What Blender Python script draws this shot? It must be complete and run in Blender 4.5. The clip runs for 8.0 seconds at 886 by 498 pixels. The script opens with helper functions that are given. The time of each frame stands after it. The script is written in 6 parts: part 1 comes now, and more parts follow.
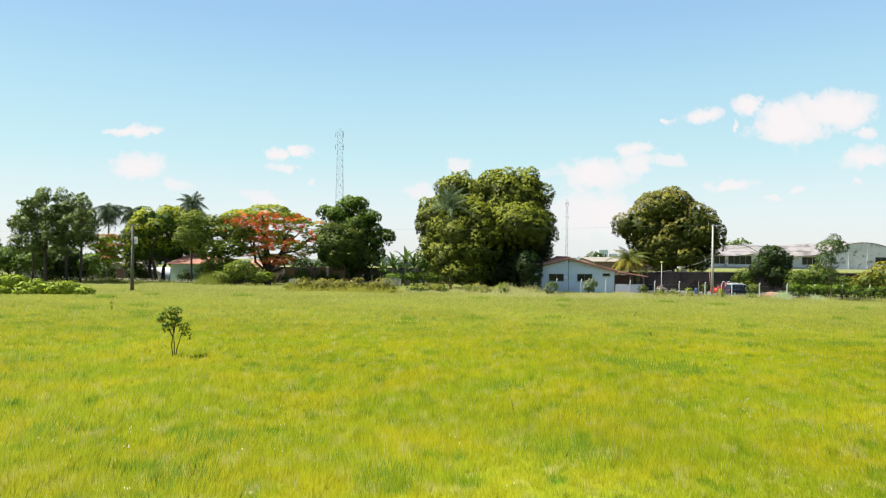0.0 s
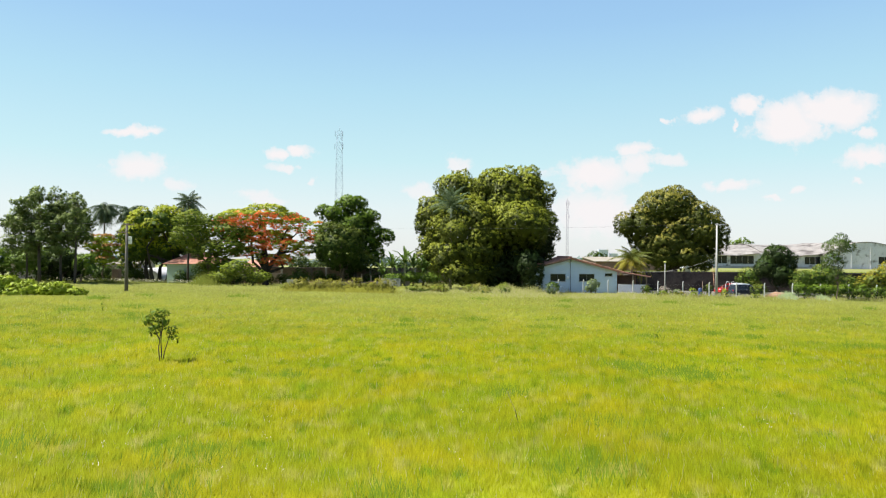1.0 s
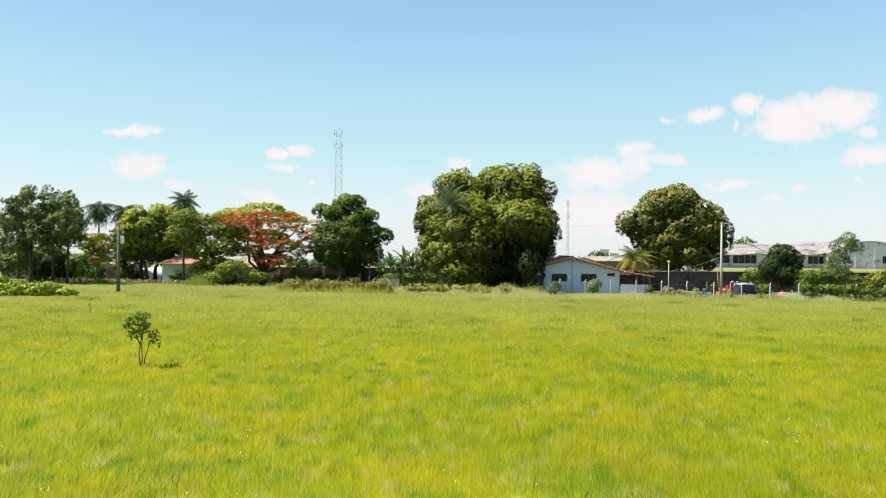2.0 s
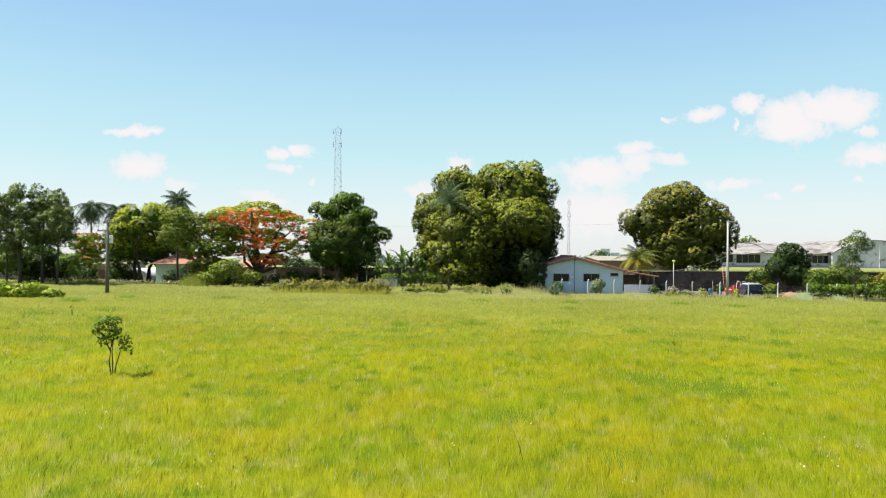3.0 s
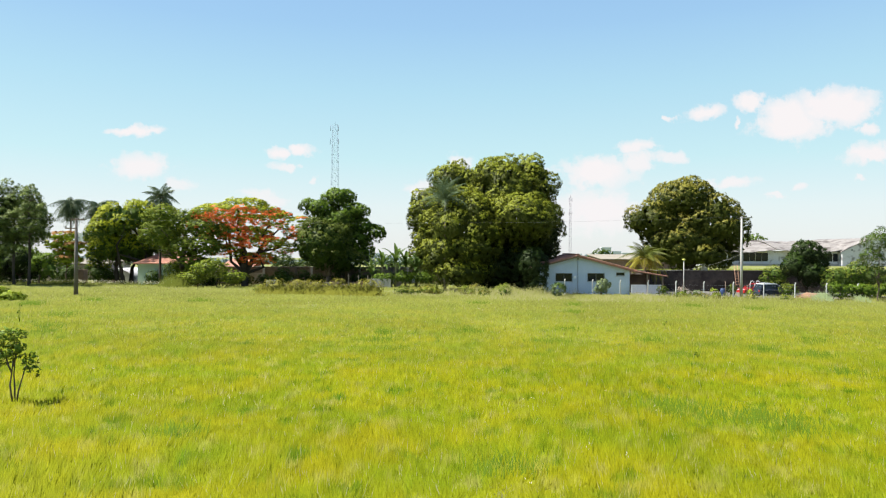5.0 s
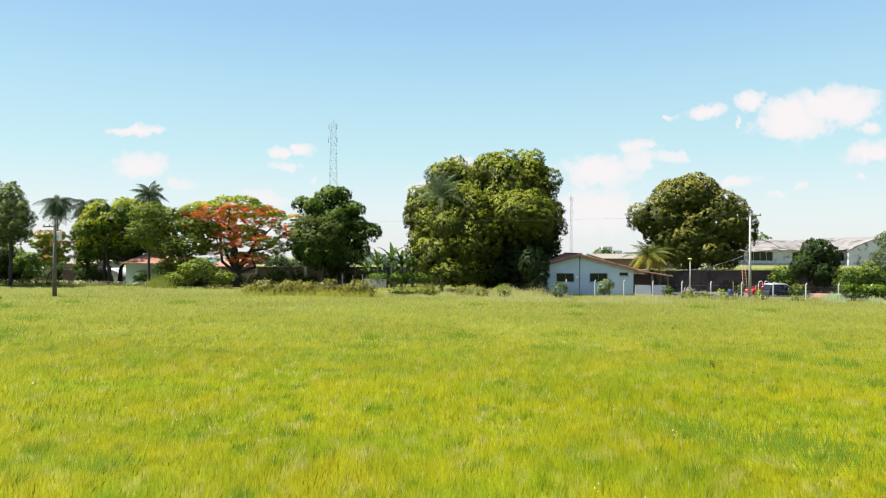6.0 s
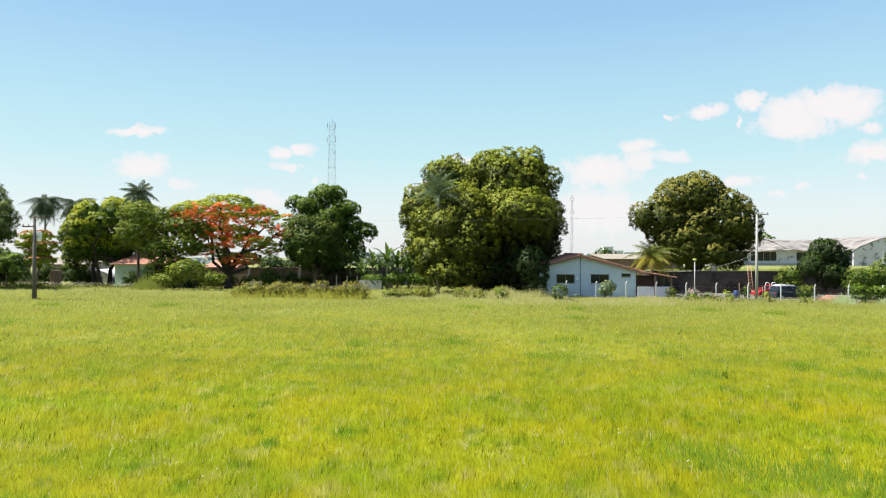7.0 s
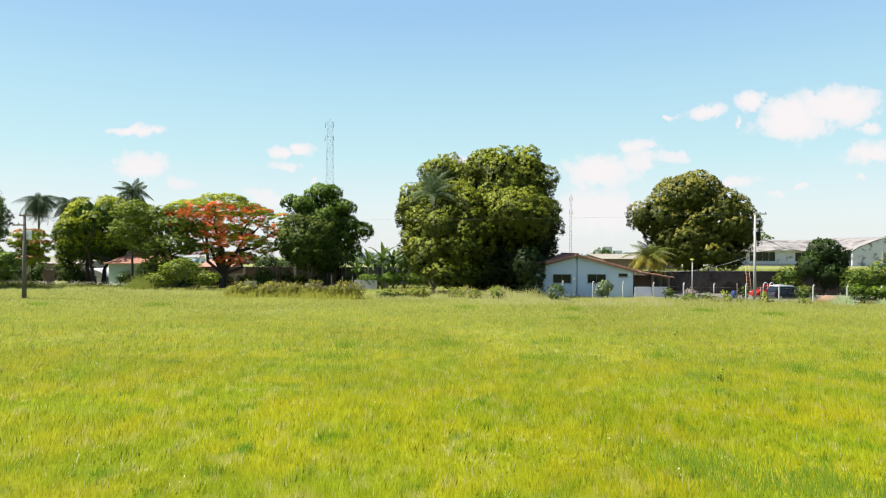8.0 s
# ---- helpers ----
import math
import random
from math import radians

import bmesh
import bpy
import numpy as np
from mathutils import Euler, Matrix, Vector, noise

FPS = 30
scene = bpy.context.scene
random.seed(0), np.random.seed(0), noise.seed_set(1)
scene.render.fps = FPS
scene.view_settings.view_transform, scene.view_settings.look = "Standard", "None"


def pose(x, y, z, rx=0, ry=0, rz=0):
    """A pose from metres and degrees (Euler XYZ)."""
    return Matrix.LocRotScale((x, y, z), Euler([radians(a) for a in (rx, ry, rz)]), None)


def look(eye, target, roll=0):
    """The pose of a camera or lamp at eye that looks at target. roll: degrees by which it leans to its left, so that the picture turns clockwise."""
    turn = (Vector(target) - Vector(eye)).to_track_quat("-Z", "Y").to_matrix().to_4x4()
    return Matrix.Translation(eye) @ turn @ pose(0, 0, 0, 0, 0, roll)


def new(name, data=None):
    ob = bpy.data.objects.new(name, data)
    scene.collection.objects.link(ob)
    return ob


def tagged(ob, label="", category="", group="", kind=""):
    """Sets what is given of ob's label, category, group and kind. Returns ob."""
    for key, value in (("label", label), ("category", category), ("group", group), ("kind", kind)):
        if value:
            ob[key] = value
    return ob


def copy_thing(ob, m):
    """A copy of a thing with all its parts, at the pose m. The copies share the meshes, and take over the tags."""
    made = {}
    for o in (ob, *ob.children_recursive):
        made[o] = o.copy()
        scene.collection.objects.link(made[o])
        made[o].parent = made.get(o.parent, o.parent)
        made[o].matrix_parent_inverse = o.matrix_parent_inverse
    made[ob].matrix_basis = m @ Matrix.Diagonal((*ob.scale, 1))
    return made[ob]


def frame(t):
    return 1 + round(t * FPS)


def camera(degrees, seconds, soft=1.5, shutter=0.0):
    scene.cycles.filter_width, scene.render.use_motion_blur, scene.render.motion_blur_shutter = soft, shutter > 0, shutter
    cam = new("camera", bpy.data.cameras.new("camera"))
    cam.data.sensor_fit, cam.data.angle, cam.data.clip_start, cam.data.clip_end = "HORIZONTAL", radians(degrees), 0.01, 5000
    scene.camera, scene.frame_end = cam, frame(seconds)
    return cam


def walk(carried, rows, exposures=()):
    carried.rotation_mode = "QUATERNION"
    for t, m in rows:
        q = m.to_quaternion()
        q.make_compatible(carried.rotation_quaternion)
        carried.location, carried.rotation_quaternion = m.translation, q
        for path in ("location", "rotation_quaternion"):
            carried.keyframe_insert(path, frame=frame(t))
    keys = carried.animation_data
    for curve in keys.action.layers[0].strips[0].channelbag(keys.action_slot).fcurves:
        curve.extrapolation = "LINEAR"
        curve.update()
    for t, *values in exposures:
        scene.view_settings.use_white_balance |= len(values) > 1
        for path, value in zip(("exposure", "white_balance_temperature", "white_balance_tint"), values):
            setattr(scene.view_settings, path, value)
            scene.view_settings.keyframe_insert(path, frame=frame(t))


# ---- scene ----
cam = camera(66.1, 8.0, 1.15)
# seconds, x, y, z, yaw, pitch, roll
PATH = [
    (0.0, 0.000, 0.000, 5.300, 0.000, 0.173, -0.486),
    (0.5, 0.007, 0.609, 5.294, 0.001, 0.169, -0.463),
    (1.0, 0.036, 1.408, 5.283, 0.007, 0.166, -0.438),
    (1.5, 0.096, 2.171, 5.266, 0.019, 0.154, -0.427),
    (3.0, 0.396, 5.344, 5.215, 0.087, 0.121, -0.335),
    (3.5, 0.532, 6.465, 5.200, 0.118, 0.094, -0.306),
    (4.0, 0.696, 7.762, 5.191, 0.131, 0.070, -0.272),
    (4.5, 0.873, 9.032, 5.181, 0.141, 0.048, -0.250),
    (6.0, 1.571, 13.561, 5.115, 0.237, -0.012, -0.189),
    (6.5, 1.827, 14.846, 5.123, 0.270, -0.019, -0.162),
    (7.0, 2.090, 16.085, 5.149, 0.308, -0.005, -0.150),
    (7.5, 2.284, 16.552, 5.139, 0.309, -0.019, -0.183),
    (8.0, 2.501, 16.755, 5.111, 0.244, -0.017, -0.239),
]
walk(cam, [(t, pose(x, y, z, 90 + pitch, roll, yaw)) for t, x, y, z, yaw, pitch, roll in PATH])

# ---- sky, sun, exposure ----
SUN = Vector((-0.56, -0.03, 0.83)).normalized()   # towards the sun
EXPOSURE = 1.2
SKY = 0.077
HAZE = 5.1
scene.view_settings.exposure = EXPOSURE


def make_world():
    world = bpy.data.worlds.new("sky")
    scene.world = world
    world.use_nodes = True
    nt = world.node_tree
    nt.nodes.clear()
    N, L = nt.nodes.new, nt.links.new

    def math_node(op, a, b=None, c=None, clamp=False):
        n = N("ShaderNodeMath")
        n.operation, n.use_clamp = op, clamp
        for i, v in enumerate((a, b, c)):
            if v is None:
                continue
            if isinstance(v, (int, float)):
                n.inputs[i].default_value = v
            else:
                L(v, n.inputs[i])
        return n.outputs[0]

    sky = N("ShaderNodeTexSky")
    sky.sky_type, sky.sun_disc = "NISHITA", False
    sky.sun_elevation = math.asin(SUN.z)
    sky.sun_rotation = math.atan2(SUN.x, SUN.y)
    sky.air_density, sky.dust_density, sky.ozone_density = 1.0, 0.6, 1.0
    coord = N("ShaderNodeTexCoord")
    sep = N("ShaderNodeSeparateXYZ")
    L(coord.outputs["Generated"], sep.inputs[0])
    x, y, z = sep.outputs
    ahead = math_node("MAXIMUM", y, 0.05)
    u = math_node("DIVIDE", x, ahead)
    v = math_node("DIVIDE", z, ahead)
    com = N("ShaderNodeCombineXYZ")
    L(u, com.inputs[0]), L(v, com.inputs[1])
    swirl = N("ShaderNodeTexNoise")
    swirl.inputs["Scale"].default_value, swirl.inputs["Detail"].default_value = 22.0, 6.0
    swirl.inputs["Roughness"].default_value = 0.6
    L(com.outputs[0], swirl.inputs["Vector"])
    bent = N("ShaderNodeSeparateColor")
    L(swirl.outputs["Color"], bent.inputs[0])
    u = math_node("ADD", u, math_node("MULTIPLY", math_node("SUBTRACT", bent.outputs[0], 0.5), 0.075))
    v = math_node("ADD", v, math_node("MULTIPLY", math_node("SUBTRACT", bent.outputs[1], 0.5), 0.040))
    noisy = N("ShaderNodeTexNoise")
    noisy.inputs["Scale"].default_value, noisy.inputs["Detail"].default_value = 34.0, 5.0
    noisy.inputs["Roughness"].default_value = 0.62
    L(com.outputs[0], noisy.inputs["Vector"])
    # small fair-weather clouds: middle and half size, as slopes of the view line; last their weight
    clouds = [(-0.455, 0.172, 0.046, 0.010, 1), (-0.450, 0.121, 0.060, 0.024, 0.95), (-0.212, 0.149, 0.034, 0.013, 1),
              (-0.235, 0.123, 0.034, 0.008, 0.8), (-0.300, 0.144, 0.022, 0.010, 0), (-0.246, 0.144, 0.030, 0.010, 1),
              (-0.186, 0.101, 0.011, 0.007, 0.7), (0.020, 0.128, 0.024, 0.018, 0.8), (-0.035, 0.088, 0.040, 0.016, 0.7),
              (0.222, 0.115, 0.074, 0.026, 1.0), (0.282, 0.130, 0.050, 0.020, 0.9), (0.275, 0.150, 0.040, 0.012, 0.95), (0.330, 0.136, 0.034, 0.010, 0.8),
              (0.378, 0.203, 0.032, 0.016, 1), (0.327, 0.194, 0.012, 0.007, 0.9), (0.428, 0.186, 0.009, 0.012, 0.9),
              (0.505, 0.190, 0.066, 0.036, 1.2), (0.575, 0.212, 0.070, 0.032, 1.2), (0.445, 0.218, 0.022, 0.018, 1),
              (0.620, 0.180, 0.020, 0.012, 0.9), (0.622, 0.141, 0.046, 0.020, 1), (0.420, 0.100, 0.042, 0.012, 0.9),
              (0.490, 0.081, 0.018, 0.006, 0.8), (0.520, 0.095, 0.012, 0.007, 0.8), (0.605, 0.106, 0.013, 0.006, 0.8),
              (0.155, 0.112, 0.022, 0.012, 0.6), (0.225, 0.058, 0.080, 0.046, 0.95), (-0.265, 0.075, 0.06, 0.016, 0.7),
              (-0.390, 0.092, 0.032, 0.014, 0.7)]
    field = None
    for cu, cv, ru, rv, weight in clouds:
        if not weight:
            continue
        a = math_node("MULTIPLY", math_node("SUBTRACT", u, cu), 1 / ru)
        b = math_node("MULTIPLY", math_node("SUBTRACT", v, cv), 1 / rv)
        r = math_node("SQRT", math_node("ADD", math_node("MULTIPLY", a, a), math_node("MULTIPLY", b, b)))
        one = math_node("MULTIPLY", math_node("SUBTRACT", 1.35, r, clamp=True), weight)
        field = one if field is None else math_node("MAXIMUM", field, one)
    rough = math_node("MULTIPLY", math_node("SUBTRACT", noisy.outputs[0], 0.5), 2.6)
    dense = math_node("ADD", math_node("MULTIPLY", field, 1.5), rough)
    ramp = N("ShaderNodeMapRange")
    ramp.interpolation_type = "SMOOTHSTEP"
    ramp.inputs["From Min"].default_value, ramp.inputs["From Max"].default_value = 0.45, 1.05
    L(dense, ramp.inputs["Value"])
    mask = math_node("MULTIPLY", ramp.outputs[0], math_node("MULTIPLY", math_node("GREATER_THAN", y, 0.3), math_node("MINIMUM", field, 1.0)), clamp=True)
    haze = N("ShaderNodeMapRange")
    haze.inputs["From Min"].default_value, haze.inputs["From Max"].default_value = 0.30, 0.75
    haze.inputs["To Min"].default_value, haze.inputs["To Max"].default_value = 0.88, 0.0
    L(z, haze.inputs["Value"])
    # thin bright haze that whitens the lower sky
    veil = N("ShaderNodeValToRGB")
    veil.color_ramp.elements[0].position, veil.color_ramp.elements[0].color = 0.0, (0.93, 0.965, 0.975, 1)
    veil.color_ramp.elements[1].position, veil.color_ramp.elements[1].color = 1.0, (0.30, 0.58, 1.0, 1)
    for place, colour in ((0.12, (0.865, 0.98, 1.005, 1)), (0.26, (0.66, 0.95, 1.0, 1)), (0.45, (0.52, 0.84, 1.0, 1)), (0.62, (0.41, 0.70, 1.0, 1))):
        e = veil.color_ramp.elements.new(place)
        e.color = colour
    L(math_node("MULTIPLY", z, 2.0), veil.inputs[0])
    bright = N("ShaderNodeVectorMath")
    bright.operation = "SCALE"
    bright.inputs["Scale"].default_value = HAZE
    L(veil.outputs[0], bright.inputs[0])
    tint = N("ShaderNodeMixRGB")
    L(haze.outputs[0], tint.inputs[0])
    L(sky.outputs[0], tint.inputs[1]), L(bright.outputs[0], tint.inputs[2])
    mix = N("ShaderNodeMixRGB")
    mix.inputs[2].default_value = (5.35, 5.13, 5.18, 1)
    L(mask, mix.inputs[0]), L(tint.outputs[0], mix.inputs[1])
    back = N("ShaderNodeBackground")
    back.inputs["Strength"].default_value = SKY
    L(mix.outputs[0], back.inputs["Color"])
    out = N("ShaderNodeOutputWorld")
    L(back.outputs[0], out.inputs["Surface"])


make_world()
lamp = bpy.data.lights.new("sun", "SUN")
lamp.energy, lamp.angle, lamp.color = 5.0, radians(0.5), (1.0, 0.96, 0.88)
sun = new("sun", lamp)
sun.matrix_world = look((-40, -10, 90), (-40 - SUN.x, -10 - SUN.y, 90 - SUN.z))


# ---- materials ----
def material(name, low, high, rough=0.7, scale=1.0, metal=0.0, bump=0.0, bump_scale=30.0, through_light=0.0, per_piece=0.0, spots=None, specular=0.5):
    """A surface between two colours, varied at two sizes; spots: (colour, scale, threshold)."""
    mat = bpy.data.materials.new(name)
    mat.use_nodes = True
    nt = mat.node_tree
    N, L = nt.nodes.new, nt.links.new
    bsdf = nt.nodes["Principled BSDF"]
    coord = N("ShaderNodeTexCoord")
    big = N("ShaderNodeTexNoise")
    big.inputs["Scale"].default_value, big.inputs["Detail"].default_value = scale, 3.0
    fine = N("ShaderNodeTexNoise")
    fine.inputs["Scale"].default_value, fine.inputs["Detail"].default_value = scale * 9, 4.0
    L(coord.outputs["Object"], big.inputs["Vector"]), L(coord.outputs["Object"], fine.inputs["Vector"])
    add = N("ShaderNodeMath")
    add.operation = "ADD"
    L(big.outputs[0], add.inputs[0]), L(fine.outputs[0], add.inputs[1])
    value = add.outputs[0]
    if per_piece:
        geo = N("ShaderNodeNewGeometry")
        more = N("ShaderNodeMath")
        more.operation = "MULTIPLY_ADD"
        more.inputs[1].default_value = per_piece
        L(geo.outputs["Random Per Island"], more.inputs[0]), L(value, more.inputs[2])
        value = more.outputs[0]
    rng = N("ShaderNodeMapRange")
    rng.inputs["From Min"].default_value, rng.inputs["From Max"].default_value = 0.65, 1.35 + per_piece
    L(value, rng.inputs["Value"])
    mix = N("ShaderNodeMixRGB")
    mix.inputs[1].default_value, mix.inputs[2].default_value = (*low, 1), (*high, 1)
    L(rng.outputs[0], mix.inputs[0])
    colour = mix.outputs[0]
    if spots:
        tex = N("ShaderNodeTexNoise")
        tex.inputs["Scale"].default_value, tex.inputs["Detail"].default_value = spots[1], 4.0
        L(coord.outputs["Object"], tex.inputs["Vector"])
        cut = N("ShaderNodeMapRange")
        cut.inputs["From Min"].default_value, cut.inputs["From Max"].default_value = spots[2], spots[2] + 0.12
        L(tex.outputs[0], cut.inputs["Value"])
        over = N("ShaderNodeMixRGB")
        over.inputs[2].default_value = (*spots[0], 1)
        L(cut.outputs[0], over.inputs[0]), L(colour, over.inputs[1])
        colour = over.outputs[0]
    L(colour, bsdf.inputs["Base Color"])
    bsdf.inputs["Roughness"].default_value = rough
    bsdf.inputs["Metallic"].default_value = metal
    bsdf.inputs["Specular IOR Level"].default_value = specular
    if bump:
        tex = N("ShaderNodeTexNoise")
        tex.inputs["Scale"].default_value, tex.inputs["Detail"].default_value = bump_scale, 4.0
        L(coord.outputs["Object"], tex.inputs["Vector"])
        b = N("ShaderNodeBump")
        b.inputs["Strength"].default_value, b.inputs["Distance"].default_value = bump, 0.02
        L(tex.outputs[0], b.inputs["Height"]), L(b.outputs[0], bsdf.inputs["Normal"])
    if through_light:
        trans = N("ShaderNodeBsdfTranslucent")
        L(colour, trans.inputs["Color"])
        both = N("ShaderNodeMixShader")
        both.inputs[0].default_value = through_light
        L(bsdf.outputs[0], both.inputs[1]), L(trans.outputs[0], both.inputs[2])
        L(both.outputs[0], nt.nodes["Material Output"].inputs["Surface"])
    return mat


def leaf_mat(name, low, high, rough=0.5, through_light=0.16, scale=0.5):
    return material(name, low, high, rough, scale, through_light=through_light, per_piece=0.32, specular=0.12)


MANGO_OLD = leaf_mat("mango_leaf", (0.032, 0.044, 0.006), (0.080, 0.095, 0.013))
# young leaf colour that also serves for the sunlit tuft tops
MANGO_NEW_LIT = leaf_mat("young_sunlit_mango_leaf", (0.135, 0.168, 0.013), (0.275, 0.292, 0.028))
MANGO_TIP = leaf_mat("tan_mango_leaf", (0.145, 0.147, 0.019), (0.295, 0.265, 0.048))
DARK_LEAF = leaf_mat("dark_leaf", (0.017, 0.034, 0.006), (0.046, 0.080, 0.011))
MID_LEAF = leaf_mat("mid_green_leaf", (0.026, 0.050, 0.008), (0.068, 0.105, 0.016))
GREEN_LEAF = leaf_mat("green_leaf", (0.035, 0.070, 0.010), (0.095, 0.145, 0.020))
OLIVE_LEAF = leaf_mat("olive_leaf", (0.065, 0.090, 0.012), (0.130, 0.160, 0.022))
BRIGHT_LEAF = leaf_mat("bright_leaf", (0.20, 0.245, 0.010), (0.40, 0.425, 0.020))
BROAD_LEAF = leaf_mat("broad_leaf", (0.050, 0.084, 0.010), (0.115, 0.155, 0.018), through_light=0.28)
FEATHER_LEAF = leaf_mat("feathery_leaf", (0.138, 0.198, 0.022), (0.27, 0.315, 0.042), through_light=0.35)
RED_BLOSSOM = leaf_mat("red_blossom", (0.78, 0.12, 0.028), (0.92, 0.28, 0.09), through_light=0.35)
RUSTY_LEAF = leaf_mat("rusty_leaf", (0.27, 0.13, 0.03), (0.42, 0.21, 0.06))
NEEDLE = leaf_mat("needle_leaf", (0.046, 0.076, 0.020), (0.115, 0.152, 0.042))
PINE_TIP = leaf_mat("upper_needle_leaf", (0.125, 0.175, 0.045), (0.235, 0.285, 0.080))
PALM_LEAF = leaf_mat("palm_leaf", (0.055, 0.085, 0.042), (0.140, 0.175, 0.095))
PLUME_LEAF = leaf_mat("plumed_palm_leaf", (0.060, 0.095, 0.045), (0.15, 0.20, 0.10))
COCO_LEAF = leaf_mat("coconut_leaf", (0.115, 0.128, 0.014), (0.30, 0.25, 0.034))
COCO_GREEN = leaf_mat("green_coconut_leaf", (0.060, 0.085, 0.012), (0.145, 0.160, 0.030))
BANANA_LEAF = leaf_mat("banana_leaf", (0.055, 0.105, 0.02), (0.135, 0.195, 0.04), through_light=0.35)
DRY_LEAF = leaf_mat("dry_leaf", (0.120, 0.118, 0.020), (0.210, 0.195, 0.038))
DRY_TIP = leaf_mat("dry_leaf_tip", (0.185, 0.182, 0.022), (0.30, 0.275, 0.046))
# near-black green; on the gable tree it stands for crown shade
SHADE_LEAF = leaf_mat("deep_green_shade_leaf", (0.011, 0.021, 0.006), (0.032, 0.050, 0.012))
VINE_LEAF = leaf_mat("vine_leaf", (0.068, 0.129, 0.009), (0.167, 0.243, 0.023))
LIME_LEAF = leaf_mat("lime_leaf", (0.095, 0.130, 0.014), (0.215, 0.250, 0.030))
MOUND_LEAF = leaf_mat("mound_leaf", (0.16, 0.225, 0.012), (0.31, 0.375, 0.030))
CROTON_LEAF = leaf_mat("croton_leaf", (0.167, 0.167, 0.011), (0.342, 0.289, 0.023))
GREY_LEAF = leaf_mat("grey_leaf", (0.11, 0.15, 0.065), (0.23, 0.28, 0.14))
BLOSSOM = leaf_mat("pale_blossom", (0.33, 0.26, 0.22), (0.50, 0.42, 0.36), through_light=0.3)
BLUE_PLASTIC = material("blue_plastic", (0.02, 0.04, 0.11), (0.03, 0.06, 0.16), 0.4, 2.0)
BARK = material("bark", (0.05, 0.038, 0.028), (0.13, 0.10, 0.075), 0.9, 1.5, bump=0.6, bump_scale=12)
DARK_BARK = material("dark_bark", (0.022, 0.018, 0.014), (0.06, 0.048, 0.038), 0.95, 1.5, bump=0.6, bump_scale=12)
PALE_BARK = material("pale_bark", (0.12, 0.10, 0.08), (0.24, 0.21, 0.17), 0.9, 1.5, bump=0.5, bump_scale=12)
CONCRETE = material("concrete", (0.272, 0.264, 0.256), (0.416, 0.408, 0.392), 0.85, 1.2, bump=0.3)
DARK_CONCRETE = material("dark_concrete", (0.07, 0.062, 0.055), (0.14, 0.125, 0.11), 0.85, 1.2, bump=0.3)
WHITE_POST = material("whitewashed_concrete", (0.38, 0.38, 0.37), (0.54, 0.54, 0.53), 0.8, 3.0, spots=((0.280, 0.240, 0.200), 4, 0.62))
BLUE_WALL = material("pale_blue_render", (0.42, 0.50, 0.60), (0.52, 0.60, 0.70), 0.85, 0.8, bump=0.2, spots=((0.38, 0.43, 0.47), 1.2, 0.66))
WHITE_WALL = material("white_render", (0.48, 0.48, 0.51), (0.64, 0.64, 0.67), 0.85, 0.7, spots=((0.22, 0.215, 0.21), 0.6, 0.55))
STAINED_WALL = material("stained_render", (0.46, 0.455, 0.48), (0.62, 0.615, 0.64), 0.9, 0.35, spots=((0.208, 0.200, 0.192), 0.6, 0.54))
GREEN_WALL = material("pale_green_render", (0.36, 0.46, 0.38), (0.46, 0.56, 0.47), 0.85, 0.8, bump=0.2)
BEIGE_WALL = material("beige_render", (0.248, 0.211, 0.186), (0.341, 0.298, 0.267), 0.9, 0.7, spots=((0.155, 0.124, 0.105), 0.8, 0.58))
BROWN_WALL = material("brown_brick_wall", (0.16, 0.10, 0.08), (0.26, 0.17, 0.13), 0.9, 2.5, bump=0.5)
BRICK_WALL = material("rough_brick_wall", (0.15, 0.11, 0.09), (0.27, 0.20, 0.165), 0.95, 1.5, bump=0.5, spots=((0.10, 0.08, 0.07), 0.7, 0.55))
DARK_WALL = material("charcoal_render", (0.046, 0.037, 0.033), (0.088, 0.070, 0.062), 0.95, 0.6, bump=0.5, bump_scale=8, spots=((0.035, 0.028, 0.026), 0.5, 0.52), specular=0.08)
CLAY = material("clay_tile", (0.272, 0.120, 0.080), (0.432, 0.216, 0.152), 0.85, 2.0, bump=0.4, spots=((0.160, 0.088, 0.064), 1.3, 0.62))
SHEET = material("fibre_cement_sheet", (0.13, 0.116, 0.106), (0.29, 0.268, 0.25), 0.85, 0.45, bump=0.4, bump_scale=3.0, spots=((0.085, 0.072, 0.065), 0.33, 0.52))
TAN_SHEET = material("tan_roof_sheet", (0.190, 0.162, 0.123), (0.258, 0.230, 0.185), 0.8, 0.3)
WOOD = material("weathered_wood", (0.10, 0.07, 0.05), (0.20, 0.15, 0.11), 0.85, 3.0)
LADDER_WOOD = material("orange_wood", (0.36, 0.19, 0.12), (0.50, 0.29, 0.19), 0.7, 3.0)
METAL = material("galvanised_steel", (0.36, 0.38, 0.40), (0.52, 0.54, 0.56), 0.45, 2.0, metal=0.7)
RED_STEEL = material("faded_red_white_steel", (0.17, 0.16, 0.19), (0.27, 0.25, 0.29), 0.7, 0.15)
TOWER_STEEL = material("dull_tower_steel", (0.11, 0.15, 0.21), (0.19, 0.23, 0.30), 0.7, 0.2)
WIRE = material("wire", (0.10, 0.10, 0.10), (0.18, 0.18, 0.18), 0.6, 3.0)
GLASS = material("dark_window_glass", (0.008, 0.010, 0.013), (0.018, 0.022, 0.026), 0.08, 1.0, specular=0.3)
FRAME = material("window_frame_paint", (0.10, 0.11, 0.12), (0.18, 0.19, 0.20), 0.5, 3.0)
RED_PAINT = material("red_car_paint", (0.26, 0.014, 0.014), (0.36, 0.025, 0.024), 0.25, 1.0)
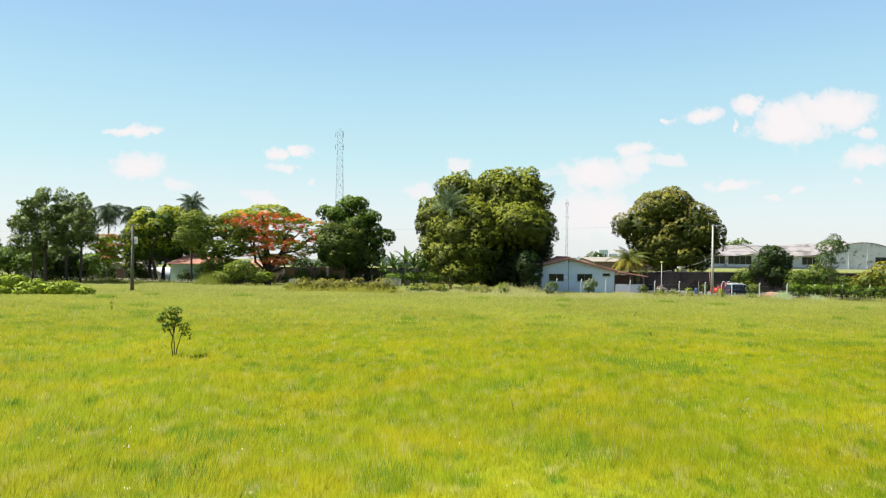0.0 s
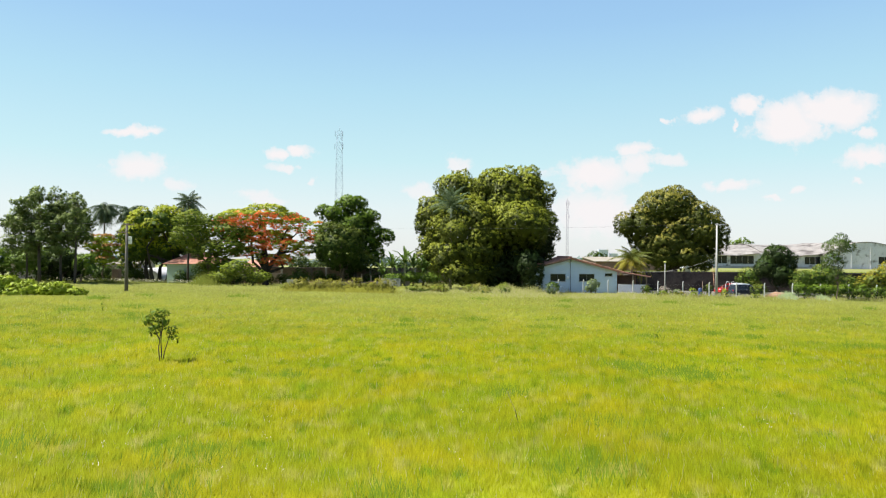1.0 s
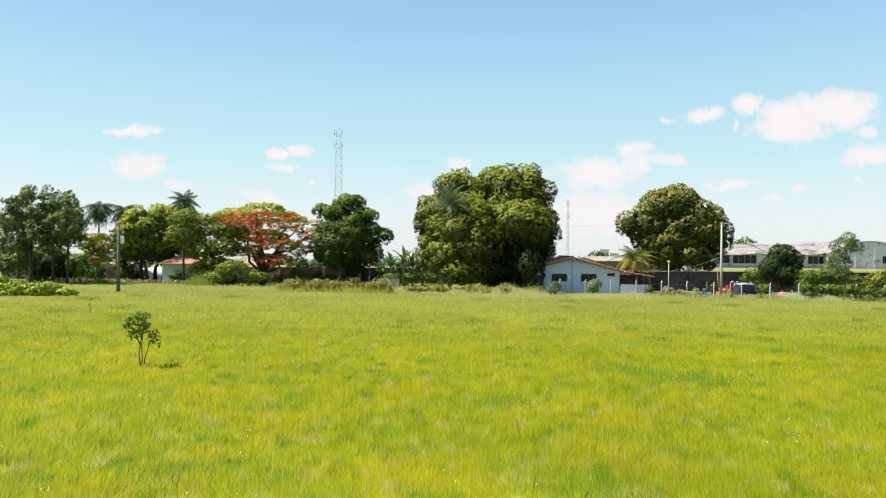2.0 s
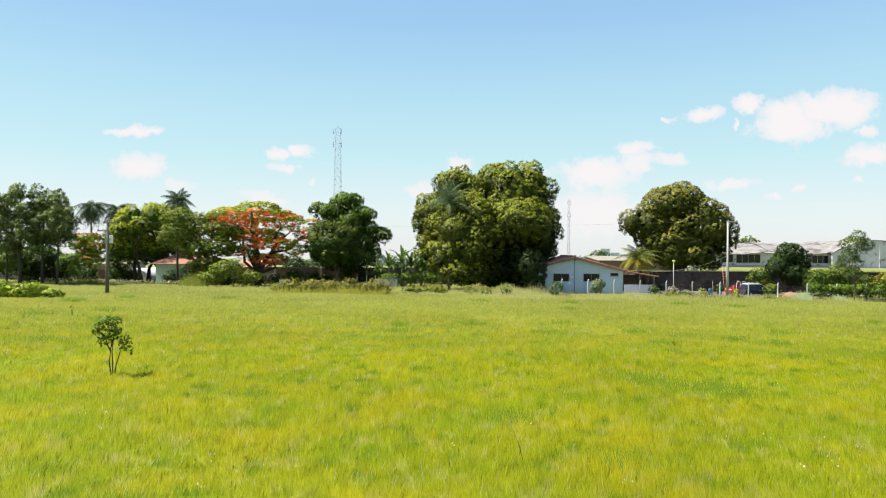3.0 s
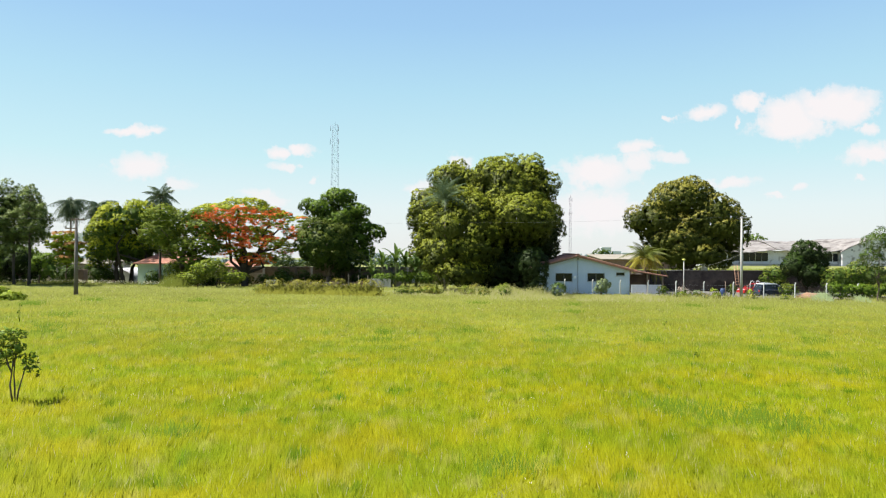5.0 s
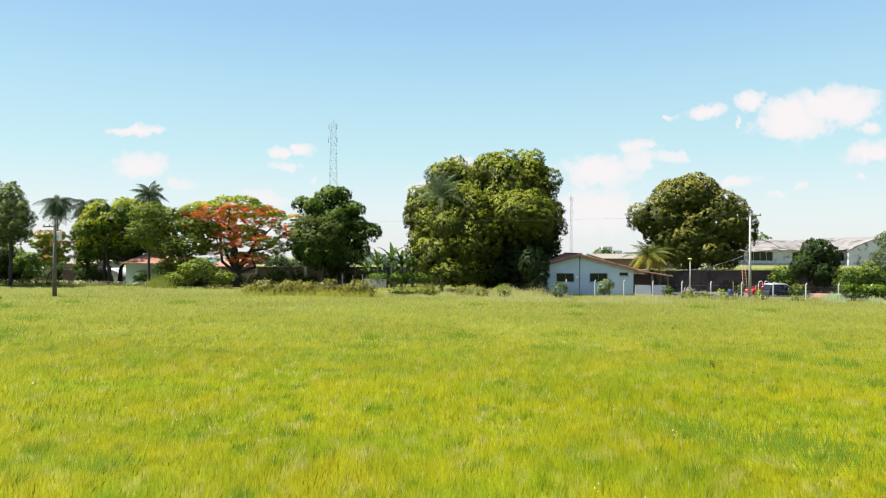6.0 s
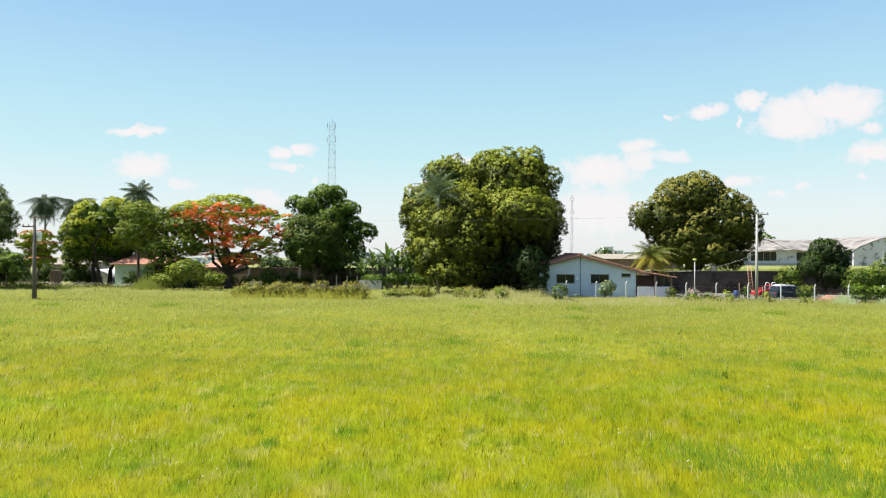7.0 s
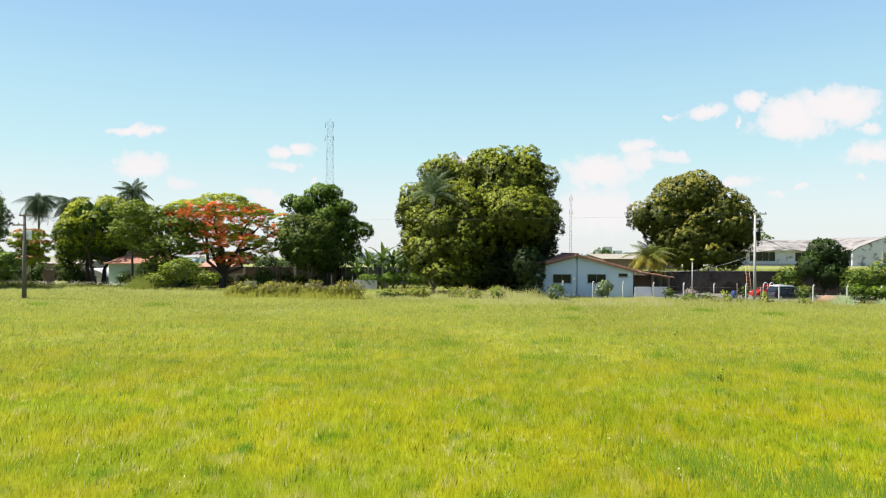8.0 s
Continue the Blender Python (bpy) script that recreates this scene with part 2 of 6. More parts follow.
NAVY_PAINT = material("dark_blue_car_paint", (0.012, 0.016, 0.028), (0.03, 0.036, 0.055), 0.22, 1.0)
SILVER_PAINT = material("silver_roof_paint", (0.52, 0.54, 0.57), (0.62, 0.64, 0.66), 0.3, 1.0)
RUBBER = material("rubber", (0.012, 0.012, 0.012), (0.03, 0.03, 0.03), 0.8, 4.0)
LAMP_GREEN = material("lamp_head_paint", (0.42, 0.44, 0.08), (0.55, 0.55, 0.14), 0.5, 3.0)
WHITE_PAINT = material("white_paint", (0.72, 0.72, 0.72), (0.82, 0.82, 0.82), 0.5, 2.0)
EARTH = material("bare_earth", (0.192, 0.104, 0.064), (0.320, 0.200, 0.136), 0.95, 0.8, bump=0.5)
YARD = material("yard_concrete", (0.10, 0.092, 0.08), (0.165, 0.152, 0.135), 0.9, 0.4, bump=0.3)
BUD = material("white_seed_head", (0.350, 0.334, 0.228), (0.471, 0.441, 0.334), 0.9, 4.0, specular=0.04)


def grass_mat(name, dry, lush, dark, through_light, per_piece, far=None, pale=(0.26, 0.25, 0.07), begin=91, end=97):
    """Grass: yellow-green, with lusher patches of some metres and small dark tufts; far: a duller colour mixed in along
    y from begin to end.
    """
    mat = bpy.data.materials.new(name)
    mat.use_nodes = True
    nt = mat.node_tree
    N, L = nt.nodes.new, nt.links.new
    bsdf = nt.nodes["Principled BSDF"]
    coord = N("ShaderNodeTexCoord")

    def noise_value(scale, detail, lo, hi, stretch=1.0):
        mp = N("ShaderNodeMapping")
        mp.inputs["Scale"].default_value = (1, stretch, 0.05)
        L(coord.outputs["Object"], mp.inputs["Vector"])
        tex = N("ShaderNodeTexNoise")
        tex.inputs["Scale"].default_value, tex.inputs["Detail"].default_value = scale, detail
        L(mp.outputs[0], tex.inputs["Vector"])
        r = N("ShaderNodeMapRange")
        r.inputs["From Min"].default_value, r.inputs["From Max"].default_value = lo, hi
        L(tex.outputs[0], r.inputs["Value"])
        return r.outputs[0]

    def mixed(fac, a, b):
        m = N("ShaderNodeMixRGB")
        L(fac, m.inputs[0])
        for socket, c in ((m.inputs[1], a), (m.inputs[2], b)):
            if isinstance(c, tuple):
                socket.default_value = (*c, 1)
            else:
                L(c, socket)
        return m.outputs[0]

    def scaled(c, value, low, high):
        r = N("ShaderNodeMapRange")
        r.inputs["To Min"].default_value, r.inputs["To Max"].default_value = low, high
        L(value, r.inputs["Value"])
        m = N("ShaderNodeVectorMath")
        m.operation = "SCALE"
        L(c, m.inputs[0]), L(r.outputs[0], m.inputs["Scale"])
        return m.outputs[0]

    col = mixed(noise_value(0.30, 6, 0.36, 0.62), dry, lush)
    col = mixed(noise_value(0.9, 6, 0.54, 0.72), col, dark)
    col = mixed(noise_value(1.3, 4, 0.545, 0.75, 0.8), col, pale)
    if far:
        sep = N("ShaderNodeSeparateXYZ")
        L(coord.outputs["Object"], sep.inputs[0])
        far_blend = N("ShaderNodeMapRange")
        far_blend.inputs["From Min"].default_value, far_blend.inputs["From Max"].default_value = begin, end
        L(sep.outputs[1], far_blend.inputs["Value"])
        col = mixed(far_blend.outputs[0], col, far)
    col = scaled(col, noise_value(2.4, 5, 0.34, 0.66, 0.7), 0.90, 1.10)
    col = scaled(col, noise_value(0.10, 4, 0.36, 0.64), 0.92, 1.07)
    geo = N("ShaderNodeNewGeometry")
    sc = N("ShaderNodeMapRange")
    sc.inputs["To Min"].default_value, sc.inputs["To Max"].default_value = 1 - per_piece, 1 + per_piece
    L(geo.outputs["Random Per Island"], sc.inputs["Value"])
    mul = N("ShaderNodeVectorMath")
    mul.operation = "SCALE"
    L(col, mul.inputs[0]), L(sc.outputs[0], mul.inputs["Scale"])
    col = mul.outputs[0]
    L(col, bsdf.inputs["Base Color"])
    bsdf.inputs["Roughness"].default_value = 0.6
    bsdf.inputs["Specular IOR Level"].default_value = 0.03
    if through_light:
        trans = N("ShaderNodeBsdfTranslucent")
        L(col, trans.inputs["Color"])
        both = N("ShaderNodeMixShader")
        both.inputs[0].default_value = through_light
        L(bsdf.outputs[0], both.inputs[1]), L(trans.outputs[0], both.inputs[2])
        L(both.outputs[0], nt.nodes["Material Output"].inputs["Surface"])
    return mat


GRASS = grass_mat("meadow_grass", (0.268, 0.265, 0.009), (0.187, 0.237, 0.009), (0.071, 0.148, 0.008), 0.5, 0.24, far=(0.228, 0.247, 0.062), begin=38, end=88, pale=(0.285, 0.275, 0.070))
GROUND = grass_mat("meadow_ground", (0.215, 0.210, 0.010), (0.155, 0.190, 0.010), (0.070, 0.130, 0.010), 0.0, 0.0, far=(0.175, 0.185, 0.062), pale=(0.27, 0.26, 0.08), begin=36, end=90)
PALE_GRASS = material("pale_flowering_grass", (0.25, 0.25, 0.09), (0.36, 0.345, 0.19), 0.8, 0.6, through_light=0.5, per_piece=0.3, specular=0.04)
LUSH = material("lush_grass", (0.075, 0.135, 0.010), (0.130, 0.195, 0.016), 0.7, 0.6, through_light=0.4, per_piece=0.4, specular=0.04)
TUSSOCK = material("tussock_grass", (0.125, 0.135, 0.015), (0.225, 0.220, 0.036), 0.7, 0.6, through_light=0.3, per_piece=0.5, specular=0.04)
BANK_GRASS = material("bank_grass", (0.095, 0.125, 0.018), (0.185, 0.21, 0.038), 0.7, 0.6, through_light=0.3, per_piece=0.6, specular=0.04)
TALL_GRASS = material("tall_green_grass", (0.055, 0.075, 0.008), (0.120, 0.135, 0.020), 0.7, 0.6, through_light=0.3, per_piece=0.6, specular=0.04)


# ---- building helpers ----
def smooth(a, b, v):
    t = min(1.0, max(0.0, (v - a) / (b - a)))
    return t * t * (3 - 2 * t)


def ground_z(x, y):
    """Height of the ground: it falls gently to the right and drops a little behind the field."""
    z = -0.0113 * max(-90.0, min(90.0, x))
    z -= 0.9 * smooth(92, 112, y) * smooth(8, -25, x)
    start = 135 + 130 * smooth(45, 80, x)
    return z - 34 * smooth(start, start + 420, y) - 22 * smooth(500, 3500, y)


def thing(name, x, y, label, category, group="", z=None, turn=0.0):
    ob = new(name)
    ob.empty_display_size = 0.5
    ob.matrix_world = pose(x, y, ground_z(x, y) if z is None else z, 0, 0, turn)
    return tagged(ob, label, category, group)


def part(name, data, mat, parent, label=""):
    """Link a bmesh or a mesh as one mesh object under a thing or under a part."""
    if isinstance(data, bmesh.types.BMesh):
        me = bpy.data.meshes.new(name)
        data.to_mesh(me)
        data.free()
    else:
        me = data
    if mat and not me.materials:
        me.materials.append(mat)
    ob = new(name, me)
    ob.parent = parent
    return tagged(ob, label)


def structure(name, data, mat, label=""):
    return tagged(part(name, data, mat, None), label, "", "", "structure")


def add_box(bm, x0, x1, y0, y1, z0, z1, bevel=0.0):
    made = bmesh.ops.create_cube(bm, size=1.0, matrix=Matrix.LocRotScale(((x0 + x1) / 2, (y0 + y1) / 2, (z0 + z1) / 2), None, (x1 - x0, y1 - y0, z1 - z0)))
    if bevel:
        edges = {e for v in made["verts"] for e in v.link_edges}
        bmesh.ops.bevel(bm, geom=list(edges), offset=bevel, segments=2, affect="EDGES", profile=0.6)
    return bm


def box(x0, x1, y0, y1, z0, z1, bevel=0.0):
    return add_box(bmesh.new(), x0, x1, y0, y1, z0, z1, bevel)


def add_tube(bm, points, radii, sides=8, cap=True):
    """A tapered tube along points."""
    rings = []
    pts = [Vector(p) for p in points]
    for i, p in enumerate(pts):
        d = (pts[min(i + 1, len(pts) - 1)] - pts[max(i - 1, 0)]).normalized()
        a = d.orthogonal().normalized() if i == 0 else (side - d * side.dot(d)).normalized()
        side = a
        b = d.cross(a)
        rings.append([bm.verts.new(p + radii[i] * (math.cos(2 * math.pi * k / sides) * a + math.sin(2 * math.pi * k / sides) * b)) for k in range(sides)])
    for r0, r1 in zip(rings, rings[1:]):
        for k in range(sides):
            f = bm.faces.new((r0[k], r0[(k + 1) % sides], r1[(k + 1) % sides], r1[k]))
            f.smooth = True
    if cap:
        bm.faces.new(rings[-1])
        bm.faces.new(rings[0][::-1])
    return bm


def tube(points, radii, sides=8):
    return add_tube(bmesh.new(), points, radii, sides)


def quads_mesh(name, verts, per_face, mats=(), index=None, normals=None):
    """A mesh of separate faces with per_face corners each, from an array of corners."""
    verts = np.asarray(verts, np.float32).reshape(-1, 3)
    n = len(verts) // per_face
    me = bpy.data.meshes.new(name)
    me.vertices.add(len(verts))
    me.vertices.foreach_set("co", verts.ravel())
    me.loops.add(len(verts))
    me.loops.foreach_set("vertex_index", np.arange(len(verts), dtype=np.int32))
    me.polygons.add(n)
    me.polygons.foreach_set("loop_start", np.arange(0, len(verts), per_face, dtype=np.int32))
    for m in mats:
        me.materials.append(m)
    if index is not None:
        me.polygons.foreach_set("material_index", np.asarray(index, np.int32))
    me.update(calc_edges=True)
    if normals is not None:
        me.normals_split_custom_set_from_vertices(np.repeat(np.asarray(normals, np.float32), per_face, 0))
    return me


def unit(v):
    return v / np.maximum(np.linalg.norm(v, axis=-1, keepdims=True), 1e-6)


def leaf_corners(centre, along, normal, length, width):
    """Pointed leaves with a slight fold, four corners each."""
    along = unit(along)
    side = unit(np.cross(along, normal))
    up = np.cross(side, along)
    L2, W2 = length[:, None] / 2, width[:, None] / 2
    return np.stack([centre - along * L2, centre + side * W2 + up * W2 * 0.35, centre + along * L2, centre - side * W2 + up * W2 * 0.35], 1)


def inside(p, lobes, limit, skip=-1):
    """Which points lie inside any of the lobes, at less than limit of their size."""
    hit = np.zeros(len(p), bool)
    for j, l in enumerate(lobes):
        if j != skip:
            hit |= (((p - l[:3]) / l[3:]) ** 2).sum(1) < limit ** 2
    return hit


def spread_on(lobe, spacing, rng, under):
    """Even directions over a lobe, fewer below, about spacing apart."""
    rx, ry, rz = lobe[3:]
    area = 4 * math.pi * ((rx * ry) ** 1.6 / 3 + (rx * rz) ** 1.6 / 3 + (ry * rz) ** 1.6 / 3) ** (1 / 1.6)
    n = max(5, int(area / spacing ** 2))
    k = np.arange(n) + 0.5
    zz = 1 - 2 * k / n
    ang = k * 2.39996 + rng.uniform(0, 6.28)
    r = np.sqrt(1 - zz * zz)
    d = unit(np.stack([r * np.cos(ang), r * np.sin(ang), zz], -1) + 0.35 * spacing / max(rx, rz) * rng.normal(size=(n, 3)))
    keep = (d[:, 2] > -0.45) | (rng.random(n) < under)
    return d[keep]


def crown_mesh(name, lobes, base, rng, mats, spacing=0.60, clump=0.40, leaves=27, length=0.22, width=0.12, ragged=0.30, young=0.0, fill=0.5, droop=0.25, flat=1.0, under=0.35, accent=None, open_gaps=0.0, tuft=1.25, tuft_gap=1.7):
    """A crown: leaves in clumps, clumps on rounded tufts (tuft: their size), tufts over a union of lobes (x, y, z, rx,
    ry, rz).
    mats: darker leaves, then brighter ones on clump tops, for young growth and coloured-in sunlit caps; accent: which
    tufts take the last material."""
    lobes = np.array(lobes, float)
    tufts, facing = [], []
    for i, l in enumerate(lobes):
        d = spread_on(l, tuft * tuft_gap, rng, under)
        bumps = np.array([noise.noise(Vector(q * 1.9 + i * 7.3 + l[0])) for q in d])
        p = l[:3] + d * np.maximum(l[3:] - tuft - 0.8 * clump, l[3:] * 0.35) * (1 + ragged * bumps + 0.07 * rng.normal(size=len(d)))[:, None]
        ok = ~inside(p, lobes, 0.80, i)
        if open_gaps:
            ok &= np.array([noise.noise(Vector(q * 0.55 + i)) for q in p]) > open_gaps - 0.6
        tufts.append(p[ok])
        facing.append(unit(d[ok] / l[3:]))
    tufts, facing = np.concatenate(tufts), np.concatenate(facing)
    sizes = tuft * rng.uniform(0.6, 1.3, len(tufts))
    C, O, K = [], [], []
    for i, (p, f, r) in enumerate(zip(tufts, facing, sizes)):
        sub = np.array([*p, r, r, r * (0.55 + 0.45 * flat)])
        d = spread_on(sub, spacing, rng, 0.5)
        d = d[(d @ f > -0.25)]
        q = p + d * sub[3:] * rng.uniform(0.85, 1.08, len(d))[:, None]
        near = np.argsort(((tufts - p) ** 2).sum(1))[1:7]
        ok = ~inside(q, np.c_[tufts[near], np.repeat(sizes[near][:, None], 3, 1)], 0.85)
        C.append(q[ok]), O.append(unit(d[ok] + 0.35 * f)), K.append(np.full(ok.sum(), i))
    c, o, kind = np.concatenate(C), np.concatenate(O), np.concatenate(K)
    n = len(c)
    size = clump * rng.uniform(0.6, 1.3, n)
    k = leaves
    C, O, S = np.repeat(c, k, 0), np.repeat(o, k, 0), np.repeat(size, k)
    m = len(C)
    d = unit(rng.normal(size=(m, 3)) + 0.9 * O + np.array([0, 0, 0.3]))
    pos = C + d * (S * rng.uniform(0.35, 1.0, m))[:, None] * np.array([1, 1, flat])
    tangent = unit(np.cross(d, rng.normal(size=(m, 3))) - np.array([0, 0, droop]))
    along = np.where((rng.random(m) < 0.65)[:, None], tangent, unit(d + 0.9 * rng.normal(size=(m, 3)) - np.array([0, 0, droop])))
    nor = unit(0.8 * d + 0.8 * O + 0.30 * rng.normal(size=(m, 3)))
    ln = length * rng.uniform(0.7, 1.3, m)
    corners = leaf_corners(pos, along, nor, ln, ln * width / length)
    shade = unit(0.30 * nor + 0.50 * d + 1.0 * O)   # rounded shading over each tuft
    # upward clumps and leaves turn bright: sunlit caps coloured in with young growth
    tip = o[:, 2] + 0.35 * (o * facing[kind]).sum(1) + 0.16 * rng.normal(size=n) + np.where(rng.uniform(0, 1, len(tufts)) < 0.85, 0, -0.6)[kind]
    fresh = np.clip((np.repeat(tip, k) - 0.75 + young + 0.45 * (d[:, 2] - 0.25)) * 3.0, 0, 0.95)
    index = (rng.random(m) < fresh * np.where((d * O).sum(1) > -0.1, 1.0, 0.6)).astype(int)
    if accent is not None:
        index = np.where(np.repeat(accent(c), k) & (rng.random(m) < 0.86), len(mats) - 1, index)
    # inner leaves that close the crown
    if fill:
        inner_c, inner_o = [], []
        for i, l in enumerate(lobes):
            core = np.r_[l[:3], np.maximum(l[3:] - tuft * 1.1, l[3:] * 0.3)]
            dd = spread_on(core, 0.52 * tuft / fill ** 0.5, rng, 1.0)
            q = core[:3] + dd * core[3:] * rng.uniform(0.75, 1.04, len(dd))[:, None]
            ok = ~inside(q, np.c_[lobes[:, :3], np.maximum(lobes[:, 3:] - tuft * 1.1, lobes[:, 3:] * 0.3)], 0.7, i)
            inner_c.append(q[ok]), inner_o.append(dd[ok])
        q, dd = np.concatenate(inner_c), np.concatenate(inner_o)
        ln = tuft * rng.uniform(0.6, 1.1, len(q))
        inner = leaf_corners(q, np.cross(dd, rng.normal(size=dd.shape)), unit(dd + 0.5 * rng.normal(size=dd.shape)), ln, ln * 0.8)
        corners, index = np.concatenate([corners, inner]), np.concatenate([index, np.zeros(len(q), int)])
        shade = np.concatenate([shade, dd])
    return quads_mesh(name, corners - np.array(base), 4, mats, index, shade)


def limb_points(a, b, rng, bend=0.12, n=6):
    a, b = Vector(a), Vector(b)
    L = (b - a).length
    off = [Vector(rng.normal(size=3) * bend * L) * math.sin(math.pi * i / (n - 1)) * 0.5 for i in range(n)]
    lift = Vector((0, 0, 0.10 * L))
    return [a.lerp(b, i / (n - 1)) + off[i] + lift * math.sin(math.pi * i / (n - 1)) for i in range(n)]


def tree(name, x, y, label, category, lobes, seed, mats, trunk_r=0.4, fork=2.0, stems=1, limbs=6, bark=None, group="", crown_name="crown", limb_r=0.45, **kw):
    """A tree: trunk, limbs and a crown. lobes: (x, z, half width, half height) with depth about the half width."""
    rng = np.random.default_rng(seed)
    z0 = ground_z(x, y)
    ob = thing(name, x, y, label, category, group)
    bark = bark or BARK
    solid = []
    for lx, lz, rx, rz, *dy in lobes:
        off = dy[0] if dy else rng.uniform(-0.25, 0.25) * rx
        dep = dy[1] if len(dy) > 1 else max(rx, min(rz, 1.4 * rx)) * rng.uniform(0.85, 1.05)
        solid.append((lx, y + off, lz, rx, dep, rz))
    forks = []
    for s in range(stems):
        ang = 2 * math.pi * s / stems + seed
        r = 0 if stems == 1 else 0.5 + 0.35 * stems * rng.uniform(0.5, 1)
        foot = Vector((r * math.cos(ang), r * math.sin(ang) * 0.6, -0.15))
        top = Vector((foot.x * 1.25 + rng.uniform(-0.3, 0.3), foot.y * 1.2, fork))
        forks.append(top)
        pts = limb_points(foot, top, rng, 0.05, 5)
        part("trunk", tube(pts, [trunk_r * (1.35 if i == 0 else 1 - 0.08 * i) for i in range(5)], 9), bark, ob)
    order = sorted(solid, key=lambda l: -l[3] * l[5])
    for i in range(limbs):
        l = order[i % len(order)]
        a = forks[i % len(forks)]
        end = Vector((l[0] - x + rng.uniform(-0.4, 0.4) * l[3], l[1] - y + rng.uniform(-0.4, 0.4) * l[4], l[2] - z0 + rng.uniform(-0.1, 0.5) * l[5]))
        pts = limb_points(a - Vector((0, 0, 0.2)), end, rng, 0.15, 6)
        part("limb", tube(pts, [trunk_r * limb_r * (1.25 - 0.2 * j) for j in range(6)], 7), bark, ob)
    me = crown_mesh(crown_name, solid, (x, y, z0), rng, mats, **kw)
    part(crown_name, me, None, ob)
    return ob


def shrub(name, x, y, label, category, lobes, seed, mats, group="", **kw):
    opts = dict(spacing=0.36, clump=0.24, leaves=14, length=0.13, width=0.065, under=0.6, tuft=0.5, fill=0.6)
    opts.update(kw)
    rng = np.random.default_rng(seed)
    z0 = ground_z(x, y)
    ob = thing(name, x, y, label, category, group)
    solid = [(lx, y + (dy[0] if dy else 0.0), lz, rx, dy[1] if len(dy) > 1 else max(rx * 0.8, rz), rz) for lx, lz, rx, rz, *dy in lobes]
    for l in solid:
        for k in range(2):
            end = Vector((l[0] - x + rng.uniform(-0.5, 0.5) * l[3], l[1] - y, l[2] - z0 + 0.3 * l[5]))
            a = Vector((end.x * 0.6, end.y * 0.6, -0.1))
            part("stem", tube(limb_points(a, end, rng, 0.1, 4), [0.05, 0.04, 0.03, 0.015], 5), BARK, ob)
    part("foliage", crown_mesh("foliage", solid, (x, y, z0), rng, mats, **opts), None, ob)
    return ob


# ---- ground ----
def make_ground():
    xs = sorted(set([-4000, -2500, -1400, -800, -450, -280, -180] + list(range(-130, 131, 4)) + [180, 280, 450, 800, 1400, 2500, 4000]))
    ys = sorted(set([-1500, -600, -200, -80, -30] + list(range(-10, 151, 4)) + [170, 200, 260, 350, 500, 800, 1400, 2500, 4500]))
    bm = bmesh.new()
    rows = []
    for y in ys:
        row = []
        for x in xs:
            near = max(0.0, 1 - max(abs(x) / 140, abs(y - 60) / 100))
            lump = 0.10 * noise.noise(Vector((x * 0.09, y * 0.09, 0))) * min(1, near * 3)
            row.append(bm.verts.new((x, y, ground_z(x, y) + lump - 0.02)))
        rows.append(row)
    for r0, r1 in zip(rows, rows[1:]):
        for a, b, c, d in zip(r0, r0[1:], r1[1:], r1):
            bm.faces.new((a, b, c, d)).smooth = True
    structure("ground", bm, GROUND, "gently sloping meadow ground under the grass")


make_ground()


def blades(rng, x, y, height, width, lean):
    """Upright blades, three corners each, at x and y."""
    n = len(x)
    zz = -0.0113 * np.clip(x, -90, 90) - 0.03
    t = np.clip((y - 92) / 20, 0, 1)
    s = np.clip((8 - x) / 33, 0, 1)
    zz = zz - 0.9 * t * t * (3 - 2 * t) * s * s * (3 - 2 * s)
    h = height * rng.uniform(0.55, 1.25, n)
    w = width * rng.uniform(0.7, 1.3, n)
    ang = rng.uniform(-0.2, 0.2, n) * np.pi - 0.6 * np.arctan2(x, y)
    lx, ly = lean * h * np.clip(rng.normal(size=n) + 0.1, -1.8, 1.8), lean * h * np.abs(rng.normal(size=n))
    dx, dy = np.cos(ang) * w / 2, np.sin(ang) * w / 2
    return np.stack([np.stack([x - dx, y - dy, zz], -1), np.stack([x + dx, y + dy, zz], -1), np.stack([x + lx, y + ly, zz + h], -1)], 1)


def field_points(rng, y0, y1, density, half0=8.0, slope=0.75):
    area = (y1 - y0) * 2 * (half0 + slope * max(y1, 22))
    n = int(area * density)
    x, y = rng.uniform(-1, 1, n) * (half0 + slope * max(y1, 22)), rng.uniform(y0, y1, n)
    ok = np.abs(x) < half0 + slope * np.maximum(y, 22)
    return x[ok], y[ok]


def soft_normals(rng, n):
    """Upward normals with some spread: a sward that takes the light as one soft surface."""
    return unit(np.array([0, -0.15, 0.9]) + 0.10 * rng.normal(size=(n, 3)))


def ripple(x, y, size, seed, waves=9):
    """Smooth uneven values of about -1 to 1 over the ground, with lumps of about the given size."""
    rng = np.random.default_rng(seed)
    out = np.zeros(len(x))
    for k in range(waves):
        a, f = rng.uniform(0, np.pi), 2 * np.pi / size * rng.uniform(0.45, 1.3)
        out += np.sin(f * (x * np.cos(a) + y * np.sin(a)) + rng.uniform(0, 6.28) + 0.8 * np.sin(0.37 * f * (y * np.cos(a) - x * np.sin(a))))
    return out / waves ** 0.5 / 0.75


